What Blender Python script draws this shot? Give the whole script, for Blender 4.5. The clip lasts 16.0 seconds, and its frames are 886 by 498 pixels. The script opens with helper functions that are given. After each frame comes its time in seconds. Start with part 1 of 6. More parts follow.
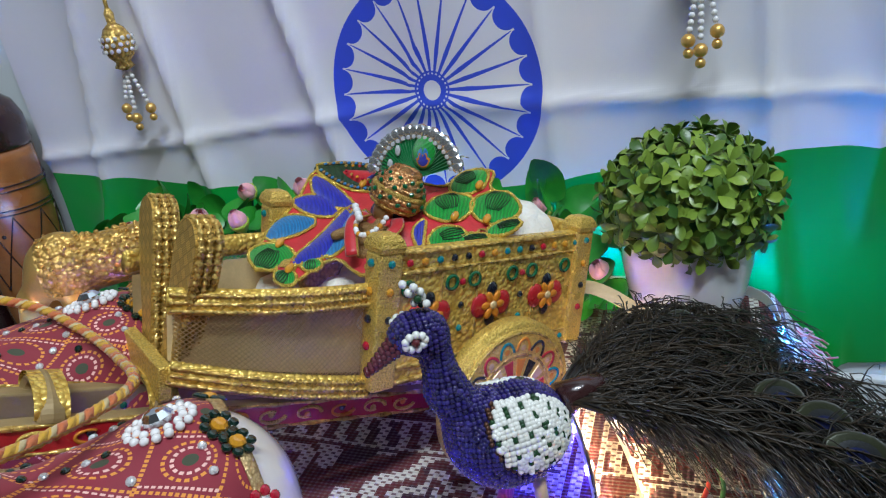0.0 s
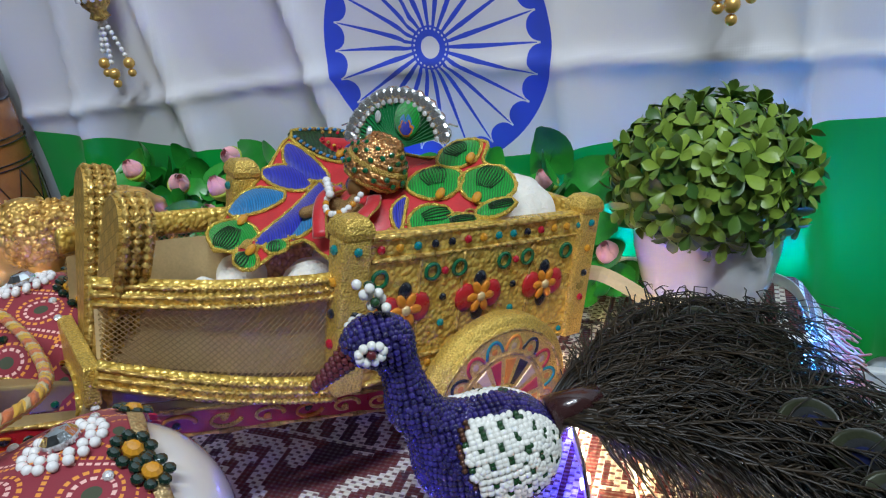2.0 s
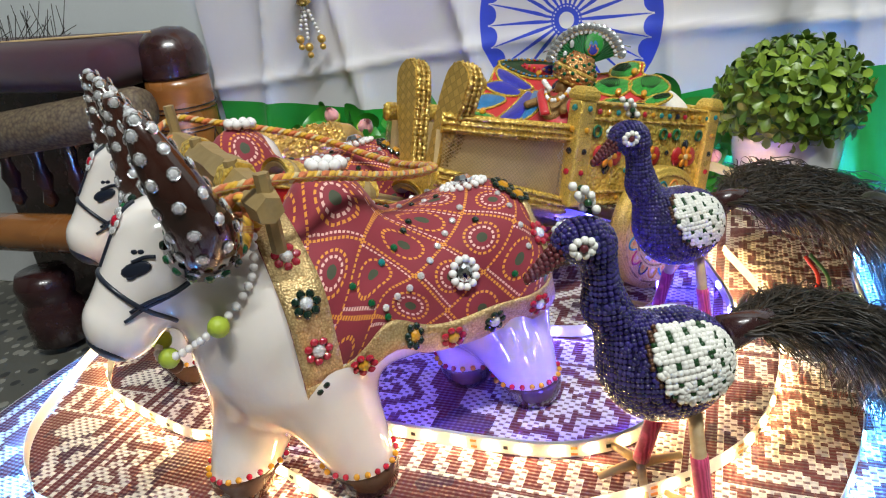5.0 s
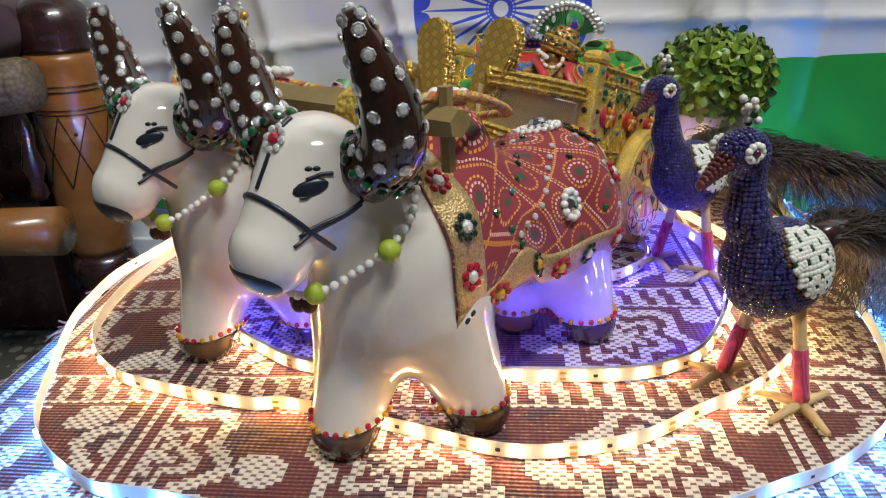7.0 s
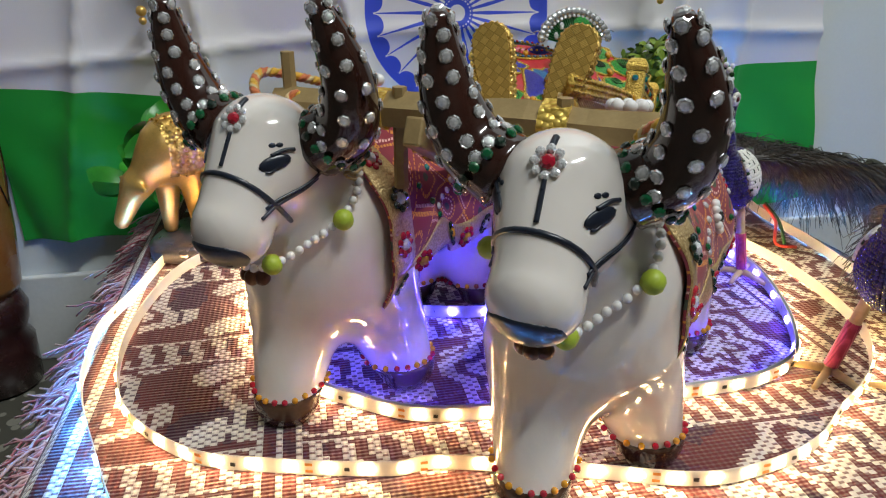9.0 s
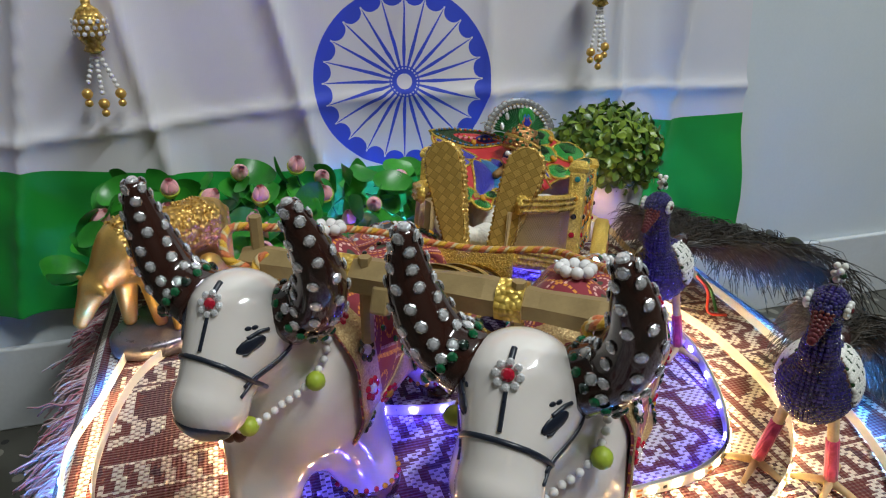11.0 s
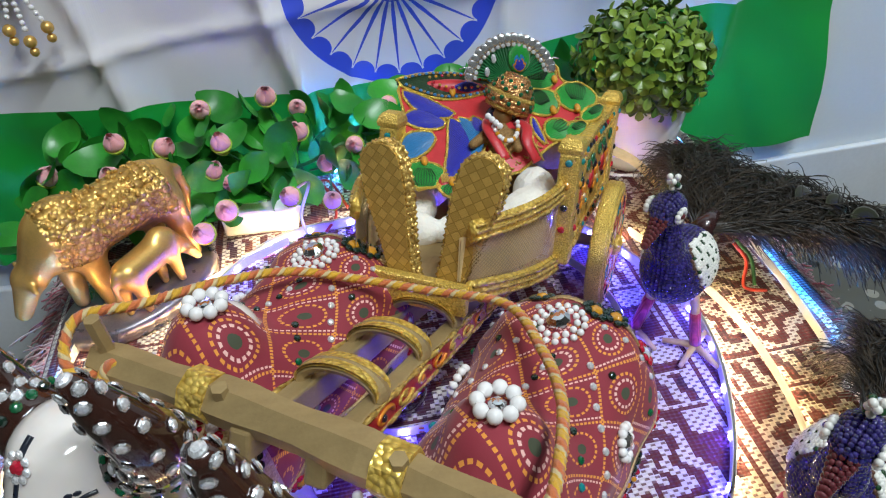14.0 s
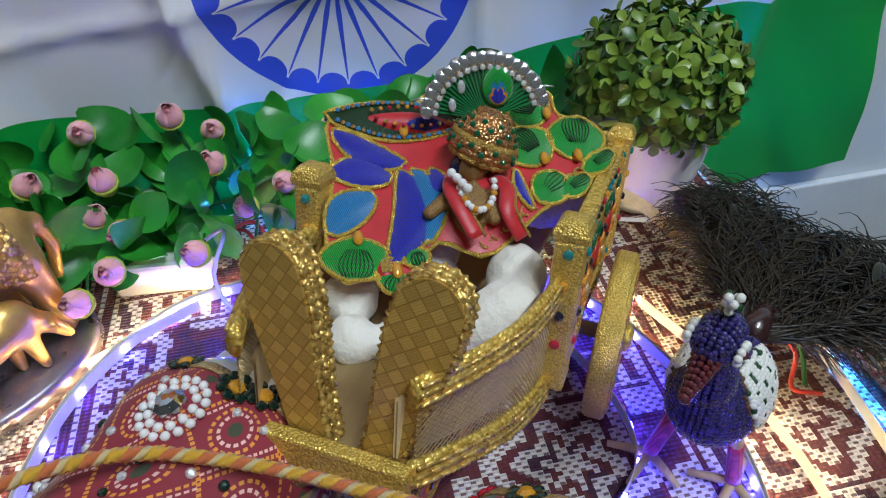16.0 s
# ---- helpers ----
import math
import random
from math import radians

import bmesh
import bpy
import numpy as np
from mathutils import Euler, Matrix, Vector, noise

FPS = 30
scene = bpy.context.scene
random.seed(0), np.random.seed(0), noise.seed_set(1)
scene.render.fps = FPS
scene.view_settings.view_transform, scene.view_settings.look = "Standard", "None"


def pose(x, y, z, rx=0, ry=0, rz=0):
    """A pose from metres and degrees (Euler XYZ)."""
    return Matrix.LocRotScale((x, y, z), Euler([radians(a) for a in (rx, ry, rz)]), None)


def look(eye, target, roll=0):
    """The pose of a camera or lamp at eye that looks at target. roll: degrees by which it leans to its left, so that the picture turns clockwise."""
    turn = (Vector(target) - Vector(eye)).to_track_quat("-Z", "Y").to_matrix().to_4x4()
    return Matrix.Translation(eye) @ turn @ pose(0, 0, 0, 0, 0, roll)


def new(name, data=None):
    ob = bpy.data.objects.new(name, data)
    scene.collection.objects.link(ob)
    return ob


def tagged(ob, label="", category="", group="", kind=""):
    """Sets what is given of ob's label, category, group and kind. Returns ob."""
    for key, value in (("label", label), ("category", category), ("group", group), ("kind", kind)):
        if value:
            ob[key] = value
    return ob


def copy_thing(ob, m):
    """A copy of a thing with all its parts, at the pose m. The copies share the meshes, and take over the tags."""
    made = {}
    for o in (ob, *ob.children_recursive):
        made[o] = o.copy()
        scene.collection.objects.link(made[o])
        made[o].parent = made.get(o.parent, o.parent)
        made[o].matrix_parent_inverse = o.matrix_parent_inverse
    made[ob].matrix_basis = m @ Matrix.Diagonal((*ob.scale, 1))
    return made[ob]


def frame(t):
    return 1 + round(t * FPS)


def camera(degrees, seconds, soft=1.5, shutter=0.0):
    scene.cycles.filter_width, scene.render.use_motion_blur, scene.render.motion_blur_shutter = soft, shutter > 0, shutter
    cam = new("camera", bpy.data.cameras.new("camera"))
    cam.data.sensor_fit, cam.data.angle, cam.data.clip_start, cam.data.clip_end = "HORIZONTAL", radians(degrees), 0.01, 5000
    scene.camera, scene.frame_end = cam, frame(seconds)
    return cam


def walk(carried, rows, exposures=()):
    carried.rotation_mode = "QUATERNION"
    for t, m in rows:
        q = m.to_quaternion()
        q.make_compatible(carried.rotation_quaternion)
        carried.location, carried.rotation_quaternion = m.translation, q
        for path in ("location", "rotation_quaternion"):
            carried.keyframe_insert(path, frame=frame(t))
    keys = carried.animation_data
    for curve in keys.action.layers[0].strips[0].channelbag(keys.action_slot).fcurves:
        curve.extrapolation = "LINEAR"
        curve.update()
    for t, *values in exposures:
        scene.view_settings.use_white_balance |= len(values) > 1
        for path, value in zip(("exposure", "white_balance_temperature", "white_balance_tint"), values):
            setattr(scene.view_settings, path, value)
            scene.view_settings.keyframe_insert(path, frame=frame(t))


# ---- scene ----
cam = camera(65.5, 16.0, soft=1.15)
PATH = [
    (0, (0.021, 0.015, 0.259), (-0.657, 1.714, -0.549), -8.4),
    (0.5, (0.058, 0.064, 0.247), (-0.673, 1.721, -0.602), -10.1),
    (1, (0.053, 0.103, 0.229), (-0.676, 1.707, -0.718), -10.5),
    (1.5, (0.035, 0.095, 0.24), (-0.699, 1.705, -0.693), -9.5),
    (2, (0.021, 0.062, 0.248), (-0.703, 1.693, -0.656), -8.2),
    (2.5, (0.01, 0.026, 0.251), (-0.717, 1.669, -0.628), -7.8),
    (3, (-0.007, -0.006, 0.251), (-0.739, 1.648, -0.602), -7.7),
    (3.5, (-0.012, -0.057, 0.255), (-0.795, 1.592, -0.563), -8.3),
    (4, (-0.011, -0.102, 0.258), (-0.776, 1.567, -0.535), -7.8),
    (4.5, (-0.024, -0.129, 0.24), (-0.777, 1.54, -0.565), -7.1),
    (4.7, (-0.021, -0.138, 0.238), (-0.8, 1.519, -0.566), -8.1),
    (6.8, (-0.141, -0.207, 0.211), (-0.407, 1.606, -0.591), -3.6),
    (7, (-0.165, -0.205, 0.212), (-0.357, 1.619, -0.585), -3.0),
    (7.5, (-0.211, -0.197, 0.215), (-0.236, 1.643, -0.568), -2.6),
    (8, (-0.255, -0.194, 0.22), (-0.164, 1.651, -0.547), -2.3),
    (8.5, (-0.299, -0.182, 0.216), (-0.086, 1.641, -0.578), -1.5),
    (8.7, (-0.315, -0.171, 0.211), (-0.028, 1.64, -0.587), -0.6),
    (10.8, (-0.338, -0.142, 0.279), (0.182, 1.603, -0.548), 0.9),
    (11, (-0.329, -0.148, 0.292), (0.188, 1.591, -0.551), 0.5),
    (11.5, (-0.314, -0.151, 0.314), (0.154, 1.538, -0.65), 0.4),
    (12, (-0.299, -0.145, 0.334), (0.089, 1.468, -0.782), -0.4),
    (12.5, (-0.283, -0.129, 0.338), (0.027, 1.404, -0.908), -2.0),
    (13, (-0.262, -0.107, 0.343), (0.015, 1.424, -0.913), -3.1),
    (13.5, (-0.239, -0.074, 0.348), (-0.007, 1.46, -0.914), -4.4),
    (14, (-0.226, -0.038, 0.343), (-0.008, 1.48, -0.941), -4.6),
    (14.5, (-0.22, -0.009, 0.332), (-0.004, 1.471, -0.996), -4.5),
    (15, (-0.211, 0.027, 0.324), (0.024, 1.498, -1.01), -3.7),
    (15.5, (-0.202, 0.058, 0.316), (0.057, 1.522, -1.023), -3.2),
    (16, (-0.187, 0.087, 0.305), (0.069, 1.557, -1.026), -2.9),
]
EXPOSURE = [(0, 0.12, 5850, 10), (0.5, -0.15, 5820, 10), (1, -0.36, 5780, 10), (1.5, -0.02, 5750, 10), (2, 0.1, 5880, 10), (2.5, 0.28, 6000, 10),
            (3, 0.42, 6150, 10), (3.5, 0.45, 6300, 10), (4.5, 0.46, 6650, 10), (7, 0.02, 6950, 10), (8.5, -0.04, 6800, 10), (11, -0.08, 6550, 10),
            (12, 0.06, 6700, 10), (13, 0.2, 6400, 10), (14, 0.22, 6250, 10), (15, 0.15, 6100, 10), (16, -0.15, 5900, 10)]
walk(cam, [(t, look(eye, target, roll)) for t, eye, target, roll in PATH], EXPOSURE)

# ---- world and lights ----
world = bpy.data.worlds.new("room_air")
scene.world = world
world.use_nodes = True
world.node_tree.nodes["Background"].inputs[0].default_value = (0.55, 0.62, 0.75, 1)
world.node_tree.nodes["Background"].inputs[1].default_value = 0.01
AMBIENT = 36.0        # watts of the ceiling tube light
WARM, BLUE, VIOLET = 13.0, 90.0, 25.0   # glow of the strip LEDs


def area(name, m, size_x, size_y, power, colour):
    data = bpy.data.lights.new(name, "AREA")
    data.shape, data.size, data.size_y, data.energy, data.color = "RECTANGLE", size_x, size_y, power, colour
    ob = new(name, data)
    ob.matrix_world = m
    return ob


tube_lamp = area("tube_lamp", look((0.35, -0.50, 1.93), (-0.15, 0.15, 0.0)), 1.1, 0.06, AMBIENT, (0.90, 0.97, 0.99))


# ---- materials ----
class S:
    """A number in a node tree, with arithmetic."""

    def __init__(self, nt, out):
        self.nt, self.out = nt, out

    def op(self, kind, *others):
        n = self.nt.nodes.new("ShaderNodeMath")
        n.operation = kind
        for i, v in enumerate((self, *others)):
            if isinstance(v, S):
                self.nt.links.new(v.out, n.inputs[i])
            else:
                n.inputs[i].default_value = v
        return S(self.nt, n.outputs[0])

    def __add__(self, o): return self.op("ADD", o)
    def __sub__(self, o): return self.op("SUBTRACT", o)
    def __mul__(self, o): return self.op("MULTIPLY", o)
    def __truediv__(self, o): return self.op("DIVIDE", o)
    def __lt__(self, o): return self.op("LESS_THAN", o)
    def __gt__(self, o): return self.op("GREATER_THAN", o)
    def sin(self): return self.op("SINE")
    def abs(self): return self.op("ABSOLUTE")
    def floor(self): return self.op("FLOOR")
    def fract(self): return self.op("FRACT")
    def cell(self): return (self.fract() - 0.5).abs() * -1.0 + 0.5      # distance to the nearest whole number
    def most(self, o): return self.op("MAXIMUM", o)
    def least(self, o): return self.op("MINIMUM", o)
    def root(self): return self.op("SQRT")
    def atan2(self, o): return self.op("ARCTAN2", o)
    def no(self): return self * -1.0 + 1.0


def ramp(nt, fac, a, b):
    n = nt.nodes.new("ShaderNodeMix")
    n.data_type = "RGBA"
    if isinstance(fac, S):
        nt.links.new(fac.out, n.inputs[0])
    else:
        n.inputs[0].default_value = fac
    for i, c in ((6, a), (7, b)):
        if isinstance(c, tuple):
            n.inputs[i].default_value = (*c[:3], 1)
        else:
            nt.links.new(c, n.inputs[i])
    return n.outputs[2]


def coords(nt, kind="Object"):
    n = nt.nodes.new("ShaderNodeTexCoord")
    sep = nt.nodes.new("ShaderNodeSeparateXYZ")
    nt.links.new(n.outputs[kind], sep.inputs[0])
    return n.outputs[kind], [S(nt, o) for o in sep.outputs]


def noisy(nt, vec, scale, detail=4.0):
    n = nt.nodes.new("ShaderNodeTexNoise")
    n.inputs["Scale"].default_value, n.inputs["Detail"].default_value = scale, detail
    nt.links.new(vec, n.inputs["Vector"])
    return S(nt, n.outputs[0])


def cells(nt, vec, scale, feature="F1"):
    n = nt.nodes.new("ShaderNodeTexVoronoi")
    n.feature = feature
    n.inputs["Scale"].default_value = scale
    nt.links.new(vec, n.inputs["Vector"])
    return n


def material(name, colour, rough=0.5, metal=0.0, var=0.25, vscale=60.0, bump=0.2, bscale=700.0, depth=0.0006,
             pattern=None, coords_of="Object", coat=0.0, glass=0.0, sheen=0.0, skin=0.0, glow=None, tone=0.0):
    m = bpy.data.materials.new(name)
    m.use_nodes = True
    nt = m.node_tree
    p = nt.nodes["Principled BSDF"]
    vec, xyz = coords(nt, coords_of)
    base, height = colour, None
    if pattern:
        base, height = pattern(nt, vec, xyz)
    big = noisy(nt, vec, vscale)
    small = noisy(nt, vec, bscale, 3.0)
    shade = (big - 0.5) * (2.0 * var) + (small - 0.5) * var + 1.0
    if tone:
        info = nt.nodes.new("ShaderNodeObjectInfo")
        shade = shade * ((S(nt, info.outputs["Random"]) - 0.5) * (2 * tone) + 1.0)
    mul = nt.nodes.new("ShaderNodeMix")
    mul.data_type, mul.blend_type = "RGBA", "MULTIPLY"
    mul.inputs[0].default_value = 1.0
    if isinstance(base, tuple):
        mul.inputs[6].default_value = (*base, 1)
    else:
        nt.links.new(base, mul.inputs[6])
    comb = nt.nodes.new("ShaderNodeCombineColor")
    for i in range(3):
        nt.links.new(shade.out, comb.inputs[i])
    nt.links.new(comb.outputs[0], mul.inputs[7])
    nt.links.new(mul.outputs[2], p.inputs["Base Color"])
    r = (big - 0.5) * 0.25 + rough
    nt.links.new(r.out, p.inputs["Roughness"])
    p.inputs["Metallic"].default_value = metal
    p.inputs["Coat Weight"].default_value = coat
    p.inputs["Coat Roughness"].default_value = 0.06
    p.inputs["Sheen Weight"].default_value = sheen
    p.inputs["Transmission Weight"].default_value = glass
    if skin:
        p.inputs["Subsurface Weight"].default_value = skin
        p.inputs["Subsurface Radius"].default_value = (0.004, 0.003, 0.002)
    if glow:
        p.inputs["Emission Color"].default_value = (*glow[0], 1)
        p.inputs["Emission Strength"].default_value = glow[1]
    if bump:
        b = nt.nodes.new("ShaderNodeBump")
        b.inputs["Strength"].default_value, b.inputs["Distance"].default_value = bump, depth
        h = small if height is None else height + small * 0.25
        nt.links.new(h.out, b.inputs["Height"])
        nt.links.new(b.outputs[0], p.inputs["Normal"])
    return m


def terrazzo(nt, vec, xyz):
    v = cells(nt, vec, 62.0)
    rnd = nt.nodes.new("ShaderNodeSeparateColor")
    nt.links.new(v.outputs["Color"], rnd.inputs[0])
    pick = S(nt, rnd.outputs[0])
    chip = (S(nt, v.outputs["Distance"]) < 0.42) * (pick > 0.45)
    c = ramp(nt, pick > 0.86, (0.26, 0.25, 0.21), (0.02, 0.02, 0.02))
    c = ramp(nt, chip, (0.085, 0.082, 0.066), c)
    return c, chip


def weave(nt, vec, xyz):
    x, y, z = xyz
    cx, cy = 0.0030, 0.0024
    col, row = (x / cx).floor(), (y / cy).floor()
    u, v = col * cx, row * cy
    # flowers with rings and lobes
    gx, gy = (u / 0.118 + 0.36), (v / 0.106 + 0.12)
    fx, fy = (gx.fract() - 0.5) * 0.118, (gy.fract() - 0.5) * 0.106
    rad = (fx * fx + fy * fy).root()
    turn = fy.atan2(fx)
    lobe = (turn * 6.0).sin() * 0.005
    r2 = rad + lobe
    flower = (r2 < 0.010).most((r2 > 0.016) * (r2 < 0.024)).most((r2 > 0.031) * (r2 < 0.040))
    # stepped leaves between the flowers
    leaf = ((u * 95.0).sin() * (v * 120.0 + (u * 40.0).sin()).sin()) > 0.33
    body = flower.most(leaf * (r2 > 0.043))
    # bands of teeth and zigzag running along the mat
    band = (v / 0.106 + 0.12).cell()
    tooth = (u / 0.0135 + v * 18.0).fract() < 0.5
    zig = ((u / 0.03).cell() * 0.03 + v).abs()
    body = ramp_num(nt, band < 0.10, body, tooth)
    body = ramp_num(nt, (band > 0.10) * (band < 0.125), body, 1.0)
    body = ramp_num(nt, (band > 0.125) * (band < 0.15), body, 0.0)
    # striped end borders across the mat
    edge = (u + 0.19).abs()
    stripe = ((u / 0.009).fract() < 0.45)
    body = ramp_num(nt, (edge > 0.147) * (edge < 0.169), body, stripe)
    body = ramp_num(nt, (edge > 0.243), body, ((u / 0.012).fract() < 0.5))
    # the open dots of the weave
    shift = (row / 2.0).fract()
    hole = ((x / (cx * 2.0) + shift).fract() < 0.45) * ((y / cy).fract() < 0.62)
    white = body * (hole * 0.85).no()
    c = ramp(nt, noisy(nt, vec, 28.0) > 0.56, (0.115, 0.016, 0.020), (0.055, 0.010, 0.028))
    c = ramp(nt, white, c, (0.70, 0.64, 0.58))
    thread = ((x / cx * 6.283).sin() * 0.5 + (y / cy * 6.283).sin() * 0.5)
    return c, thread * 0.5 + body


def ramp_num(nt, fac, a, b):
    """a where fac is 0, b where it is 1."""
    if not isinstance(b, S):
        return a * fac.no() + fac * b
    return a * fac.no() + fac * b


def bandhani(nt, vec, xyz):
    u, v, _ = xyz
    k = 0.037
    u, v = u + (v * 62.0 + 0.8).sin() * 0.0055, v + (u * 58.0 + 2.0).sin() * 0.0060
    a, b = (u + v) / k, (u - v) / k
    pa, pb = a.fract() - 0.5, b.fract() - 0.5
    rad = (pa * pa + pb * pb).root() * (k * 0.70)
    dots_b = ((b * 13.0).fract() - 0.5).abs() < 0.33
    dots_a = ((a * 13.0).fract() - 0.5).abs() < 0.33
    line = ((a.cell() * k < 0.0009) * dots_b).most((b.cell() * k < 0.0009) * dots_a)
    spin = ((pb.atan2(pa) * (20 / 6.2832)).fract() - 0.5).abs() < 0.31
    spin2 = ((pb.atan2(pa) * (14 / 6.2832)).fract() - 0.5).abs() < 0.31
    ring1 = ((rad - 0.0082).abs() < 0.00062) * spin
    ring2 = ((rad - 0.0056).abs() < 0.00062) * spin2
    odd = ((a.floor() + b.floor()) / 2.0).fract() > 0.25
    pick = (a.floor() * 12.99 + b.floor() * 78.2).sin() > 0.1
    spot = rad < 0.0026
    warp = noisy(nt, vec, 45.0)
    c = ramp(nt, warp, (0.21, 0.015, 0.028), (0.28, 0.026, 0.042))
    c = ramp(nt, line.most(ring1), c, (0.74, 0.28, 0.04))
    c = ramp(nt, ring2 * pick, c, (0.80, 0.48, 0.42))
    c = ramp(nt, spot, c, (0.05, 0.06, 0.03))
    c = ramp(nt, ((a.cell() * k - 0.0032).abs() < 0.0007) * dots_b * odd, c, (0.80, 0.46, 0.40))
    return c, line


def chakra(nt, vec, xyz):
    """White cloth printed with a blue spoked wheel: the band's own x and z, from the hub."""
    x, _, z = xyz
    r = (x * x + z * z).root()
    ang = z.atan2(x) * (24 / 6.28318)
    off = (ang.cell()) * (6.28318 / 24)                  # angle from the nearest spoke
    R = 0.0885
    arc = off * r
    width = (((r - 0.012) / 0.062).least(1.0).most(0.0))
    taper = ((r - 0.030) / 0.045).most(0.0)
    spoke = (arc < (width * 0.0030 + 0.0009) - taper * 0.0034) * (r > 0.012) * (r < 0.078)
    mid = ang - ang.floor() - 0.5
    d = ((mid * (6.28318 / 24) * r) * (mid * (6.28318 / 24) * r) + (r - 0.0815) * (r - 0.0815)).root()
    scallop = (d < 0.0098) * (r < R)
    rim = (r > 0.0805) * (r < R)
    hub = ((r > 0.0075) * (r < 0.0122)).most((r > 0.0135) * (r < 0.0150))
    mark = spoke.most(scallop).most(rim).most(hub)
    c = ramp(nt, mark, (0.74, 0.72, 0.74), (0.035, 0.075, 0.62))
    return c, (x * 4000.0).sin() * 0.1 + (z * 4000.0).sin() * 0.1


def grain(a, b, k=160.0):
    def f(nt, vec, xyz):
        x, y, z = xyz
        m = nt.nodes.new("ShaderNodeMapping")
        m.inputs["Scale"].default_value = (0.12, 1, 1)
        nt.links.new(vec, m.inputs["Vector"])
        g = noisy(nt, m.outputs[0], k, 6.0)
        return ramp(nt, g, a, b), g
    return f


def emboss(k, a, b):
    """Gold foil pressed in small leaves and beads."""
    def f(nt, vec, xyz):
        v = cells(nt, vec, k)
        d = S(nt, v.outputs["Distance"])
        return ramp(nt, d, a, b), d * -1.2 + 1.0
    return f


def basket(nt, vec, xyz):
    x, y, z = xyz
    a, b = ((y + z) / 0.0064), ((y - z) / 0.0064)
    # Grooves between squares get a darker gold: relief shade put into the colour.
    line = (a.cell() < 0.055).most(b.cell() < 0.055)
    rib = (((a + b.floor() * 0.5) * 31.0).sin() * 0.5 + 0.5)
    return ramp(nt, line, ramp(nt, ((a.floor() + b.floor()) / 2.0).fract() > 0.25, (0.66, 0.44, 0.11), (0.54, 0.35, 0.08)), (0.40, 0.25, 0.05)), line.no() * 1.0 + rib * 0.12


def leafy(a, b):
    def f(nt, vec, xyz):
        g = noisy(nt, vec, 90.0)
        info = nt.nodes.new("ShaderNodeObjectInfo")
        return ramp(nt, (g + S(nt, info.outputs["Random"])) * 0.5, a, b), g
    return f


def isle(a, b):
    """Varies from island to island of a joined mesh."""
    def f(nt, vec, xyz):
        geo = nt.nodes.new("ShaderNodeNewGeometry")
        g = noisy(nt, vec, 200.0)
        return ramp(nt, S(nt, geo.outputs["Random Per Island"]), a, b), g
    return f


def thread(a, b, k=8000.0):
    def f(nt, vec, xyz):
        x, y, z = xyz
        s = ((x + y * 0.4) * k + noisy(nt, vec, 160.0) * 9.0).sin() * 0.5 + 0.5
        return ramp(nt, s, a, b), s
    return f


def twist(nt, vec, xyz):
    u, v, _ = xyz
    s = (u / 0.010 + v).fract()
    fine = ((u / 0.0009).sin() * 0.5 + 0.5)
    c = ramp(nt, s > 0.38, (0.62, 0.16, 0.04), (0.66, 0.50, 0.24))
    c = ramp(nt, s > 0.58, c, (0.70, 0.38, 0.02))
    return c, (s * 9.42).sin().abs() + fine * 0.15


M_WALL = material("painted_wall", (0.70, 0.75, 0.76), 0.75, var=0.05, vscale=9, bump=0.15, bscale=260)
# Unseen walls, coloured dark so that less light bounces back.
M_WALL2 = material("dark_unseen_wall", (0.13, 0.12, 0.10), 0.8, var=0.08, vscale=8, bump=0.15, bscale=200)
M_SKIRT = material("painted_skirting", (0.70, 0.72, 0.72), 0.4, var=0.12, vscale=14, bump=0.15, bscale=200)
M_FLOOR = material("terrazzo", (0.2, 0.2, 0.18), 0.35, pattern=terrazzo, var=0.25, vscale=10, bump=0.05)
# Ceiling out of view, its grey lowered to weaken the bounce of the tube.
M_CEIL = material("dark_unseen_ceiling", (0.34, 0.34, 0.33), 0.8, var=0.05, vscale=6, bump=0.1)
M_MAT = material("woven_mat", (0.5, 0.4, 0.4), 0.85, pattern=weave, var=0.25, vscale=40, bump=0.8, bscale=1500, depth=0.0012, sheen=0.2)
M_FRINGE = material("fringe_thread", (0.45, 0.12, 0.16), 0.8, pattern=isle((0.50, 0.10, 0.14), (0.72, 0.60, 0.62)), sheen=0.3, bump=0.1)
M_FLAG_W = material("white_flag_cloth", (0.74, 0.72, 0.74), 0.55, pattern=chakra, var=0.04, vscale=12, bump=0.1, bscale=1800, sheen=0.2)
M_FLAG_G = material("green_flag_cloth", (0.007, 0.30, 0.030), 0.5, var=0.10, vscale=14, bump=0.1, bscale=1800, sheen=0.1)
M_FLAG_S = material("saffron_flag_cloth", (0.75, 0.22, 0.03), 0.55, var=0.08, vscale=14, bump=0.1, bscale=1800)
M_PORC = material("glazed_white_ceramic", (0.80, 0.74, 0.69), 0.10, var=0.07, vscale=35, bump=0.12, bscale=90, coat=1.0, skin=0.12)
M_HOOF = material("brown_glaze", (0.07, 0.035, 0.02), 0.15, var=0.4, coat=0.6, bump=0.05)
M_HORN = material("dark_brown_glaze", (0.035, 0.012, 0.008), 0.14, var=0.5, vscale=40, coat=0.7, bump=0.05)
M_PAINT = material("black_face_paint", (0.012, 0.016, 0.028), 0.3, var=0.3, bump=0.05)
M_BLANKET = material("tie_dyed_red_cotton", (0.3, 0.02, 0.03), 0.75, pattern=bandhani, coords_of="UV", var=0.18, vscale=50, bump=0.25, bscale=2500, sheen=0.15)
M_LACE = material("gold_lace", (0.62, 0.44, 0.20), 0.42, 0.55, pattern=emboss(900, (0.74, 0.56, 0.28), (0.40, 0.24, 0.09)), var=0.3, bump=0.6)
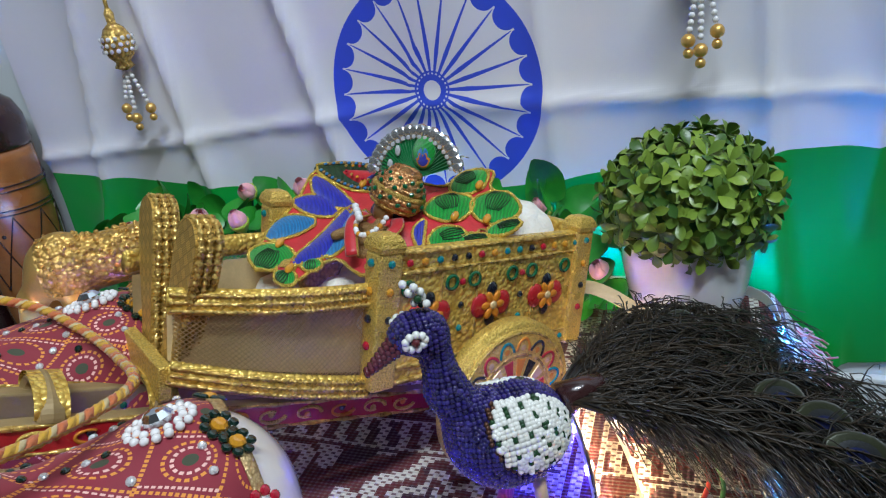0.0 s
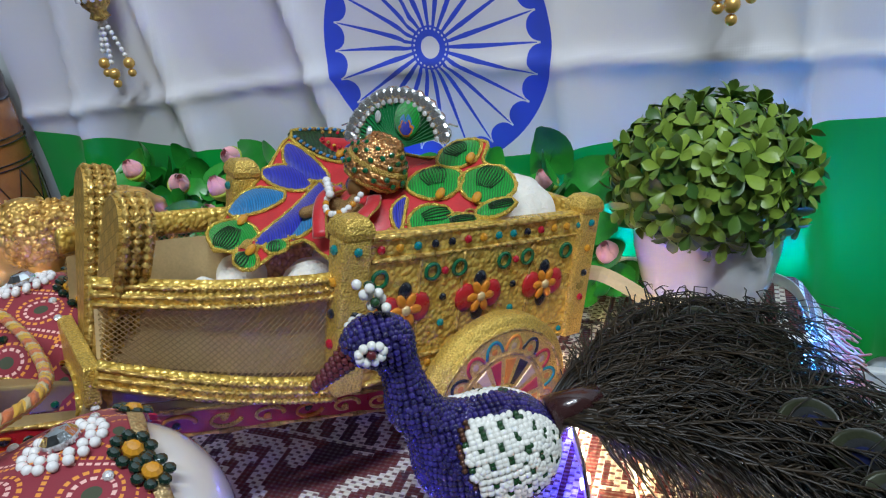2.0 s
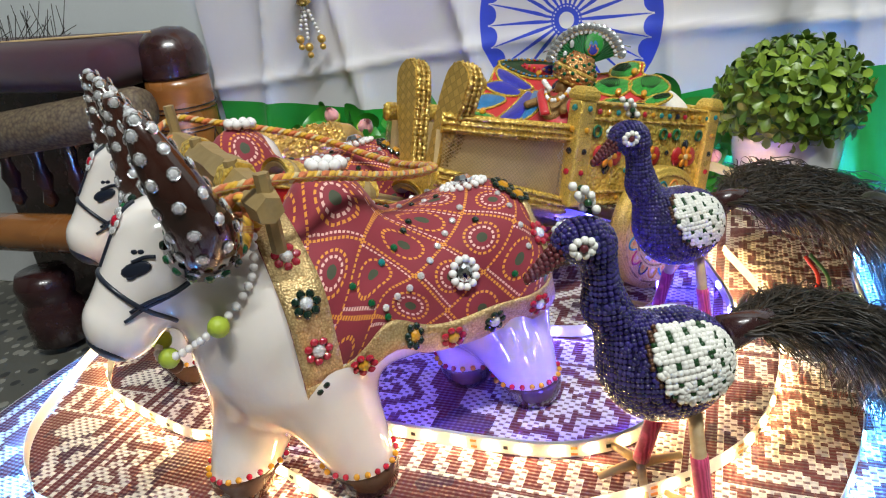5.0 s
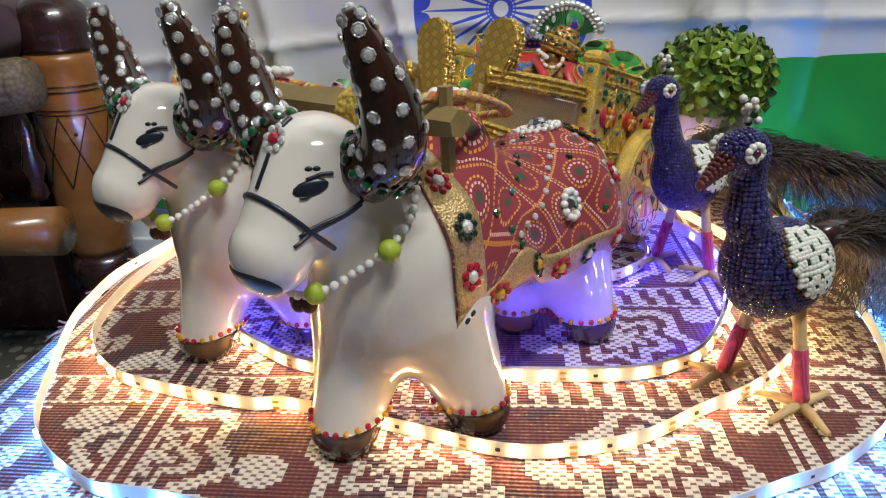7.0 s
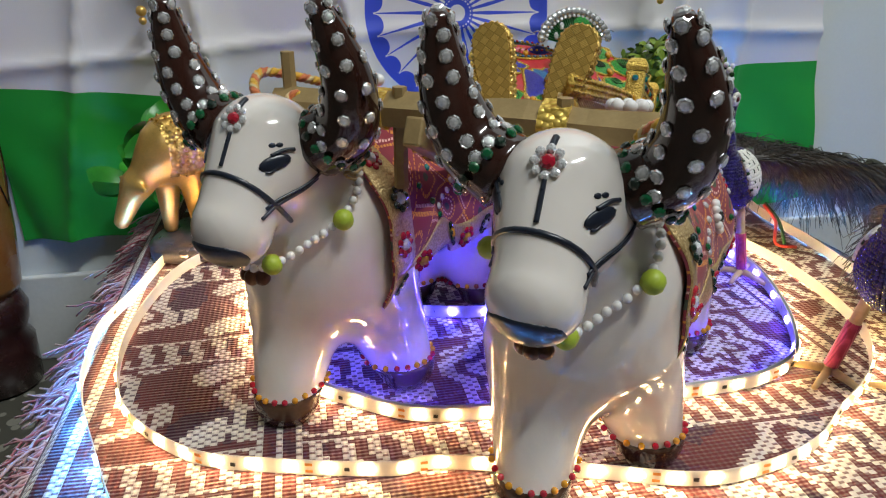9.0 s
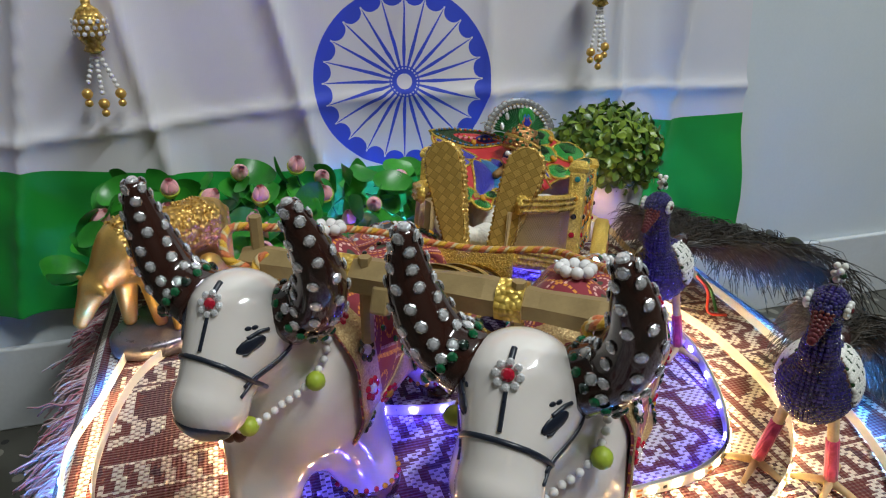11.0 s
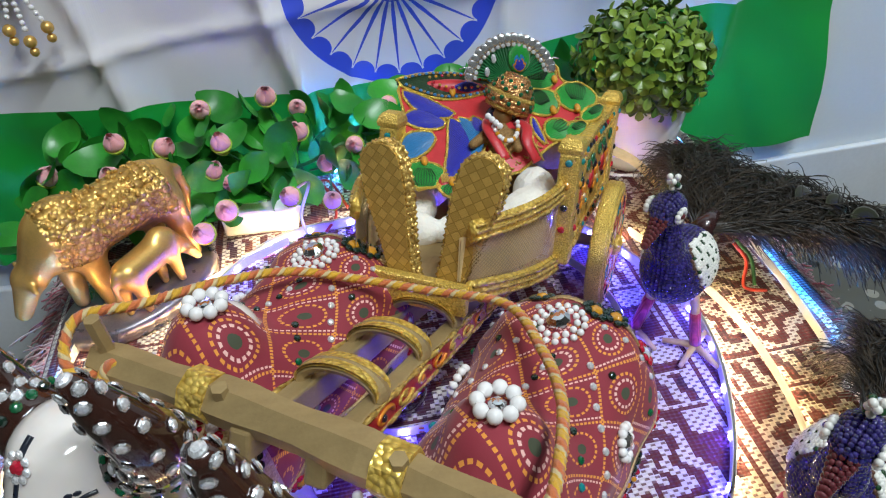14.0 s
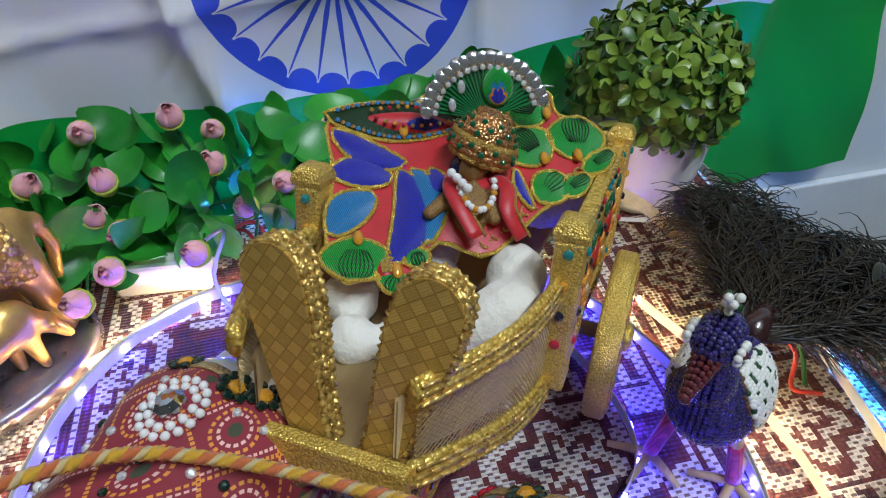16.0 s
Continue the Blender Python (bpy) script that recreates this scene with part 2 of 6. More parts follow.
M_PEARL = material("white_pearl", (0.82, 0.80, 0.78), 0.18, var=0.05, coat=0.5, bump=0)
M_STONE = material("clear_rhinestone", (0.90, 0.91, 0.92), 0.08, 0.55, var=0.5, vscale=900, bump=0.8, bscale=1500)
M_SILVER = material("silver_setting", (0.80, 0.81, 0.82), 0.22, 0.9, var=0.3, bump=0.3)
M_GREEN = material("green_gem", (0.005, 0.10, 0.035), 0.08, var=0.4, coat=1.0, bump=0.2, bscale=900)
M_DARKG = material("dark_green_gem", (0.006, 0.022, 0.014), 0.1, var=0.4, coat=1.0, bump=0.2, bscale=900)
M_RED = material("red_gem", (0.42, 0.010, 0.03), 0.08, var=0.4, coat=1.0, bump=0.2, bscale=900)
M_AMBER = material("amber_gem", (0.62, 0.28, 0.02), 0.08, var=0.4, coat=1.0, bump=0.2, bscale=900)
M_BLACKGEM = material("black_gem", (0.01, 0.012, 0.02), 0.08, coat=1.0, bump=0.2, bscale=900)
M_TEAL = material("teal_gem", (0.01, 0.20, 0.20), 0.08, coat=1.0, bump=0.2, bscale=900)
M_MIRROR = material("cut_mirror", (0.78, 0.80, 0.84), 0.05, 1.0, var=0.1, bump=0.15)
M_LIME = material("lime_green_bead", (0.36, 0.46, 0.04), 0.5, var=0.2, bump=0.3)
M_BELL = material("brown_bell", (0.10, 0.045, 0.025), 0.35, 0.5, var=0.4)
M_GOLD = material("gold_foil", (0.72, 0.47, 0.10), 0.3, 0.5, pattern=emboss(420, (1.0, 0.74, 0.18), (0.50, 0.29, 0.03)), var=0.3, bump=0.9, depth=0.001)
M_GOLDFINE = material("fine_gold_foil", (0.70, 0.45, 0.10), 0.32, 0.5, pattern=emboss(1100, (0.98, 0.72, 0.17), (0.48, 0.29, 0.04)), var=0.3, bump=0.8)
M_BRAID = material("gold_braid", (0.75, 0.5, 0.12), 0.27, 0.55, pattern=emboss(260, (0.98, 0.70, 0.20), (0.34, 0.18, 0.03)), var=0.3, bump=1.0, depth=0.0014)
M_BASKET = material("woven_gold_leatherette", (0.6, 0.4, 0.12), 0.42, 0.55, pattern=basket, var=0.2, bump=0.8, depth=0.001)
M_WOODGOLD = material("gilded_wood", (0.35, 0.24, 0.09), 0.55, 0.25, pattern=grain((0.25, 0.17, 0.07), (0.42, 0.30, 0.13)), var=0.2, bump=0.4)
M_LINING = material("pale_gold_board", (0.68, 0.52, 0.26), 0.5, 0.2, var=0.25, vscale=50, bump=0.2)
M_WIRE = material("bronze_wire_mesh", (0.52, 0.38, 0.18), 0.35, 0.8, var=0.3, bump=0)
M_PURPLE = material("purple_lacquer", (0.06, 0.012, 0.06), 0.35, var=0.3, coat=0.3)
M_ORANGE = material("orange_lacquer", (0.72, 0.26, 0.02), 0.3, 0.3, var=0.3, coat=0.4)
M_SCARLET = material("red_lacquer", (0.42, 0.015, 0.02), 0.3, var=0.3, coat=0.4)
M_CREAM = material("cream_gilt", (0.74, 0.55, 0.28), 0.4, 0.4, var=0.2, bump=0.4)
M_COTTON = material("cotton_wool", (0.82, 0.79, 0.70), 0.95, var=0.08, vscale=60, bump=0.5, bscale=380, depth=0.002, sheen=0.5, skin=0.15)
M_PCB = material("white_strip_board", (0.80, 0.78, 0.74), 0.4, var=0.05, bump=0.05)
M_PAD = material("copper_pad", (0.75, 0.32, 0.08), 0.35, 0.7, bump=0)
M_CHIP = material("black_resistor", (0.02, 0.02, 0.02), 0.4, bump=0)
M_LEDW = material("warm_led", (1, 0.8, 0.5), 0.4, var=0, bump=0, glow=((1.0, 0.66, 0.28), WARM * 10))
M_LEDB = material("cyan_blue_led", (0.3, 0.6, 1), 0.4, var=0, bump=0, glow=((0.04, 0.30, 1.0), BLUE * 10))
M_LEDV = material("violet_led", (0.4, 0.3, 1), 0.4, var=0, bump=0, glow=((0.055, 0.05, 1.0), VIOLET * 10))
M_BEADB = material("navy_glass_beads", (0.014, 0.010, 0.085), 0.16, pattern=isle((0.010, 0.008, 0.06), (0.03, 0.02, 0.16)), var=0.2, coat=0.6, bump=0)
M_BEADW = material("white_glass_beads", (0.75, 0.74, 0.68), 0.25, var=0.1, coat=0.4, bump=0)
M_BEADG = material("green_glass_beads", (0.012, 0.05, 0.015), 0.2, coat=0.5, bump=0)
M_BEADR = material("red_glass_beads", (0.10, 0.016, 0.02), 0.2, coat=0.5, bump=0)
M_STICK = material("bamboo_stick", (0.62, 0.43, 0.22), 0.6, pattern=grain((0.50, 0.34, 0.16), (0.72, 0.54, 0.30), 300.0), var=0.15)
M_PINK = material("magenta_thread", (0.50, 0.03, 0.12), 0.7, pattern=thread((0.34, 0.015, 0.07), (0.62, 0.06, 0.16), 5000.0), sheen=0.3)
M_FEATHER = material("black_green_feather_barbs", (0.02, 0.02, 0.012), 0.45, pattern=isle((0.006, 0.006, 0.005), (0.034, 0.022, 0.010)), var=0.4, bump=0)
M_EYEB = material("feather_eye_blue", (0.006, 0.012, 0.075), 0.3, 0.4, var=0.3, sheen=0.2)
M_EYER = material("feather_eye_dark_ring", (0.012, 0.014, 0.016), 0.4, 0.2, var=0.4, sheen=0.2)
M_EYEG = material("feather_eye_green", (0.020, 0.024, 0.006), 0.4, 0.3, var=0.3, sheen=0.2)
M_POT = material("white_glazed_pot", (0.82, 0.82, 0.82), 0.16, var=0.03, coat=0.6, bump=0.03)
M_LEAFT = material("topiary_leaf", (0.05, 0.11, 0.02), 0.36, pattern=isle((0.035, 0.10, 0.015), (0.26, 0.38, 0.045)), var=0.2, bump=0.2)
M_LEAFG = material("garland_leaf", (0.03, 0.16, 0.03), 0.33, pattern=leafy((0.008, 0.13, 0.016), (0.06, 0.42, 0.035)), var=0.2, bump=0.3)
M_STEM = material("green_plastic_stem", (0.02, 0.12, 0.03), 0.5)
M_ROSE = material("pink_silk_petal", (0.96, 0.46, 0.50), 0.6, var=0.15, vscale=80, sheen=0.4, bump=0.2, tone=0.15, skin=0.2)
M_BRASS = material("gilded_brass_cow", (0.78, 0.48, 0.12), 0.33, 0.7, pattern=emboss(230, (0.92, 0.62, 0.18), (0.46, 0.24, 0.04)), var=0.3, bump=0.9, depth=0.002)
M_BRASSP = material("polished_gilded_brass", (0.80, 0.50, 0.14), 0.34, 0.7, var=0.25, bump=0.1)
M_BASE = material("dark_metal_base", (0.20, 0.18, 0.20), 0.3, 0.7, var=0.4)
M_ROPE = material("twisted_rope", (0.7, 0.4, 0.1), 0.5, pattern=twist, coords_of="UV", var=0.15, bump=0.7, depth=0.001, sheen=0.2)
M_LATHE = material("orange_lacquered_wood", (0.50, 0.19, 0.04), 0.25, pattern=grain((0.20, 0.06, 0.018), (0.42, 0.17, 0.04), 60.0), var=0.3, vscale=20, coat=0.6)
M_DARKWOOD = material("dark_lacquered_wood", (0.035, 0.012, 0.012), 0.25, var=0.4, coat=0.6)
M_VELVET = material("maroon_velvet", (0.045, 0.008, 0.018), 0.9, var=0.3, vscale=40, sheen=0.4)
M_BROCADE = material("grey_brown_brocade", (0.12, 0.085, 0.06), 0.6, pattern=emboss(240, (0.22, 0.17, 0.10), (0.06, 0.035, 0.03)), var=0.3, bump=0.4)
M_WHITEPL = material("white_plastic", (0.80, 0.80, 0.78), 0.35, var=0.05, bump=0.05)
M_CABLE = material("lilac_cable", (0.62, 0.58, 0.80), 0.4, bump=0)
M_CABLER = material("red_cable", (0.45, 0.03, 0.02), 0.4, bump=0)
M_TABLE = material("dark_platform_wood", (0.10, 0.06, 0.035), 0.5, pattern=grain((0.07, 0.04, 0.02), (0.15, 0.09, 0.05), 40.0))
M_BLUETH = material("royal_blue_embroidery", (0.02, 0.025, 0.40), 0.4, pattern=thread((0.005, 0.007, 0.13), (0.02, 0.03, 0.60)), var=0.15, bump=0.5, sheen=0.3)
M_CYANTH = material("sky_blue_embroidery", (0.02, 0.16, 0.42), 0.4, pattern=thread((0.006, 0.07, 0.20), (0.02, 0.28, 0.65)), var=0.15, bump=0.5, sheen=0.3)
M_GREENTH = material("green_embroidery", (0.01, 0.15, 0.02), 0.4, pattern=thread((0.002, 0.08, 0.010), (0.010, 0.46, 0.035)), var=0.2, bump=0.5, sheen=0.3)
M_DARKTH = material("dark_green_embroidery", (0.01, 0.03, 0.015), 0.4, pattern=thread((0.004, 0.012, 0.008), (0.02, 0.07, 0.02)), bump=0.5)
M_REDCLOTH = material("red_satin", (0.50, 0.015, 0.022), 0.4, var=0.25, vscale=120, sheen=0.3)
M_GOLDTH = material("gold_thread", (0.70, 0.46, 0.10), 0.35, 0.6, pattern=emboss(1800, (0.88, 0.62, 0.16), (0.34, 0.19, 0.03)), bump=0.9)
M_GOLDCORD = material("bright_gold_cord", (0.80, 0.55, 0.08), 0.28, 0.6, pattern=emboss(1500, (0.98, 0.74, 0.14), (0.45, 0.27, 0.03)), bump=0.8)
M_BROWNCL = material("brown_glitter_cloth", (0.28, 0.15, 0.05), 0.5, 0.3, pattern=emboss(1500, (0.42, 0.26, 0.08), (0.14, 0.06, 0.02)), bump=0.5)
M_FANGREEN = material("pleated_green_satin", (0.006, 0.17, 0.04), 0.35, var=0.2, sheen=0.3)
M_COPPER = material("copper_zari", (0.70, 0.36, 0.13), 0.28, 0.85, pattern=emboss(700, (0.85, 0.50, 0.22), (0.36, 0.14, 0.03)), bump=0.9)
M_DOLL = material("dark_gold_metal", (0.34, 0.19, 0.07), 0.3, 0.6, var=0.3, bump=0.1)
M_HAIR = material("dark_blue_bead_hair", (0.012, 0.012, 0.06), 0.2, coat=0.5, bump=0.4, bscale=500)


# ---- mesh helpers ----
def mesh_of(name, verts, faces, mats, smooth=True, slots=None, uv=None):
    me = bpy.data.meshes.new(name)
    me.from_pydata([tuple(map(float, v)) for v in verts], [], [tuple(map(int, f)) for f in faces])
    for m in (mats if isinstance(mats, (list, tuple)) else [mats]):
        me.materials.append(m)
    if smooth:
        me.shade_smooth()
    if slots is not None:
        me.polygons.foreach_set("material_index", slots)
    if uv is not None:
        layer = me.uv_layers.new(name="uv")
        for loop in me.loops:
            layer.data[loop.index].uv = uv[loop.vertex_index]
    me.update()
    return me


def part(name, geo, mat, parent, label="", smooth=True, m=None, kind="", uv=None):
    me = geo if isinstance(geo, bpy.types.Mesh) else mesh_of(name, geo[0], geo[1], mat, smooth, uv=uv)
    ob = new(name, me)
    ob.parent = parent
    if m is not None:
        ob.matrix_basis = m
    return tagged(ob, label, kind=kind)


def thing(name, m, label, category, group="", kind=""):
    ob = new(name)
    ob.empty_display_size = 0.02
    ob.matrix_basis = m
    return tagged(ob, label, category, group, kind)


def solid(name, geo, mat, m, label, category, group="", kind="", smooth=True, uv=None):
    ob = new(name, mesh_of(name, geo[0], geo[1], mat, smooth, uv=uv))
    ob.matrix_basis = m
    return tagged(ob, label, category, group, kind)


def join(*geos):
    vs, fs = [], []
    for v, f in geos:
        k = len(vs)
        vs.extend(v)
        fs.extend([tuple(i + k for i in q) for q in f])
    return vs, fs


def moved(geo, m):
    return [tuple(m @ Vector(v)) for v in geo[0]], geo[1]


def from_bm(bm):
    bm.verts.index_update()
    out = [v.co[:] for v in bm.verts], [tuple(v.index for v in f.verts) for f in bm.faces]
    bm.free()
    return out


def box(x0, x1, y0, y1, z0, z1, bevel=0.0):
    bm = bmesh.new()
    bmesh.ops.create_cube(bm, size=1.0)
    for v in bm.verts:
        v.co = Vector(((x0 + x1) / 2 + v.co.x * (x1 - x0), (y0 + y1) / 2 + v.co.y * (y1 - y0), (z0 + z1) / 2 + v.co.z * (z1 - z0)))
    if bevel:
        bmesh.ops.bevel(bm, geom=bm.edges[:], offset=bevel, segments=2, affect="EDGES", profile=0.5)
    return from_bm(bm)


def ball(r=1.0, seg=10, rings=6, squash=1.0):
    vs, fs = [(0, 0, r * squash)], []
    for i in range(1, rings):
        a = math.pi * i / rings
        for j in range(seg):
            b = 2 * math.pi * j / seg
            vs.append((r * math.sin(a) * math.cos(b), r * math.sin(a) * math.sin(b), r * squash * math.cos(a)))
    vs.append((0, 0, -r * squash))
    last = len(vs) - 1
    for j in range(seg):
        k = (j + 1) % seg
        fs.append((0, 1 + j, 1 + k))
        for i in range(rings - 2):
            a, b = 1 + i * seg, 1 + (i + 1) * seg
            fs.append((a + j, b + j, b + k, a + k))
        fs.append((last, 1 + (rings - 2) * seg + k, 1 + (rings - 2) * seg + j))
    return vs, fs


def lathe(profile, seg=32):
    """A solid turned round z from (radius, height) pairs, closed at both ends."""
    vs, fs = [], []
    for r, z in profile:
        for j in range(seg):
            a = 2 * math.pi * j / seg
            vs.append((r * math.cos(a), r * math.sin(a), z))
    for i in range(len(profile) - 1):
        for j in range(seg):
            k = (j + 1) % seg
            fs.append((i * seg + j, i * seg + k, (i + 1) * seg + k, (i + 1) * seg + j))
    fs.append(tuple(range(seg))[::-1])
    fs.append(tuple((len(profile) - 1) * seg + j for j in range(seg)))
    return vs, fs


def spline(pts, n, closed=False):
    """Catmull-Rom through pts, n points."""
    p = [Vector(q) for q in pts]
    k = len(p)
    out = []
    spans = k if closed else k - 1
    for i in range(n):
        s = i / (n if closed else n - 1) * spans
        j = min(int(s), spans - 1)
        f = s - j
        if closed:
            a, b, c, d = (p[(j + o) % k] for o in (-1, 0, 1, 2))
        else:
            b, c = p[j], p[j + 1]
            a = p[j - 1] if j > 0 else b * 2 - c
            d = p[j + 2] if j + 2 < k else c * 2 - b
        out.append(0.5 * (2 * b + (c - a) * f + (2 * a - 5 * b + 4 * c - d) * f * f + (3 * b - a - 3 * c + d) * f ** 3))
    return out


def even(pts, step, closed=False):
    """Points at even distances along a spline through pts."""
    fine = spline(pts, 600, closed)
    if closed:
        fine.append(fine[0])
    d = [0.0]
    for a, b in zip(fine, fine[1:]):
        d.append(d[-1] + (b - a).length)
    n = max(2, int(d[-1] / step))
    out, j = [], 0
    for i in range(n + (0 if closed else 1)):
        s = d[-1] * i / n
        while j < len(d) - 2 and d[j + 1] < s:
            j += 1
        f = (s - d[j]) / max(1e-9, d[j + 1] - d[j])
        out.append(fine[j].lerp(fine[j + 1], f))
    return out


def pipe(pts, radius, seg=8, closed=False, flat=1.0, up=None):
    """A tube along points; radius is a number or a function of 0..1. Gives verts, faces and uv (metres, turns)."""
    vs, fs, uv = [], [], []
    n = len(pts)
    side = None
    run = 0.0
    for i, p in enumerate(pts):
        a, b = (pts[i - 1], pts[(i + 1) % n]) if closed else (pts[max(0, i - 1)], pts[min(n - 1, i + 1)])
        t = (Vector(b) - Vector(a)).normalized()
        if up is not None:
            side = t.cross(Vector(up)).normalized()
        elif side is None:
            side = t.orthogonal().normalized()
        else:
            side = (side - t * side.dot(t)).normalized()
        bi = t.cross(side)
        r = radius(i / max(1, n - 1)) if callable(radius) else radius
        if i:
            run += (Vector(p) - Vector(pts[i - 1])).length
        for j in range(seg):
            ang = 2 * math.pi * j / seg
            vs.append(tuple(Vector(p) + side * (r * math.cos(ang)) + bi * (r * flat * math.sin(ang))))
            uv.append((run, j / seg))
    for i in range(n if closed else n - 1):
        k = (i + 1) % n
        for j in range(seg):
            l = (j + 1) % seg
            fs.append((i * seg + j, i * seg + l, k * seg + l, k * seg + j))
    if not closed:
        fs.append(tuple(range(seg))[::-1])
        fs.append(tuple((n - 1) * seg + j for j in range(seg)))
    return vs, fs, uv


def on(p, n, spin=0.0):
    """A pose at p with its z along n."""
    return Matrix.Translation(p) @ Vector(n).to_track_quat("Z", "Y").to_matrix().to_4x4() @ Matrix.Rotation(spin, 4, "Z")


# signed distances, on arrays of points
def cone(P, a, b, ra, rb):
    a, b = np.array(a), np.array(b)
    d = b - a
    t = np.clip(((P - a) @ d) / (d @ d), 0, 1)
    return np.linalg.norm(P - a - t[..., None] * d, axis=-1) - (ra + (rb - ra) * t)


def egg(P, c, r):
    q = (P - np.array(c)) / np.array(r)
    k = np.linalg.norm(q, axis=-1)
    return (k - 1.0) * min(r)


def blend(ds, k=0.01):
    out = ds[0]
    for d in ds[1:]:
        h = np.clip(0.5 + 0.5 * (out - d) / k, 0, 1)
        out = out + (d - out) * h - k * h * (1 - h)
    return out


def skin_of(f, lo, hi, h):
    """The zero surface of a signed distance, as quads (surface nets)."""
    ax = [np.arange(l, u + h, h) for l, u in zip(lo, hi)]
    G = np.stack(np.meshgrid(*ax, indexing="ij"), -1)
    V = f(G)
    n = np.array(V.shape)
    c = n - 1
    corner = [(i, j, k) for i in (0, 1) for j in (0, 1) for k in (0, 1)]
    C = {o: V[o[0]:o[0] + c[0], o[1]:o[1] + c[1], o[2]:o[2] + c[2]] for o in corner}
    inside = sum((C[o] < 0).astype(int) for o in corner)
    live = (inside > 0) & (inside < 8)
    acc, num = np.zeros((*c, 3)), np.zeros(c)
    for o in corner:
        for d in range(3):
            if o[d] == 0:
                q = list(o)
                q[d] = 1
                a, b = C[o], C[tuple(q)]
                cross = (a < 0) != (b < 0)
                t = np.where(cross, a / np.where(cross, a - b, 1.0), 0)
                for e in range(3):
                    acc[..., e] += np.where(cross, o[e] + (t if e == d else 0), 0)
                num += cross
    idx = -np.ones(c, int)
    ii = np.argwhere(live)
    idx[live] = np.arange(len(ii))
    verts = np.array(lo) + h * (ii + acc[live] / num[live][:, None])
    faces = []
    for d in range(3):
        e, g = (d + 1) % 3, (d + 2) % 3
        sl = [slice(1, c[0]), slice(1, c[1]), slice(1, c[2])]
        sl[d] = slice(0, c[d])
        hi_ = list(sl)
        hi_[d] = slice(1, c[d] + 1)
        a, b = V[tuple(sl)], V[tuple(hi_)]
        cr = np.argwhere((a < 0) != (b < 0))
        if not len(cr):
            continue
        base = cr + np.array([0 if x == d else 1 for x in range(3)])
        ue, ug = np.eye(3, dtype=int)[e], np.eye(3, dtype=int)[g]
        at = lambda q: idx[q[:, 0], q[:, 1], q[:, 2]]
        quad = np.stack([at(base - ue - ug), at(base - ug), at(base), at(base - ue)], 1)
        flip = (a < 0)[tuple(cr.T)]
        quad[~flip] = quad[~flip][:, ::-1]
        faces.append(quad)
    return verts.tolist(), np.concatenate(faces).tolist()


def settle(f, p, level=0.0, steps=12):
    """Moves a point onto the level surface of f. Gives the point and its normal."""
    p = np.array(p, float)
    g = np.zeros(3)
    for _ in range(steps):
        d = float(f(p[None])[0]) - level
        g = np.array([float(f((p + e)[None])[0]) - float(f((p - e)[None])[0]) for e in np.eye(3) * 4e-4])
        g /= max(1e-9, np.linalg.norm(g))
        p = p - g * d
    return Vector(p), Vector(g)


BEAD = {}


def bead(r, mat, seg=10, rings=6, squash=1.0):
    key = (round(r, 5), mat.name, seg, squash)
    if key not in BEAD:
        BEAD[key] = mesh_of("bead", *ball(r, seg, rings, squash), mat)
    return BEAD[key]


def rimmed(r):
    """A clear stone in a milled silver cup: bottom, cup and stone in one piece."""
    key = ("rimmed", round(r, 5))
    if key not in BEAD:
        cup = lathe([(r * 1.0, 0.0), (r * (1.06), r * 0.22), (r * 0.90, r * 0.42), (r * 0.72, r * 0.34)], 16)
        cup = ([(x * (1 + 0.05 * (-1) ** i), y * (1 + 0.05 * (-1) ** i), z) for i, (x, y, z) in enumerate(cup[0])], cup[1])
        gem = lathe([(r * 0.72, r * 0.30), (r * 0.58, r * 0.55), (r * 0.25, r * 0.62)], 9)
        vs, fs = join(cup, gem)
        BEAD[key] = mesh_of("rhinestone", vs, fs, [M_SILVER, M_STONE], smooth=False, slots=[0] * len(cup[1]) + [1] * len(gem[1]))
    return BEAD[key]


def stud(r, mat):
    """A faceted stone with a flat back."""
    key = ("stud", round(r, 5), mat.name)
    if key not in BEAD:
        BEAD[key] = mesh_of("stud", *lathe([(r * 1.0, 0.0), (r, r * 0.35), (r * 0.62, r * 0.75), (r * 0.25, r * 0.82)], 9), mat, smooth=False)
    return BEAD[key]


# ---- the room ----
FLOOR_Z, WALL_Y = -0.185, 0.535
# South, east and west walls are added out of view to close the room.
room = [("wall_north", box(-1.6, 1.6, WALL_Y, WALL_Y + 0.12, FLOOR_Z, 2.0)), ("wall_south", box(-1.6, 1.6, -1.92, -1.8, FLOOR_Z, 2.0)),
        ("wall_east", box(1.6, 1.72, -1.92, WALL_Y + 0.12, FLOOR_Z, 2.0)), ("wall_west", box(-1.72, -1.6, -1.92, WALL_Y + 0.12, FLOOR_Z, 2.0))]
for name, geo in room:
    solid(name, geo, M_WALL if name == "wall_north" else M_WALL2, Matrix(), "pale grey-blue painted plaster wall" if name == "wall_north" else "plain unseen wall added to close the room, darkened against bounced light", "wall", kind="structure", smooth=False)
solid("floor", box(-1.72, 1.72, -1.92, WALL_Y + 0.12, FLOOR_Z - 0.05, FLOOR_Z), M_FLOOR, Matrix(), "worn grey terrazzo floor with stone chips", "floor", kind="structure", smooth=False)
solid("ceiling", box(-1.72, 1.72, -1.92, WALL_Y + 0.12, 2.0, 2.06), M_CEIL, Matrix(), "plain unseen ceiling added over the room, darkened against bounced light", "ceiling", kind="structure", smooth=False)
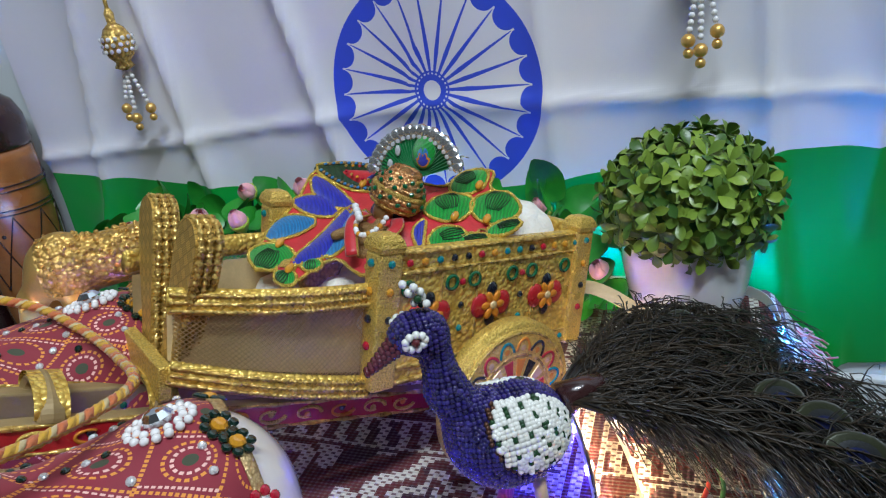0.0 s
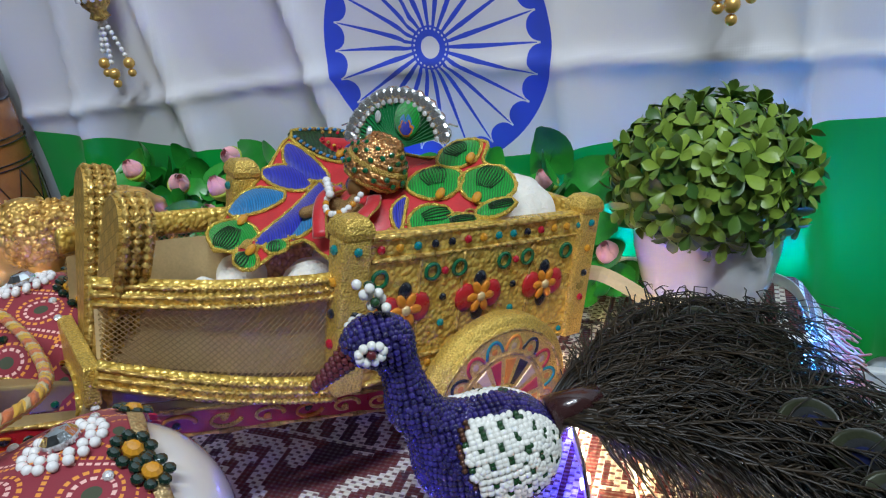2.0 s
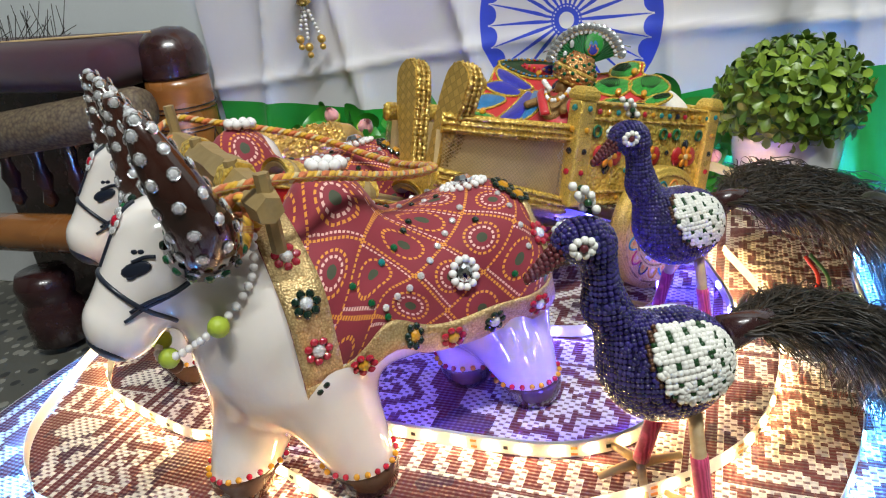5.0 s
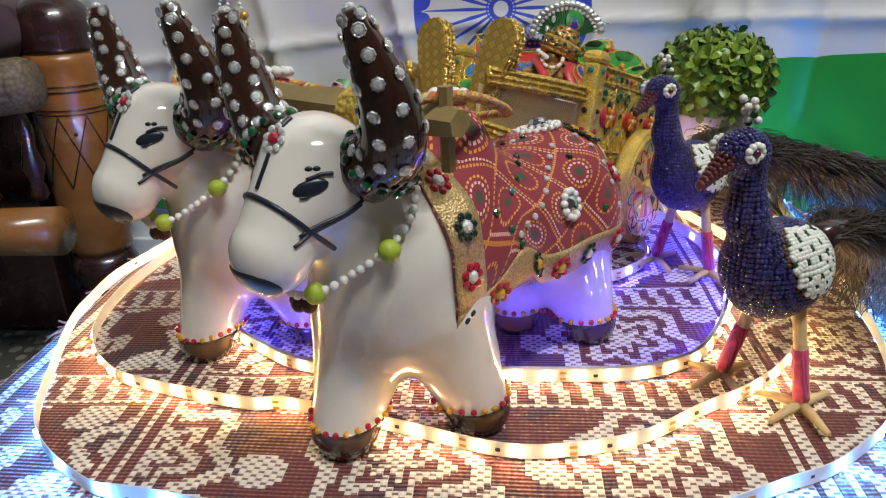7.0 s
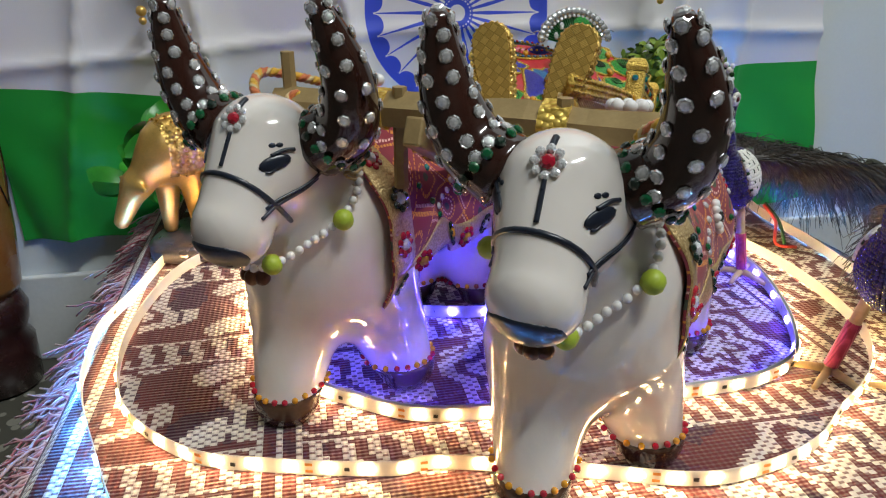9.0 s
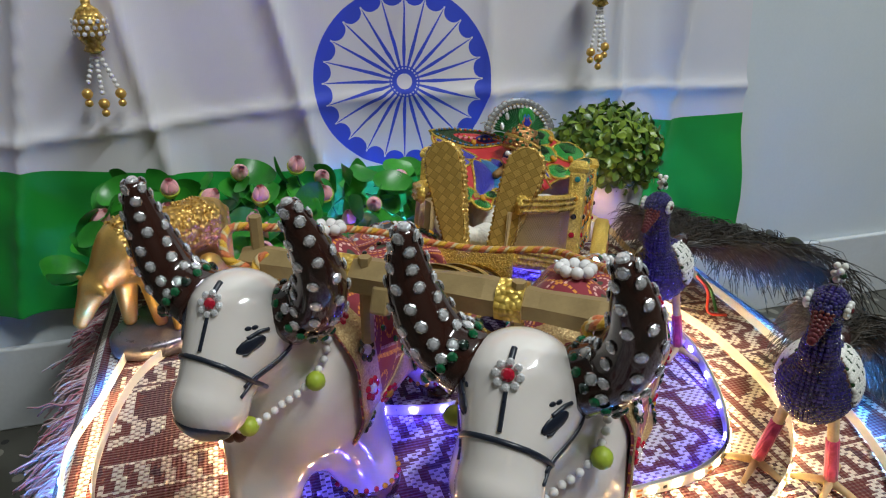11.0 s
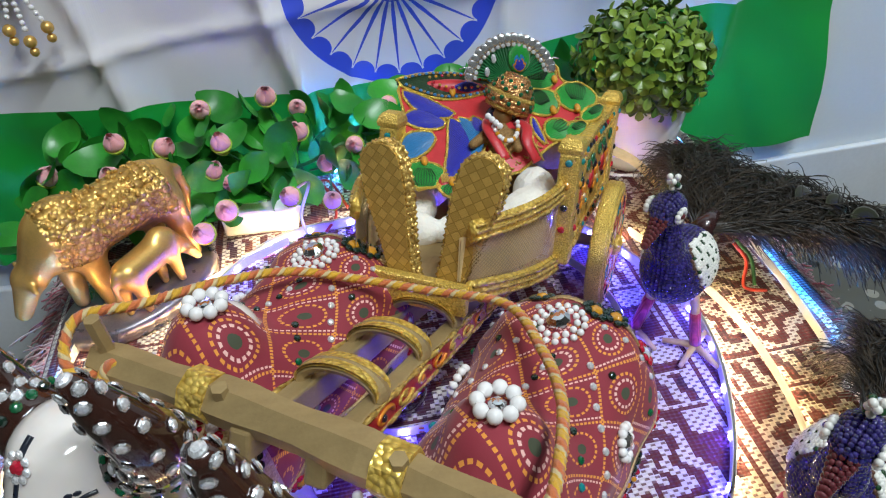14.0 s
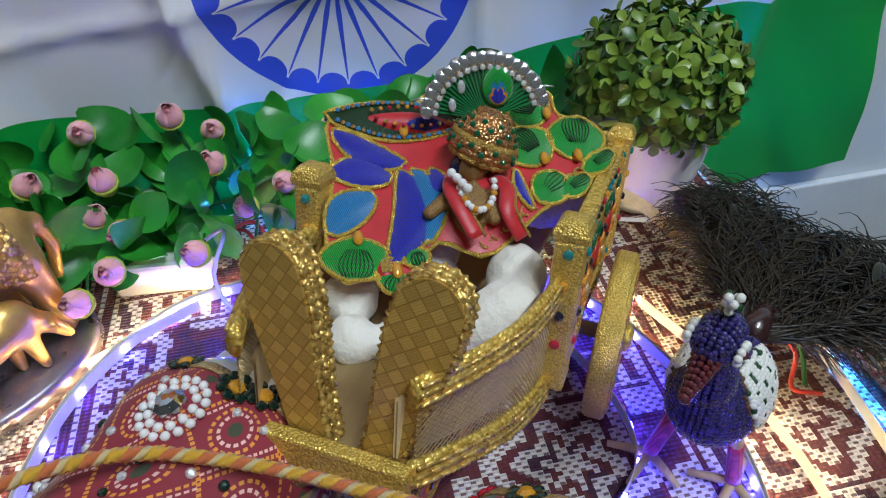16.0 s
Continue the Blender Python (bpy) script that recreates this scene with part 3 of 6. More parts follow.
solid("baseboard", box(-1.6, 1.6, WALL_Y - 0.009, WALL_Y - 0.001, FLOOR_Z, -0.090, 0.002), M_SKIRT, Matrix(), "white painted skirting along the wall", "skirting", kind="structure", smooth=False)

# low platform under the mat
platform = thing("low_platform", pose(-0.19, 0.20, FLOOR_Z), "low dark wooden platform under the woven mat", "platform")
part("tabletop", box(-0.262, 0.262, -0.33, 0.292, 0.155, 0.180, 0.004), M_TABLE, platform, smooth=False)
for sx in (-0.24, 0.24):
    for sy in (-0.31, 0.27):
        part("leg", box(sx - 0.018, sx + 0.018, sy - 0.018, sy + 0.018, 0, 0.1545, 0.003), M_TABLE, platform, smooth=False)

# the woven mat: top sheet, drooping over both ends
def mat_point(x, y):
    over = max(0.0, -0.452 - x, x - 0.075)
    z = 0.0007 * math.sin(x * 60 + 1) * math.sin(y * 47) - 0.0007
    side = -1 if x < -0.19 else 1
    if over > 0:
        x = (-0.452 if side < 0 else 0.075) + side * (over * 0.55)
        z -= over * 0.75
    return x, y, z


woven = thing("woven_mat", pose(0, 0, 0), "maroon and white woven cotton mat with fringed ends", "mat")
mx, my = np.linspace(-0.470, 0.105, 90), np.linspace(-0.135, 0.498, 80)
mv = [mat_point(x, y) for x in mx for y in my]
mf = [(i * 80 + j, (i + 1) * 80 + j, (i + 1) * 80 + j + 1, i * 80 + j + 1) for i in range(89) for j in range(79)]
part("cloth", join((mv, mf), ([(x, y, z - 0.003) for x, y, z in mv], [f[::-1] for f in mf])), M_MAT, woven)
rnd = random.Random(4)
for side, edge in ((-1, -0.470), (1, 0.105)):
    geos = []
    for i in range(620):
        y = -0.13 + 0.625 * i / 620 + rnd.uniform(-0.001, 0.001)
        x0, _, z0 = mat_point(edge, y)
        p = Vector((x0, y, z0 - 0.001))
        lean, length = rnd.uniform(-0.5, 0.5), rnd.uniform(0.020, 0.046) if side < 0 else rnd.uniform(0.014, 0.032)
        pts = [p]
        for k in range(5):
            p = p + Vector((side * rnd.uniform(0.4, 1.0), lean + rnd.uniform(-0.5, 0.5), -0.55 + rnd.uniform(-0.35, 0.5))) * (length / 5)
            pts.append(p)
        geos.append(pipe(pts, 0.00075, 4)[:2])
    part("fringe", join(*geos), M_FRINGE, woven, "tangled pink and white thread fringe", kind="stuff")

# the flag on the wall
HUB = Vector((-0.171, 0.527, 0.155))


def sag(x):
    return -0.087 + 0.032 * (1 - math.exp(-((x + 0.066) / 0.24) ** 2))


def fold(x, z):
    """How far the cloth stands out from the wall, at a place given from the hub."""
    d = 0.0055 * math.sin(x * 17 + 0.6 + 1.5 * z) + 0.0022 * math.sin(x * 41 + z * 9)
    for cx, w, h, lean in ((-0.105, 0.008, 0.010, -0.22), (0.09, 0.012, 0.006, -0.06), (-0.24, 0.009, 0.008, -0.15), (0.24, 0.010, 0.008, -0.05), (0.31, 0.014, 0.009, 0.1), (-0.34, 0.012, 0.009, 0.2), (-0.02, 0.006, 0.003, 0.3)):
        d += 1.5 * h * math.exp(-abs(x - cx - lean * z) / (0.75 * w))
    crease = 0.004 - 0.05 * abs(x) + 0.02 * x
    d += 0.007 * math.exp(-abs(z - crease + 0.016) / 0.007)
    if z < -0.08:
        d += 0.009 * math.sin(x * 33 + 2 + z * 6) * min(1.0, (-0.08 - z) / 0.08) + 0.004 * math.sin(x * 75 + z * 30) * min(1.0, (-0.08 - z) / 0.05)
    return -max(d, -0.0035)


flag = thing("wall_flag", Matrix.Translation(HUB), "creased tricolour cloth flag with a blue wheel pinned to the wall", "flag")
rows_of = {"white_band": (M_FLAG_W, lambda x: sag(x), lambda x: 0.135, 46), "green_band": (M_FLAG_G, lambda x: -0.222 - 0.02 * math.cos(x * 9) - 0.030 * math.exp(-((x - 0.30) / 0.09) ** 2), lambda x: sag(x), 40),
           "saffron_band": (M_FLAG_S, lambda x: 0.135, lambda x: 0.335, 16)}
for name, (mat_, low, high, nz) in rows_of.items():
    vs = []
    for i in range(181):
        for j in range(nz + 1):
            x = -0.43 + 0.832 * i / 180
            z = low(x) + (high(x) - low(x)) * j / nz
            xx = x - (0.115 * z if x > 0.2 else 0) * max(0.0, (x - 0.2) / 0.215)
            vs.append((xx, fold(x, z), z))
    fs = [(i * (nz + 1) + j, (i + 1) * (nz + 1) + j, (i + 1) * (nz + 1) + j + 1, i * (nz + 1) + j + 1) for i in range(180) for j in range(nz)]
    part(name, join((vs, fs), ([(x, y + 0.0008, z) for x, y, z in vs], [f[::-1] for f in fs])), mat_, flag)

# ---- LED strips standing on edge ----
LED_BOX = box(-0.0019, 0.0019, -0.0003, 0.0009, -0.0015, 0.0015)
LED_MESH = {}


def led_strip(label, pts, led_mat, spacing, out=1, closed=False, lean=0.0, z=0.0045):
    path = even([Vector((x, y, z)) for x, y in pts], 0.004, closed)
    strip = thing("led_strip", pose(0, 0, 0), label, "light strip", "strips of lights on the mat")
    vs, fs = [], []
    n = len(path)
    for i, p in enumerate(path):
        a, b = (path[i - 1], path[(i + 1) % n]) if closed else (path[max(0, i - 1)], path[min(n - 1, i + 1)])
        t = (b - a).normalized()
        nn = Vector((t.y, -t.x, 0)) * out
        up = (Vector((0, 0, 1)) + nn * lean).normalized()
        for s, h in ((0.0002, -0.004), (0.0002, 0.004), (-0.0002, 0.004), (-0.0002, -0.004)):
            vs.append(tuple(p + nn * s + up * h))
    for i in range(n if closed else n - 1):
        k = (i + 1) % n
        for j in range(4):
            l = (j + 1) % 4
            fs.append((i * 4 + j, k * 4 + j, k * 4 + l, i * 4 + l))
    part("band", (vs, fs), M_PCB, strip, smooth=False)
    if led_mat.name not in LED_MESH:
        LED_MESH[led_mat.name] = mesh_of("led", *LED_BOX, led_mat, smooth=False)
    spots = even([Vector((x, y, z)) for x, y in pts], spacing, closed)
    pads, chips = [], []
    for i, p in enumerate(spots):
        a, b = (spots[i - 1], spots[(i + 1) % len(spots)]) if closed else (spots[max(0, i - 1)], spots[min(len(spots) - 1, i + 1)])
        t = (b - a).normalized()
        nn = Vector((t.y, -t.x, 0)) * out
        m = Matrix(((t.x, nn.x, 0, 0), (t.y, nn.y, 0, 0), (0, 0, 1, 0), (0, 0, 0, 1)))
        part("led", LED_MESH[led_mat.name], None, strip, m=Matrix.Translation(p + nn * 0.0005) @ m)
        q = Matrix.Translation(p + t * (spacing * 0.5) + nn * 0.0005) @ m
        if i % 3 == 2:
            pads.append(moved(box(-0.0016, 0.0016, -0.0002, 0.0002, 0.0012, 0.0024), q))
            pads.append(moved(box(-0.0016, 0.0016, -0.0002, 0.0002, -0.0024, -0.0012), q))
        elif i % 3 == 0:
            chips.append(moved(box(-0.0011, 0.0011, -0.0002, 0.0004, -0.0008, 0.0008), q))
    if pads:
        part("solder", join(*pads), M_PAD, strip, "small copper solder pads", smooth=False, kind="stuff")
        part("resistor", join(*chips), M_CHIP, strip, smooth=False, kind="stuff")
    return strip


led_strip("warm white LED strip curling across the front of the mat", [(-0.284, 0.406), (-0.329, 0.381), (-0.364, 0.357), (-0.399, 0.330), (-0.420, 0.298), (-0.432, 0.245), (-0.433, 0.190), (-0.419, 0.14), (-0.386, 0.103), (-0.348, 0.088), (-0.299, 0.076), (-0.276, 0.076), (-0.218, 0.059), (-0.170, 0.044), (-0.136, 0.045), (-0.104, 0.055), (-0.076, 0.074), (-0.050, 0.090), (-0.027, 0.110), (-0.007, 0.140), (0.004, 0.185), (0.006, 0.240), (-0.004, 0.29), (-0.025, 0.345)], M_LEDW, 0.01667)
led_strip("warm white LED strip round the cart and the bulls", [(-0.300, 0.405), (-0.352, 0.345), (-0.368, 0.26), (-0.358, 0.19), (-0.334, 0.150), (-0.310, 0.129), (-0.276, 0.110), (-0.212, 0.104), (-0.164, 0.103), (-0.129, 0.103), (-0.096, 0.106), (-0.068, 0.119), (-0.052, 0.139), (-0.034, 0.175), (-0.019, 0.225), (-0.020, 0.270), (-0.048, 0.343), (-0.095, 0.395), (-0.160, 0.412), (-0.235, 0.418)], M_LEDW, 0.01667, closed=True)
led_strip("violet LED strip curled under the cart", [(-0.262, 0.214), (-0.215, 0.205), (-0.142, 0.212), (-0.095, 0.222), (-0.066, 0.26), (-0.085, 0.33), (-0.16, 0.375), (-0.26, 0.365), (-0.315, 0.29), (-0.305, 0.225)], M_LEDV, 0.02, closed=True)
led_strip("violet LED strip backing the inner loop", [(-0.300, 0.402), (-0.350, 0.343), (-0.366, 0.26), (-0.356, 0.191), (-0.3325, 0.152), (-0.309, 0.131), (-0.275, 0.112), (-0.212, 0.106), (-0.164, 0.105), (-0.129, 0.105), (-0.097, 0.108), (-0.0695, 0.1205), (-0.0535, 0.140), (-0.036, 0.1755), (-0.021, 0.225), (-0.022, 0.270), (-0.049, 0.341), (-0.0955, 0.393), (-0.160, 0.410), (-0.235, 0.416)], M_LEDV, 0.0333, out=-1, closed=True)
led_strip("blue LED strip round the edge of the mat", [(-0.425, 0.36), (-0.440, 0.28), (-0.452, 0.23), (-0.450, 0.19), (-0.446, 0.164), (-0.430, 0.12), (-0.400, 0.055), (-0.354, 0.018), (-0.322, 0.011), (-0.25, 0.0), (-0.17, -0.004), (-0.10, 0.006), (-0.054, 0.025), (-0.024, 0.040), (0.012, 0.075), (0.034, 0.13), (0.045, 0.19), (0.054, 0.265), (0.056, 0.33), (0.066, 0.385), (0.076, 0.435), (0.066, 0.482), (0.02, 0.497), (-0.06, 0.497), (-0.15, 0.496), (-0.24, 0.496)], M_LEDB, 0.032)

# ---- the bulls ----
YAW = 51.5
LEGS = [((-0.052, 0.014, 0.06), (-0.078, 0.008, 0.010), 0.026, 0.0155), ((-0.036, -0.014, 0.06), (-0.026, -0.029, 0.010), 0.026, 0.0150),
        ((0.060, 0.012, 0.06), (0.058, 0.014, 0.010), 0.027, 0.0145), ((0.066, -0.012, 0.06), (0.077, -0.026, 0.010), 0.028, 0.0145)]
POLL, MUZZLE = (-0.0795, 0.0045, 0.1355), (-0.1060, 0.0025, 0.1125)


def leg_field(P, i):
    a, b, ra, rb = LEGS[i]
    return np.maximum(cone(P, a, b, ra, rb), -P[..., 2])


def trunk_field(P):
    return blend([cone(P, (-0.036, 0, 0.086), (0.062, 0, 0.080), 0.036, 0.0365), egg(P, (0.068, 0, 0.082), (0.030, 0.034, 0.034)),
                  cone(P, (-0.012, 0, 0.105), (-0.010, 0, 0.130), 0.027, 0.0175)], 0.016)


def bull_field(P):
    neck = cone(P, (-0.046, 0.001, 0.098), (-0.074, 0.003, 0.126), 0.033, 0.0225)
    head = blend([cone(P, POLL, MUZZLE, 0.0228, 0.0138), egg(P, (-0.1055, 0.0025, 0.1070), (0.0130, 0.0155, 0.0130))], 0.008)
    chest = egg(P, (-0.058, 0.002, 0.078), (0.026, 0.031, 0.038))
    body = blend([trunk_field(P), blend([neck, chest], 0.015), head], 0.010)
    legs = blend([leg_field(P, i) for i in range(4)], 0.012)
    return np.maximum(blend([body, legs], 0.014), -P[..., 2])


BULL_MESH = mesh_of("body", *skin_of(bull_field, (-0.14, -0.06, -0.004), (0.115, 0.06, 0.18), 0.0021), M_PORC)
HOOF_MESH = [mesh_of("hoof", *skin_of(lambda P, i=i: np.maximum(bull_field(P) - 0.0007, np.maximum(P[..., 2] - 0.0155, np.linalg.norm(P[..., :2] - np.array(LEGS[i][1][:2]), axis=-1) - 0.026)),
                                     (LEGS[i][1][0] - 0.026, LEGS[i][1][1] - 0.026, -0.003), (LEGS[i][1][0] + 0.026, LEGS[i][1][1] + 0.026, 0.02), 0.0017), M_HOOF) for i in range(4)]
NOSE_MESH = mesh_of("nose", *skin_of(lambda P: np.maximum(bull_field(P) - 0.0006, egg(P, (-0.1175, 0.0025, 0.0995), (0.011, 0.0165, 0.0092))), (-0.14, -0.02, 0.08), (-0.10, 0.03, 0.12), 0.0013), M_PAINT)

# the saddle cloth, shaped over the trunk: s along the back, a round it
BX0, BX1 = -0.048, 0.092


def under_field(P):
    return blend([trunk_field(P), egg(P, (-0.058, 0.002, 0.078), (0.026, 0.031, 0.038)), cone(P, (-0.046, 0.001, 0.098), (-0.062, 0.002, 0.112), 0.033, 0.026)], 0.012)


def cloth_reach(s):
    return radians(128 - 22 * math.exp(-((s - 0.30) / 0.10) ** 2) - 4 * s + 6 * math.exp(-((s - 0.05) / 0.12) ** 2))


def cloth_point(s, a, lift=0.0022):
    """s 0..1 from the shoulders to the rump, a -1..1 from the bull's right hem to its left one."""
    x = BX0 + (BX1 - BX0) * s
    ang = a * cloth_reach(s)
    way = np.array([0.35 * max(0.0, s - 0.86) / 0.14, math.sin(ang), math.cos(ang)])
    way /= np.linalg.norm(way)
    c = np.array([min(x, 0.074), 0.0, 0.086])
    t = np.linspace(0.02, 0.085, 66)
    d = under_field(c + t[:, None] * way) - lift
    k = int(np.argmax(d > 0))
    r = t[k - 1] + (t[1] - t[0]) * (-d[k - 1]) / (d[k] - d[k - 1]) if k else t[0]
    r += 0.0011 * math.sin(s * 21 + a * 5) * abs(a) + 0.0008 * math.sin(s * 9 - a * 17)
    if abs(a) > 0.72:
        r += 0.012 * (abs(a) - 0.72)
    return Vector(c + r * way)


NS, NA = 44, 60
GRID = [[cloth_point(i / NS, -1 + 2 * j / NA) for j in range(NA + 1)] for i in range(NS + 1)]


def cloth_at(s, a, lift=0.0):
    i, j = min(NS - 1, int(s * NS)), min(NA - 1, int((a + 1) / 2 * NA))
    fi, fj = s * NS - i, (a + 1) / 2 * NA - j
    p = (GRID[i][j] * (1 - fi) + GRID[i + 1][j] * fi) * (1 - fj) + (GRID[i][j + 1] * (1 - fi) + GRID[i + 1][j + 1] * fi) * fj
    n = (GRID[i + 1][j] - GRID[i][j]).cross(GRID[i][j + 1] - GRID[i][j]).normalized()
    if n.dot(p - Vector((p.x, 0, 0.086))) < 0:
        n = -n
    return p + n * lift, n


def cloth_sheet(s0, s1, a0, a1, lift, thick=0.0012, ns=30, na=40):
    vs, uv = [], []
    for layer in (lift, lift - thick):
        for i in range(ns + 1):
            for j in range(na + 1):
                s, a = s0 + (s1 - s0) * i / ns, a0 + (a1 - a0) * j / na
                p, n = cloth_at(min(0.9999, s), max(-0.9999, min(0.9999, a)), layer)
                vs.append(tuple(p))
                uv.append((s * 0.138, a * 0.095))
    half, fs, w = (ns + 1) * (na + 1), [], na + 1
    for i in range(ns):
        for j in range(na):
            q = (i * w + j, (i + 1) * w + j, (i + 1) * w + j + 1, i * w + j + 1)
            fs += [q, tuple(k + half for k in q[::-1])]
    for i in range(ns):
        for j in (0, na):
            q = (i * w + j, (i + 1) * w + j, (i + 1) * w + j + half, i * w + j + half)
            fs.append(q if j else q[::-1])
    for j in range(na):
        for i in (0, ns):
            q = (i * w + j, i * w + j + 1, i * w + j + 1 + half, i * w + j + half)
            fs.append(q[::-1] if i else q)
    return vs, fs, uv


def flower(parent, p, n, centre, petals, count=8, r=0.0023, ring=0.0052, big=0.0030):
    m = on(p, n)
    part("gem", stud(big, centre), None, parent, m=m)
    for k in range(count):
        a = 2 * math.pi * k / count
        part("gem", stud(r, petals), None, parent, m=m @ Matrix.Translation((ring * math.cos(a), ring * math.sin(a), 0)))


def pearl_flower(parent, p, n, count=8, r=0.0040, ring=0.0092, centre=M_MIRROR):
    m = on(p, n)
    part("gem", stud(r * 1.15, centre), None, parent, m=m)
    for k in range(count):
        a = 2 * math.pi * k / count
        part("pearl", bead(r, M_PEARL), None, parent, m=m @ Matrix.Translation((ring * math.cos(a), ring * math.sin(a), r * 0.7)))


def surface_line(points, r=0.0009, level=0.0002):
    pts = [settle(bull_field, p, level, 8)[0] for p in spline(points, 18)]
    return pipe(pts, r, 6)[:2]


HORN_PATH = {-1: [(-0.070, -0.016, 0.138), (-0.069, -0.029, 0.146), (-0.073, -0.0345, 0.163), (-0.078, -0.0320, 0.181), (-0.0808, -0.0275, 0.1955)],
             1: [(-0.078, 0.024, 0.140), (-0.078, 0.038, 0.148), (-0.0780, 0.0470, 0.163), (-0.0790, 0.0505, 0.179), (-0.0808, 0.0505, 0.1935)]}


def horn_radius(f):
    return 0.0034 + 0.0112 * (1 - f) ** 0.85 + 0.0012 * math.sin(f * 3.1) if f < 0.985 else 0.0030


def build_bull(m, label):
    bull = thing("bull_figurine", m, label, "figurine", "pair of yoked bulls")
    part("body", BULL_MESH, None, bull)
    for me in HOOF_MESH:
        part("hoof", me, None, bull, "brown glazed hoof")
    part("nose", NOSE_MESH, None, bull, "black painted nose")
    # painted bridle and eyes
    c, d = Vector(POLL), Vector(MUZZLE) - Vector(POLL)
    side = Vector((0, 1, 0))
    front = d.normalized().cross(side).normalized()
    if front.x > 0:
        front = -front
    ring = [c + d * 0.72 + (side * math.sin(a) + front * math.cos(a)) * 0.024 for a in np.linspace(-2.3, 2.3, 22)]
    part("bridle", surface_line(ring, 0.0011), M_PAINT, bull, "black painted bridle line")
    part("bridle", surface_line([c + front * 0.026 - d * 0.30, c + front * 0.027 - d * 0.05], 0.0013), M_PAINT, bull)
    part("bridle", surface_line([c + front * 0.025 + d * 0.22, c + front * 0.022 + d * 0.62], 0.0009), M_PAINT, bull)
    for s in (-1, 1):
        for o in (0.0, 0.11):
            part("bridle", surface_line([c + d * (0.80 + o) + side * (s * 0.022) + front * 0.004, c + d * (0.42 + o) + side * (s * 0.026) - front * 0.004, c + d * (0.05 + o) + side * (s * 0.028) - front * 0.008], 0.0008), M_PAINT, bull)
        eye, n = settle(bull_field, c + d * 0.36 + side * (s * 0.021) + front * 0.013, 0.0)
        along = Vector((0, s, 0.35)).normalized()
        mm = on(eye, n)
        turn = (mm.to_3x3().transposed() @ along)
        part("eye", bead(0.0039, M_PAINT, 12, 6, 0.22), None, bull, "black painted eye", m=mm @ Matrix.Rotation(math.atan2(turn.y, turn.x), 4, "Z") @ Matrix.Diagonal((1.75, 0.78, 1, 1)))
        up = -d.normalized()
        part("brow", surface_line([eye + up * 0.0042 - along * 0.006, eye + up * 0.0055, eye + up * 0.0052 + along * 0.006, eye + up * 0.003 + along * 0.0165], 0.0009), M_PAINT, bull)
        part("brow", surface_line([eye - up * 0.0036 - along * 0.004, eye - up * 0.0046 + along * 0.002, eye - up * 0.001 + along * 0.0075], 0.0006), M_PAINT, bull)
        for k in (-1, 1):
            q, n2 = settle(bull_field, eye + up * 0.0088 + along * (0.0020 * k - 0.006), 0.0)
            part("brow", bead(0.0013, M_PAINT, 8, 5, 0.3), None, bull, m=on(q, n2) @ Matrix.Diagonal((1.2, 0.8, 1, 1)))
        # horns set with stones
        path = [Vector(p) for p in spline(HORN_PATH[s], 26)]
        horn = part("horn", pipe(path, horn_radius, 18)[:2], M_HORN, bull, "dark brown glazed horn set with clear stones")
        rr = random.Random(7 + s)
        for row, f in enumerate((0.19, 0.31, 0.43, 0.55, 0.67, 0.79, 0.90, 0.985)):
            i = min(24, int(f * 25))
            t = (path[i + 1] - path[i]).normalized()
            e1 = t.orthogonal().normalized()
            e2 = t.cross(e1)
            count = (9, 8, 7, 6, 6, 5, 4, 4)[row]
            for k in range(count):
                a = 2 * math.pi * (k + 0.5 * (row % 2)) / count + rr.uniform(-0.12, 0.12)
                n = e1 * math.cos(a) + e2 * math.sin(a)
                q = path[i] + n * (horn_radius(i / 25) * 0.985)
                part("rhinestone", rimmed(0.0024), None, horn, m=on(q, n))
        part("rhinestone", stud(0.0026, M_STONE), None, horn, m=on(path[-1], path[-1] - path[-2]))
        t = (path[7] - path[4]).normalized()
        for k in range(15):
            a = 2 * math.pi * k / 15
            e1 = t.orthogonal().normalized()
            n = e1 * math.cos(a) + t.cross(e1) * math.sin(a)
            q = path[4] + n * (horn_radius(0.16) + 0.0012) - t * 0.0015
            if float(bull_field(np.array(q)[None])[0]) > -0.003:
                part("gem", stud(0.0021, M_GREEN if k % 3 else M_DARKG), None, bull, m=on(q, n))
    # forehead jewel
    q, n = settle(bull_field, c + front * 0.027 + d * 0.08, 0.0002)
    flower(bull, q, n, M_RED, M_STONE, 8, 0.0016, 0.0045, 0.0026)
    # string of pearls with green beads and a bell
    half = [(-0.050, 0.027, 0.138), (-0.055, 0.0285, 0.122), (-0.068, 0.0265, 0.108), (-0.085, 0.018, 0.0955), (-0.096, 0.006, 0.089)]
    loop = [(x, -y + 0.004, z) for x, y, z in half] + [(x, y + 0.004, z) for x, y, z in half[::-1]]
    string = even(loop, 0.0042)
    for i, p in enumerate(string):
        lime = i in (9, len(string) - 10, 17, len(string) - 18)
        r = 0.0046 if lime else 0.0019
        d0 = float(bull_field(np.array(p)[None])[0])
        if d0 < r:
            p = settle(bull_field, p, r)[0]
        part("green_bead" if lime else "pearl", bead(r, M_LIME if lime else M_PEARL), None, bull, m=Matrix.Translation(p))
    for k in (-1, 0, 1):
        low = string[len(string) // 2] + Vector((0.003 + 0.002 * abs(k), 0.004 * k, -0.0065))
        part("bell", bead(0.0036, M_BELL, 12, 8), None, bull, "small brown bell", m=Matrix.Translation(low))
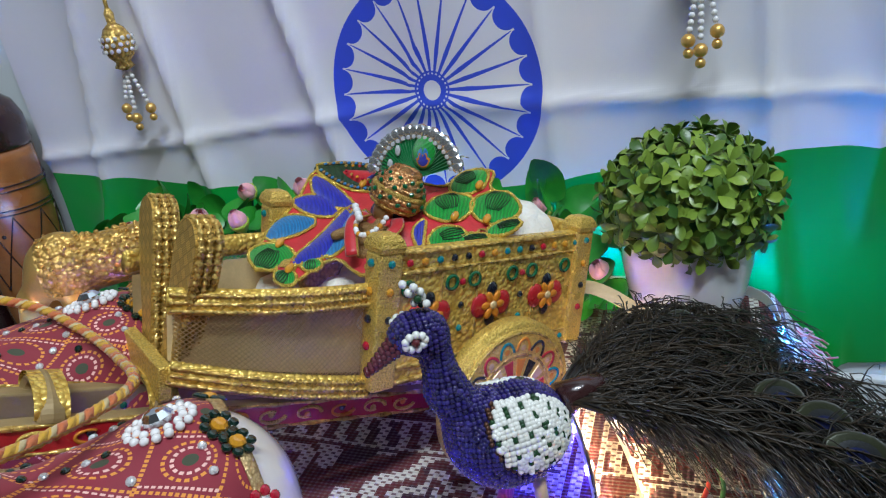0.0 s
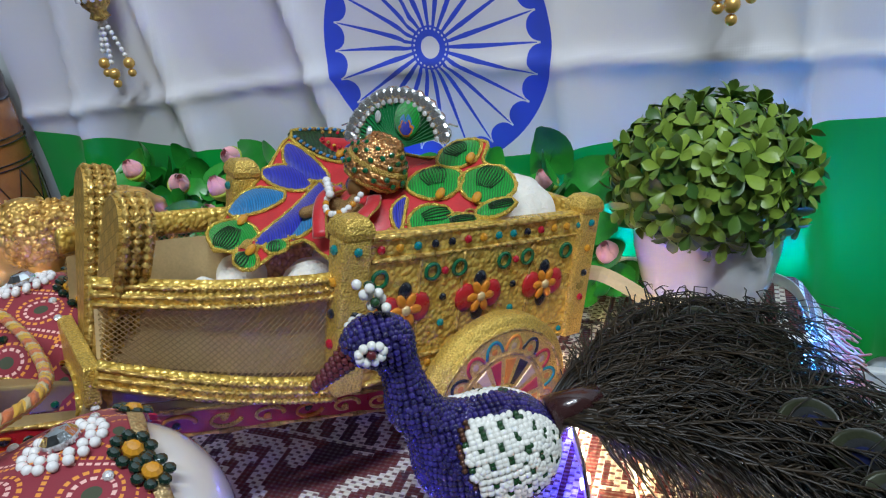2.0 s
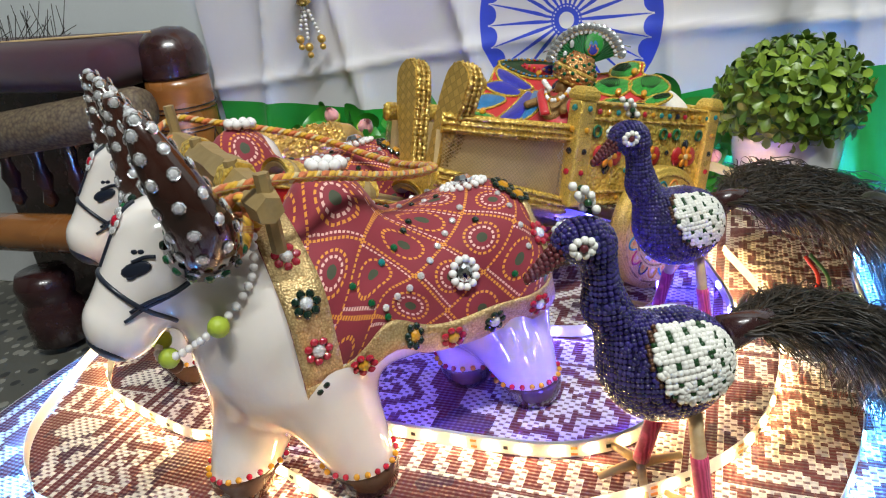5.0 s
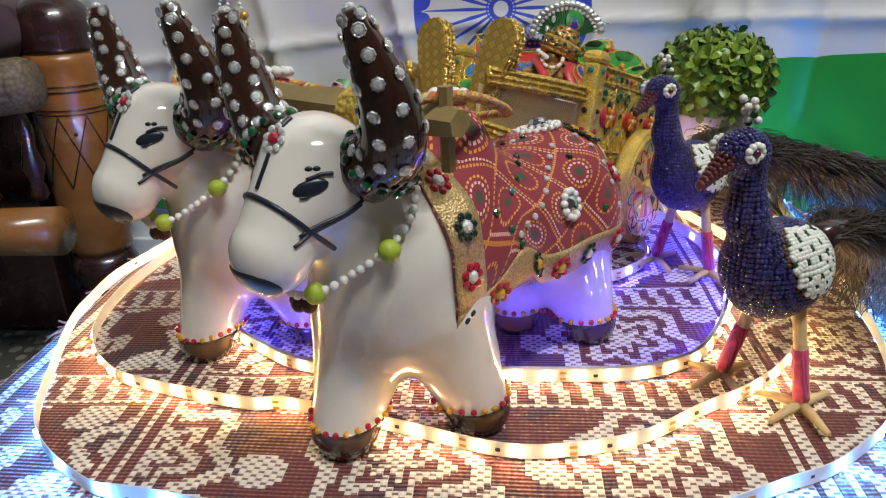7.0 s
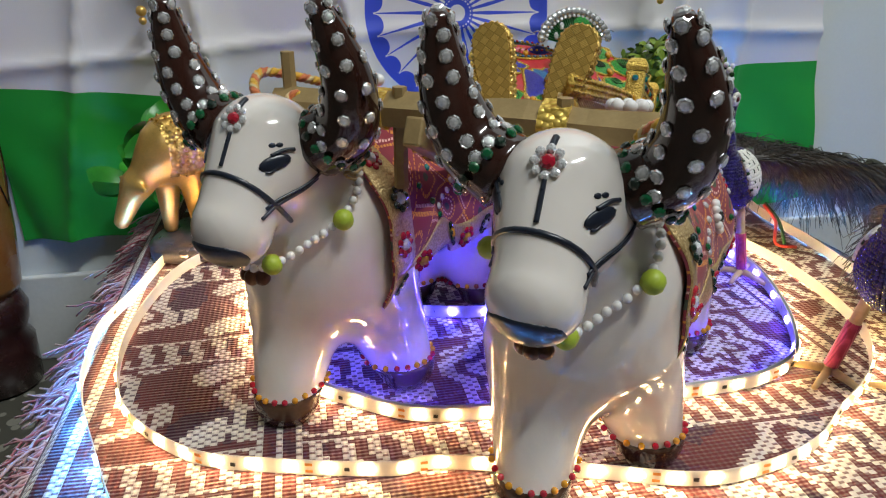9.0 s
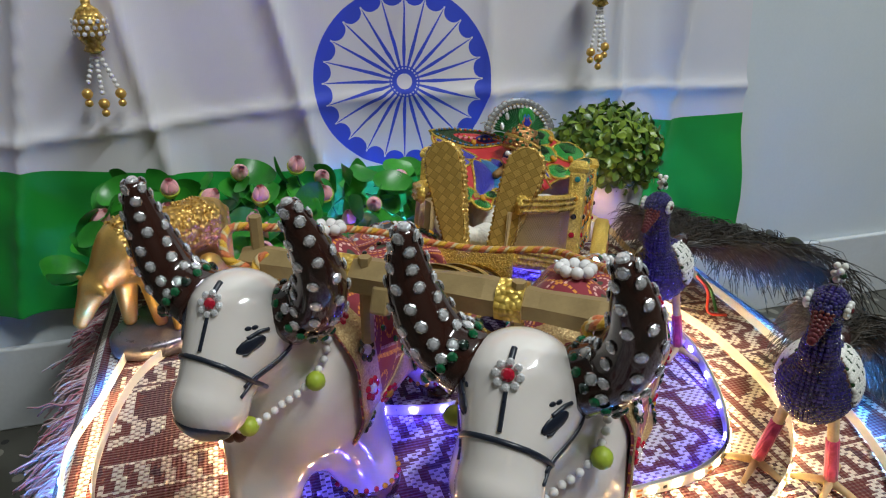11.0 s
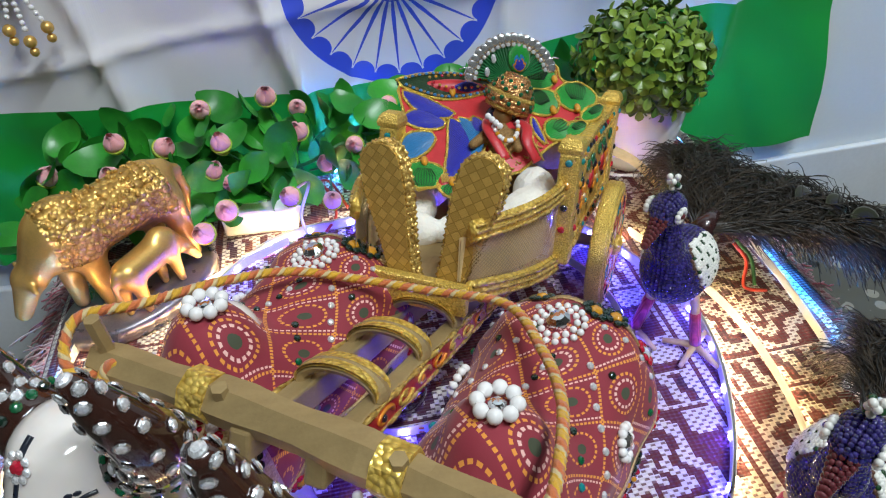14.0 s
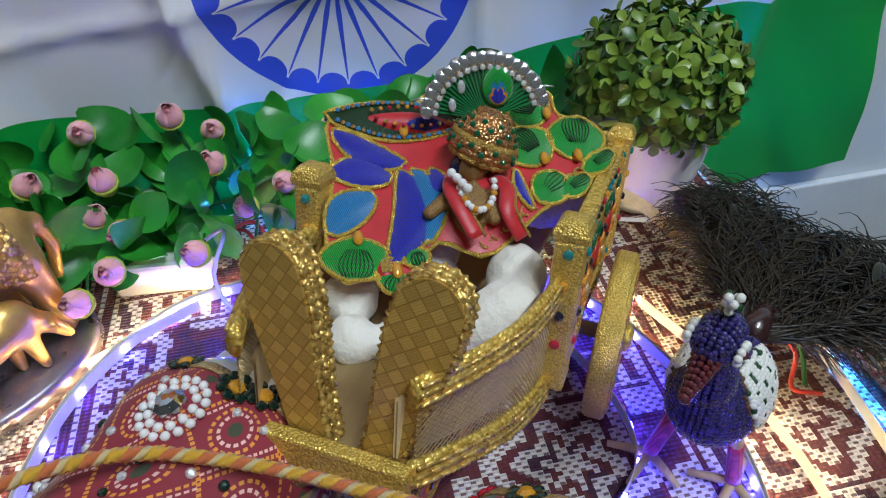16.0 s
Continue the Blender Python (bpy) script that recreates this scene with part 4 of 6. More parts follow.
    # beaded anklets
    for i, (a, b, ra, rb) in enumerate(LEGS):
        for k in range(20):
            ang = 2 * math.pi * k / 20
            q = settle(bull_field, (b[0] + 0.019 * math.cos(ang), b[1] + 0.019 * math.sin(ang), 0.0175), 0.0010)[0]
            if abs(q.z - 0.0175) < 0.004:
                part("anklet_bead", bead(0.0016, (M_RED, M_AMBER, M_AMBER, M_RED)[k % 4], 8, 5), None, bull, m=Matrix.Translation(q))
    return bull


def build_saddle_cloth(m, label):
    cloth = thing("saddle_cloth", m, label, "saddle cloth", "cloths on the bulls")
    vs, fs, uv = cloth_sheet(0, 1, -1, 1, 0.0008)
    part("fabric", (vs, fs), M_BLANKET, cloth, uv=uv)
    for a0, a1 in ((-1.0, -0.83), (0.83, 1.0)):
        part("gold_border", cloth_sheet(0.0, 1.0, a0, a1, 0.0016, 0.0007, 40, 5)[:2], M_LACE, cloth, "gold lace border")
    part("gold_border", cloth_sheet(0.0, 0.130, -0.83, 0.83, 0.0016, 0.0007, 5, 50)[:2], M_LACE, cloth)
    part("gold_border", cloth_sheet(0.945, 1.0, -0.83, 0.83, 0.0016, 0.0007, 3, 50)[:2], M_LACE, cloth)
    for sgn in (-1, 1):
        for k, (s, a, centre, petals) in enumerate(((0.065, 0.22, M_STONE, M_RED), (0.065, 0.44, M_STONE, M_DARKG), (0.065, 0.67, M_STONE, M_RED), (0.066, 0.90, M_STONE, M_DARKG), (0.20, 0.925, M_AMBER, M_RED), (0.37, 0.915, M_AMBER, M_DARKG),
                                                    (0.52, 0.915, M_AMBER, M_RED), (0.68, 0.915, M_STONE, M_DARKG), (0.86, 0.91, M_STONE, M_RED), (0.965, 0.55, M_STONE, M_RED), (0.965, 0.25, M_AMBER, M_DARKG))):
            p, n = cloth_at(s, a * sgn, 0.0017)
            flower(cloth, p, n, centre, petals, 7, 0.0019, 0.0046, 0.0029)
        # diamond mirror ringed with pearls on the flank
        p, n = cloth_at(0.60, 0.60 * sgn, 0.0010)
        part("mirror", stud(0.0046, M_MIRROR), None, cloth, "cut mirror", m=on(p, n))
        for k in range(11):
            a = 2 * math.pi * k / 11
            part("pearl", bead(0.0021, M_PEARL, 8, 5), None, cloth, m=on(p, n) @ Matrix.Translation((0.0066 * math.cos(a), 0.0066 * math.sin(a), 0.001)))
        for k in range(9):
            p, n = cloth_at(0.30 + 0.05 * k, (0.74 - 0.066 * k) * sgn, 0.0010)
            part("silver_stud", stud(0.0017, M_STONE), None, cloth, m=on(p, n))
        for k in range(5):
            p, n = cloth_at(0.86, (0.72 - 0.13 * k) * sgn, 0.0010)
            part("silver_stud", stud(0.0016, M_STONE), None, cloth, m=on(p, n))
        for s, a, mm in ((0.22, 0.50, M_GREEN), (0.26, 0.66, M_GREEN), (0.40, 0.36, M_GREEN), (0.34, 0.46, M_TEAL), (0.46, 0.26, M_DARKG), (0.50, 0.20, M_DARKG), (0.30, 0.80, M_GREEN), (0.72, 0.34, M_DARKG), (0.78, 0.70, M_GREEN)):
            p, n = cloth_at(s, a * sgn, 0.0010)
            part("green_stud", stud(0.0018, mm), None, cloth, m=on(p, n))
    p, n = cloth_at(0.295, 0.0, 0.0008)
    pearl_flower(cloth, p, n, 8, 0.0030, 0.0070)
    p, n = cloth_at(0.80, 0.03, 0.0008)
    part("mirror", stud(0.0055, M_MIRROR), None, cloth, "cut mirror", m=on(p, n))
    for ring, count in ((0.0080, 12), (0.0112, 17)):
        for k in range(count):
            a = 2 * math.pi * k / count
            q = on(p, n) @ Vector((ring * math.cos(a), ring * math.sin(a), 0))
            s = (q.x - BX0) / (BX1 - BX0)
            part("pearl", bead(0.0017, M_PEARL, 8, 5), None, cloth, m=Matrix.Translation(q - n * (ring * ring * 9)))
    p, n = cloth_at(0.93, -0.12, 0.0017)
    flower(cloth, p, n, M_AMBER, M_DARKG, 8, 0.0020, 0.0050, 0.0030)
    for k in range(7):
        p, n = cloth_at(0.40 + 0.045 * k, 0.10 - 0.02 * k, 0.0010)
        part("silver_stud", stud(0.0016, M_STONE if k % 2 else M_DARKG), None, cloth, m=on(p, n))
    return cloth


NEAR = pose(-0.1873, 0.1082, 0, 0, 0, YAW)
FAR = pose(-0.2873, 0.1880, 0, 0, 0, YAW)
build_bull(NEAR, "glazed white ceramic bull with stone-studded brown horns")
build_bull(FAR, "glazed white ceramic bull with studded horns beside the flower border")
saddle = build_saddle_cloth(NEAR, "red tie-dyed saddle cloth with gold lace and pearls")
copy_thing(saddle, FAR @ Matrix.Translation((-0.006, -0.002, 0.0015)))

# ---- the cart ----
CART = Matrix.Translation((-0.213, 0.214, 0.105)) @ Matrix.Rotation(radians(57.5), 4, "Z") @ Matrix.Rotation(radians(16), 4, "Y")
cart = thing("bullock_cart", CART, "gold foil toy bullock cart with jewelled sides and mesh rails", "toy cart")
FRONT, MID, BACK, HW, HF = 0.004, 0.088, 0.226, 0.0615, 0.035      # stations along the cart, half widths
SIDE, NOSE = {-1: -HW, 1: HW - 0.0145}, {-1: -HF, 1: HF - 0.008}
part("bed", box(FRONT + 0.004, BACK, NOSE[-1] + 0.002, NOSE[1] - 0.002, 0.0, 0.004, 0.001), M_WOODGOLD, cart, smooth=False)
part("back_panel", box(BACK - 0.004, BACK, SIDE[-1] + 0.004, SIDE[1] - 0.004, 0.004, 0.062, 0.001), M_GOLD, cart, smooth=False)
POST = mesh_of("post", *join(box(-0.0065, 0.0065, -0.0058, 0.0058, -0.006, 0.060, 0.0015), moved(lathe([(0.0090, 0.060), (0.0098, 0.0625), (0.0086, 0.0655), (0.0062, 0.0678), (0.003, 0.0683)], 4), Matrix.Rotation(radians(45), 4, "Z"))), M_GOLDFINE, smooth=False)
for sy in (-1, 1):
    panel = part("side_panel", box(MID, BACK, SIDE[sy] - 0.003, SIDE[sy] + 0.003, -0.006, 0.060, 0.001), M_GOLD, cart, "embossed gold side panel set with gems", smooth=False)
    out = SIDE[sy] + sy * 0.0032
    face = Matrix.Translation((0, out, 0)) @ Matrix.Rotation(radians(-90 * sy), 4, "X")
    for z in (0.0585, 0.0490, 0.003, -0.0045):
        part("braid", pipe([Vector((MID + 0.008 + (BACK - MID - 0.016) * i / 30, out, z)) for i in range(31)], lambda f: 0.0011 + 0.0005 * math.sin(f * 200), 6)[:2], M_BRAID, panel)
    for x in (0.108, 0.131, 0.172):
        part("braid", pipe([Vector((x + 0.012, out, z)) for z in np.linspace(0.003, 0.049, 12)], 0.0008, 6)[:2], M_BRAID, panel)
    for k in range(14):
        g = (M_RED, M_BLACKGEM, M_TEAL, M_AMBER)[(k * 3 + k // 4) % 4]
        part("gem", stud(0.0019, g), None, panel, m=on((MID + 0.012 + 0.0088 * k, out, 0.0537), (0, sy, 0)))
    for k in range(10):
        g = (M_AMBER, M_TEAL, M_RED, M_BLACKGEM)[k % 4]
        part("gem", stud(0.0016, g), None, panel, m=on((MID + 0.040 + 0.0092 * k, out, -0.0008), (0, sy, 0)))
    for fx in (0.113, 0.1535, 0.194):
        m = Matrix.Translation((fx, out, 0.0265)) @ Vector((0, sy, 0)).to_track_quat("Z", "Y").to_matrix().to_4x4()
        for k, mm in enumerate((M_BLACKGEM, M_SCARLET, M_BLACKGEM, M_SCARLET)):
            a = math.pi / 2 * k + math.pi / 2
            part("petal", bead(0.0068 if k % 2 else 0.0052, mm, 12, 6, 0.25), None, panel, m=m @ Matrix.Rotation(a, 4, "Z") @ Matrix.Translation((0.0078, 0, 0.0003)) @ Matrix.Diagonal((0.85, 1.0 if k % 2 else 0.7, 1, 1)))
        for k in range(6):
            part("petal", bead(0.0032, M_ORANGE, 10, 6, 0.35), None, panel, m=m @ Matrix.Rotation(math.pi / 3 * k, 4, "Z") @ Matrix.Translation((0.0048, 0, 0.0016)) @ Matrix.Diagonal((1.1, 0.7, 1, 1)))
        part("gem", bead(0.0024, M_CREAM, 10, 6, 0.6), None, panel, m=m @ Matrix.Translation((0, 0, 0.002)))
        for dx in (-0.013, 0.013):
            ringp = [Vector((fx + dx + 0.0034 * math.cos(a), out + sy * 0.0006, 0.0415 + 0.0034 * math.sin(a))) for a in np.linspace(0, 2 * math.pi, 17)[:-1]]
            part("gem_ring", pipe(ringp, 0.0010, 6, True)[:2], M_GREEN, panel)
    for x in (0.133, 0.174):
        for k, g in enumerate((M_RED, M_BLACKGEM, M_TEAL)):
            part("gem", stud(0.0018, g), None, panel, m=on((x, out, 0.041 - 0.012 * k), (0, sy, 0)))
    for x in (MID, BACK - 0.006):
        post = part("post", POST, None, cart, m=Matrix.Translation((x, SIDE[sy], 0)))
        for k, g in enumerate((M_TEAL, M_AMBER, M_BLACKGEM, M_RED)):
            part("gem", stud(0.0021, g), None, post, m=on((-0.0066, 0, 0.055 - 0.013 * k), (-1, 0, 0)))
            part("gem", stud(0.0019, g), None, post, m=on((0, sy * 0.0059, 0.055 - 0.013 * k), (0, sy, 0)))
    # mesh side with braided rails, narrowing to the front
    y0, y1 = NOSE[sy], SIDE[sy] - sy * 0.003

    def side_at(u, v):
        bow = 0.0060 * math.sin(u * 3.14)
        return Vector((FRONT + (MID - FRONT - 0.004) * u, y0 + (y1 - y0) * u + sy * bow, 0.012 - 0.013 * u + (0.026 + 0.011 * u) * v))

    wires = []
    n = 34
    for k in range(-13, n):
        for flip in (0, 1):
            pts = []
            for j in range(14):
                v = j / 13
                u = (k + v * 13) / n
                u = u if not flip else (k + 13 - v * 13) / n
                if 0 <= u <= 1:
                    pts.append(side_at(u, v) + Vector((0, sy * 0.0002 * flip, 0)))
            if len(pts) > 2:
                wires.append(pipe(pts, 0.00022, 4)[:2])
    part("wire_mesh", join(*wires), M_WIRE, cart, "fine diamond wire mesh", kind="stuff")
    part("lining", join((*[[tuple(side_at(u / 10, v) + Vector((0, -sy * 0.006, 0))) for u in range(11) for v in (0, 0.9)], [(2 * u, 2 * u + 1, 2 * u + 3, 2 * u + 2) for u in range(10)]],), ([tuple(side_at(u / 10, v) + Vector((0, -sy * 0.007, 0))) for u in range(11) for v in (0, 0.9)], [(2 * u, 2 * u + 2, 2 * u + 3, 2 * u + 1) for u in range(10)])), M_LINING, cart, "dull gold lining board")
    for v, r, h in ((1.08, 0.0062, 1.0), (-0.14, 0.0062, 1.0)):
        rail = [side_at(u, v) for u in np.linspace(-0.02, 1.03, 40)]
        part("rail", pipe(rail, 0.0026, 8, flat=2.3, up=(0, 0, 1))[:2], M_GOLD, cart, "broad gold braid rail")
        for off in (-0.0035, 0.0, 0.0035):
            line = [p + Vector((0, sy * 0.0026, off)) for p in rail]
            part("braid", pipe([q for a, b in zip(line, line[1:]) for q in (a, a.lerp(b, 0.5))], lambda f: 0.0009 + 0.0006 * math.sin(f * 240), 6)[:2], M_BRAID, cart)
part("front_board", box(-0.002, 0.004, NOSE[-1], NOSE[1], -0.004, 0.012, 0.001), M_GOLDFINE, cart, smooth=False)


# upright front boards with rounded tops
def board_shape():
    n = 22
    vs, fs = [], []
    outline = []
    for i in range(n + 1):
        v = i / n
        w = 0.0062 + 0.0040 * min(1.0, v * 1.2) ** 1.2 - 0.0006 * math.sin(v * 6)
        outline.append((w, -0.002 + 0.066 * v))
    for i in range(1, 9):
        a = math.pi / 2 * i / 8
        outline.append((0.0102 * math.cos(a) + 0.0001, 0.064 + 0.0102 * math.sin(a)))
    ring = [(w, z) for w, z in outline] + [(-w, z) for w, z in outline[::-1]]
    k = len(ring)
    for x in (-0.006, 0.006):
        vs += [(x, y, z) for y, z in ring]
    half = len(outline)
    for side in (0, 1):
        for i in range(half - 1):
            q = (side * k + i, side * k + i + 1, side * k + k - 2 - i, side * k + k - 1 - i)
            fs.append(q if side else q[::-1])
    for i in range(k):
        j = (i + 1) % k
        fs.append((i, j, k + j, k + i))
    return vs, fs, ring


bvs, bfs, ring = board_shape()
BOARD = mesh_of("front_board", bvs, bfs, M_BASKET, smooth=False)
edge = [Vector((0, y, z)) for y, z in ring]
TRIM = mesh_of("edge_braid", *join(*[pipe([p + Vector((x, 0, 0)) + Vector((0, 1 if p.y > 0 else -1, 0)) * 0.0003 for p in even([tuple(q) for q in edge[:-1]], 0.0012)], lambda f: 0.0014 + 0.0007 * math.sin(f * 330), 6)[:2] for x in (-0.0036, 0.0, 0.0036)]), M_BRAID)
for sy, lean in ((-1, 12), (1, 15)):
    m = Matrix.Translation((0.010, sy * 0.0115 - 0.0105, 0.003)) @ Matrix.Rotation(radians(-sy * lean), 4, "X") @ Matrix.Rotation(radians(5), 4, "Y") @ Matrix.Diagonal((1, 1, 0.97, 1))
    board = part("upright_board", BOARD, None, cart, "quilted gold upright board with rounded top", m=m)
    part("edge_braid", TRIM, None, board)

# shafts with arches between them, decorated outside
shafts = Matrix.Translation((0, -0.0125, -0.006)) @ Matrix.Rotation(radians(9), 4, "Y")
for sy in (-1, 1):
    y0 = sy * 0.0150
    beam = part("shaft", box(-0.128, 0.15, y0 - 0.0042, y0 + 0.0042, -0.0165, -0.004, 0.0012), M_WOODGOLD, cart, "gilded shaft with painted scrolls", smooth=False, m=shafts)
    out = y0 + sy * 0.0044
    part("painted_face", box(-0.112, 0.15, out - 0.0004, out + 0.0004, -0.0155, -0.005), M_SCARLET, beam, smooth=False)
    for z in (-0.0158, -0.0046):
        part("braid", pipe([Vector((-0.112 + 0.262 * i / 60, out + sy * 0.0004, z)) for i in range(61)], lambda f: 0.0010 + 0.0004 * math.sin(f * 300), 6)[:2], M_BRAID, beam)
    for k in range(13):
        x = -0.104 + 0.0195 * k
        flip = 1 if k % 2 else -1
        curl = [Vector((x + 0.0075 * math.cos(a) * (1 - a / 12), out + sy * 0.0007, -0.0103 + flip * 0.0036 * math.sin(a) * (1 - a / 14))) for a in np.linspace(0, 5.2, 22)]
        part("scroll", pipe(curl, lambda f: 0.0011 * (1 - 0.5 * f), 6)[:2], (M_GOLDFINE, M_ORANGE, M_GOLDFINE)[k % 3], beam)
        part("scroll", bead(0.0020, (M_ORANGE, M_BLACKGEM, M_GOLDFINE)[k % 3], 8, 5, 0.4), None, beam, m=on((x, out + sy * 0.0006, -0.0103 - flip * 0.001), (0, sy, 0)))
for x in (0.002, -0.040, -0.083):
    arc = [Vector((x, 0.0172 * math.cos(a), -0.004 + 0.0092 * math.sin(a))) for a in np.linspace(0.0, math.pi, 24)]
    arch = part("arch", pipe(arc, 0.0030, 8, flat=1.9, up=(1, 0, 0))[:2], M_WOODGOLD, cart, "gold-trimmed half-round arch", m=shafts, smooth=False)
    vs, fs = [], []
    for i, p in enumerate(arc):
        q = Vector((0, p.y, p.z + 0.004)) * 1.06
        for dx in (-0.0062, 0.0062):
            vs.append((x + dx, q.y, q.z - 0.004 + 0.0022))
    fs = [(2 * i, 2 * i + 1, 2 * i + 3, 2 * i + 2) for i in range(len(arc) - 1)]
    part("gold_trim", join((vs, fs), ([(a, b * 0.985, c - 0.0012) for a, b, c in vs], [f[::-1] for f in fs])), M_GOLD, arch)

# wheels
WHEEL = pose(-0.0685, 0.294, 0.0430, 0, 0, 57.5) @ Matrix.Scale(0.94, 4)


def wheel_parts(m, sy):
    w = part("wheel", lathe([(0.0435, -0.0055), (0.0448, -0.004), (0.0448, 0.004), (0.0435, 0.0055)], 48), M_GOLDFINE, cart, "gold-rimmed wheel with painted segments", m=m @ Matrix.Rotation(radians(90), 4, "X"))
    z = 0.0060
    flip = Matrix() if sy < 0 else Matrix.Rotation(math.pi, 4, "X")
    disc = part("disc", moved(lathe([(0.041, 0.0), (0.041, 0.0012), (0.0395, 0.0016)], 48), flip @ Matrix.Translation((0, 0, 0.0050))), M_GOLDFINE, w)
    part("hub", moved(lathe([(0.0075, 0.0), (0.0075, 0.003), (0.004, 0.0055)], 20), flip @ Matrix.Translation((0, 0, z))), M_GOLD, w)
    for r in (0.0095, 0.0265, 0.039):
        part("ring", pipe([flip @ Vector((r * math.cos(a), r * math.sin(a), z + 0.0004)) for a in np.linspace(0, 2 * math.pi, 49)[:-1]], 0.0008, 6, True)[:2], M_BRAID, w)
    for k in range(16):
        a = 2 * math.pi * k / 16
        rot = flip @ Matrix.Rotation(a, 4, "Z")
        col = (M_SCARLET, M_CREAM, M_BLACKGEM, M_ORANGE)[k % 4]
        part("segment", moved(([(0.0105, -0.0012, z), (0.0245, -0.0036, z), (0.0245, 0.0036, z), (0.0105, 0.0012, z), (0.0115, -0.0009, z + 0.001), (0.0238, -0.0030, z + 0.001), (0.0238, 0.0030, z + 0.001), (0.0115, 0.0009, z + 0.001)],
                               [(4, 5, 6, 7), (0, 1, 5, 4), (1, 2, 6, 5), (2, 3, 7, 6), (3, 0, 4, 7)]), rot), col, w, smooth=False)
        arcp = [rot @ Vector((0.0285 + 0.0072 * math.sin(b), 0.0048 * math.cos(b), z + 0.0003)) for b in np.linspace(0.0, math.pi, 12)]
        part("petal_arc", pipe(arcp, 0.0010, 6)[:2], (M_TEAL, M_SCARLET, M_BLACKGEM, M_ORANGE)[k % 4], w)
        part("petal_arc", bead(0.0026, (M_ORANGE, M_CREAM)[k % 2], 8, 5, 0.35), None, w, m=rot @ Matrix.Translation((0.0305, 0, z)))


inv = CART.inverted()
wheel_parts(inv @ WHEEL, -1)
wheel_parts(inv @ WHEEL @ Matrix.Translation((0, 0.139, 0)), 1)
part("axle", pipe([inv @ WHEEL @ Vector((0, 0.133 * i / 4 + 0.003, 0)) for i in range(5)], 0.004, 10)[:2], M_WOODGOLD, cart)

# ---- yoke, pegs and rope ----
yoke = thing("wooden_yoke", pose(-0.2615, 0.103, 0.142), "rough wooden yoke with gold foil wraps across both bulls", "yoke")
ya, yb = Vector((-0.0725, 0.0625, 0.006)), Vector((0.0800, -0.0545, 0.0105))
bar = [ya.lerp(yb, i / 16) + Vector((0.55, 0.7, 0)) * (0.004 * math.sin(math.pi * i / 16) - 0.002) for i in range(17)]
part("bar", pipe(bar, lambda f: 0.0068 + 0.0020 * math.sin(math.pi * f) + 0.0009 * math.sin(f * 23), 6, flat=0.85)[:2], M_WOODGOLD, yoke, smooth=False)
for f in (0.27, 0.685):
    a, b = ya.lerp(yb, f - 0.03), ya.lerp(yb, f + 0.03)
    shift = Vector((0.55, 0.7, 0)) * (0.004 * math.sin(math.pi * f) - 0.002)
    part("gold_wrap", pipe([a.lerp(b, i / 5) + shift for i in range(6)], 0.0068 + 0.0020 * math.sin(math.pi * f) + 0.0012, 8, flat=0.86)[:2], M_GOLD, yoke, smooth=False)
for f, h0, h1 in ((0.035, -0.022, 0.022), (0.955, -0.020, 0.013), (0.33, -0.034, 0.010), (0.70, -0.034, 0.010)):
    p = ya.lerp(yb, f)
    part("peg", pipe([p + Vector((0, 0, z)) for z in np.linspace(h0, h1, 4)], 0.0031, 6)[:2], M_WOODGOLD, yoke, smooth=False)

rope_pts = [(-0.327, 0.158, 0.143), (-0.343, 0.157, 0.152), (-0.341, 0.176, 0.159), (-0.320, 0.184, 0.154), (-0.289, 0.204, 0.142), (-0.262, 0.213, 0.133), (-0.235, 0.210, 0.125), (-0.202, 0.196, 0.122), (-0.170, 0.172, 0.128),
            (-0.165, 0.137, 0.136), (-0.168, 0.105, 0.146), (-0.178, 0.077, 0.156), (-0.190, 0.056, 0.161), (-0.206, 0.046, 0.160), (-0.210, 0.056, 0.152), (-0.203, 0.062, 0.138)]
rp = even(rope_pts, 0.0016)
core, fs, uvs = pipe(rp, 0.0021, 14)
vs = []
for i, v in enumerate(core):
    u, a = uvs[i]
    c = rp[i // 14]
    k = 1.0 + 0.17 * math.cos(2 * math.pi * 3 * (u / 0.0105 + a))
    vs.append(tuple(c + (Vector(v) - c) * k))
solid("twisted_rope", (vs, fs), M_ROPE, Matrix(), "orange, white and gold twisted rope looped from the yoke", "rope", uv=[(u * 0.95, a) for u, a in uvs])
for p, mm in (((-0.326, 0.150, 0.138), M_ROPE), ((-0.205, 0.052, 0.140), M_ROPE)):
    tie = [Vector(p) + Vector((0.006 * math.cos(a), 0.006 * math.sin(a) * 0.8, 0.0105 * math.sin(a) + 0.004)) for a in np.linspace(0, 2 * math.pi, 25)[:-1]]
    g = pipe(tie, 0.0022, 10, True)
    solid("rope_tie", g[:2], mm, Matrix(), "loop of twisted rope tied round the yoke end", "rope", uv=g[2])
for p in ((-0.308, 0.135, 0.125), (-0.218, 0.070, 0.128)):
    rr = random.Random(3)
    frays = []
    for k in range(26):
        a, q, pts = rr.uniform(0, 6.28), Vector(p), []
        for j in range(6):
            pts.append(q)
            q = q + Vector((math.cos(a + j * 0.8) * 0.004, math.sin(a + j * 0.8) * 0.004, rr.uniform(-0.003, 0.002)))
        frays.append(pipe(pts, 0.0007, 5)[:2])
    solid("frayed_tassel", join(*frays), M_STICK, Matrix(), "frayed golden thread tuft under the yoke", "tassel", kind="stuff")

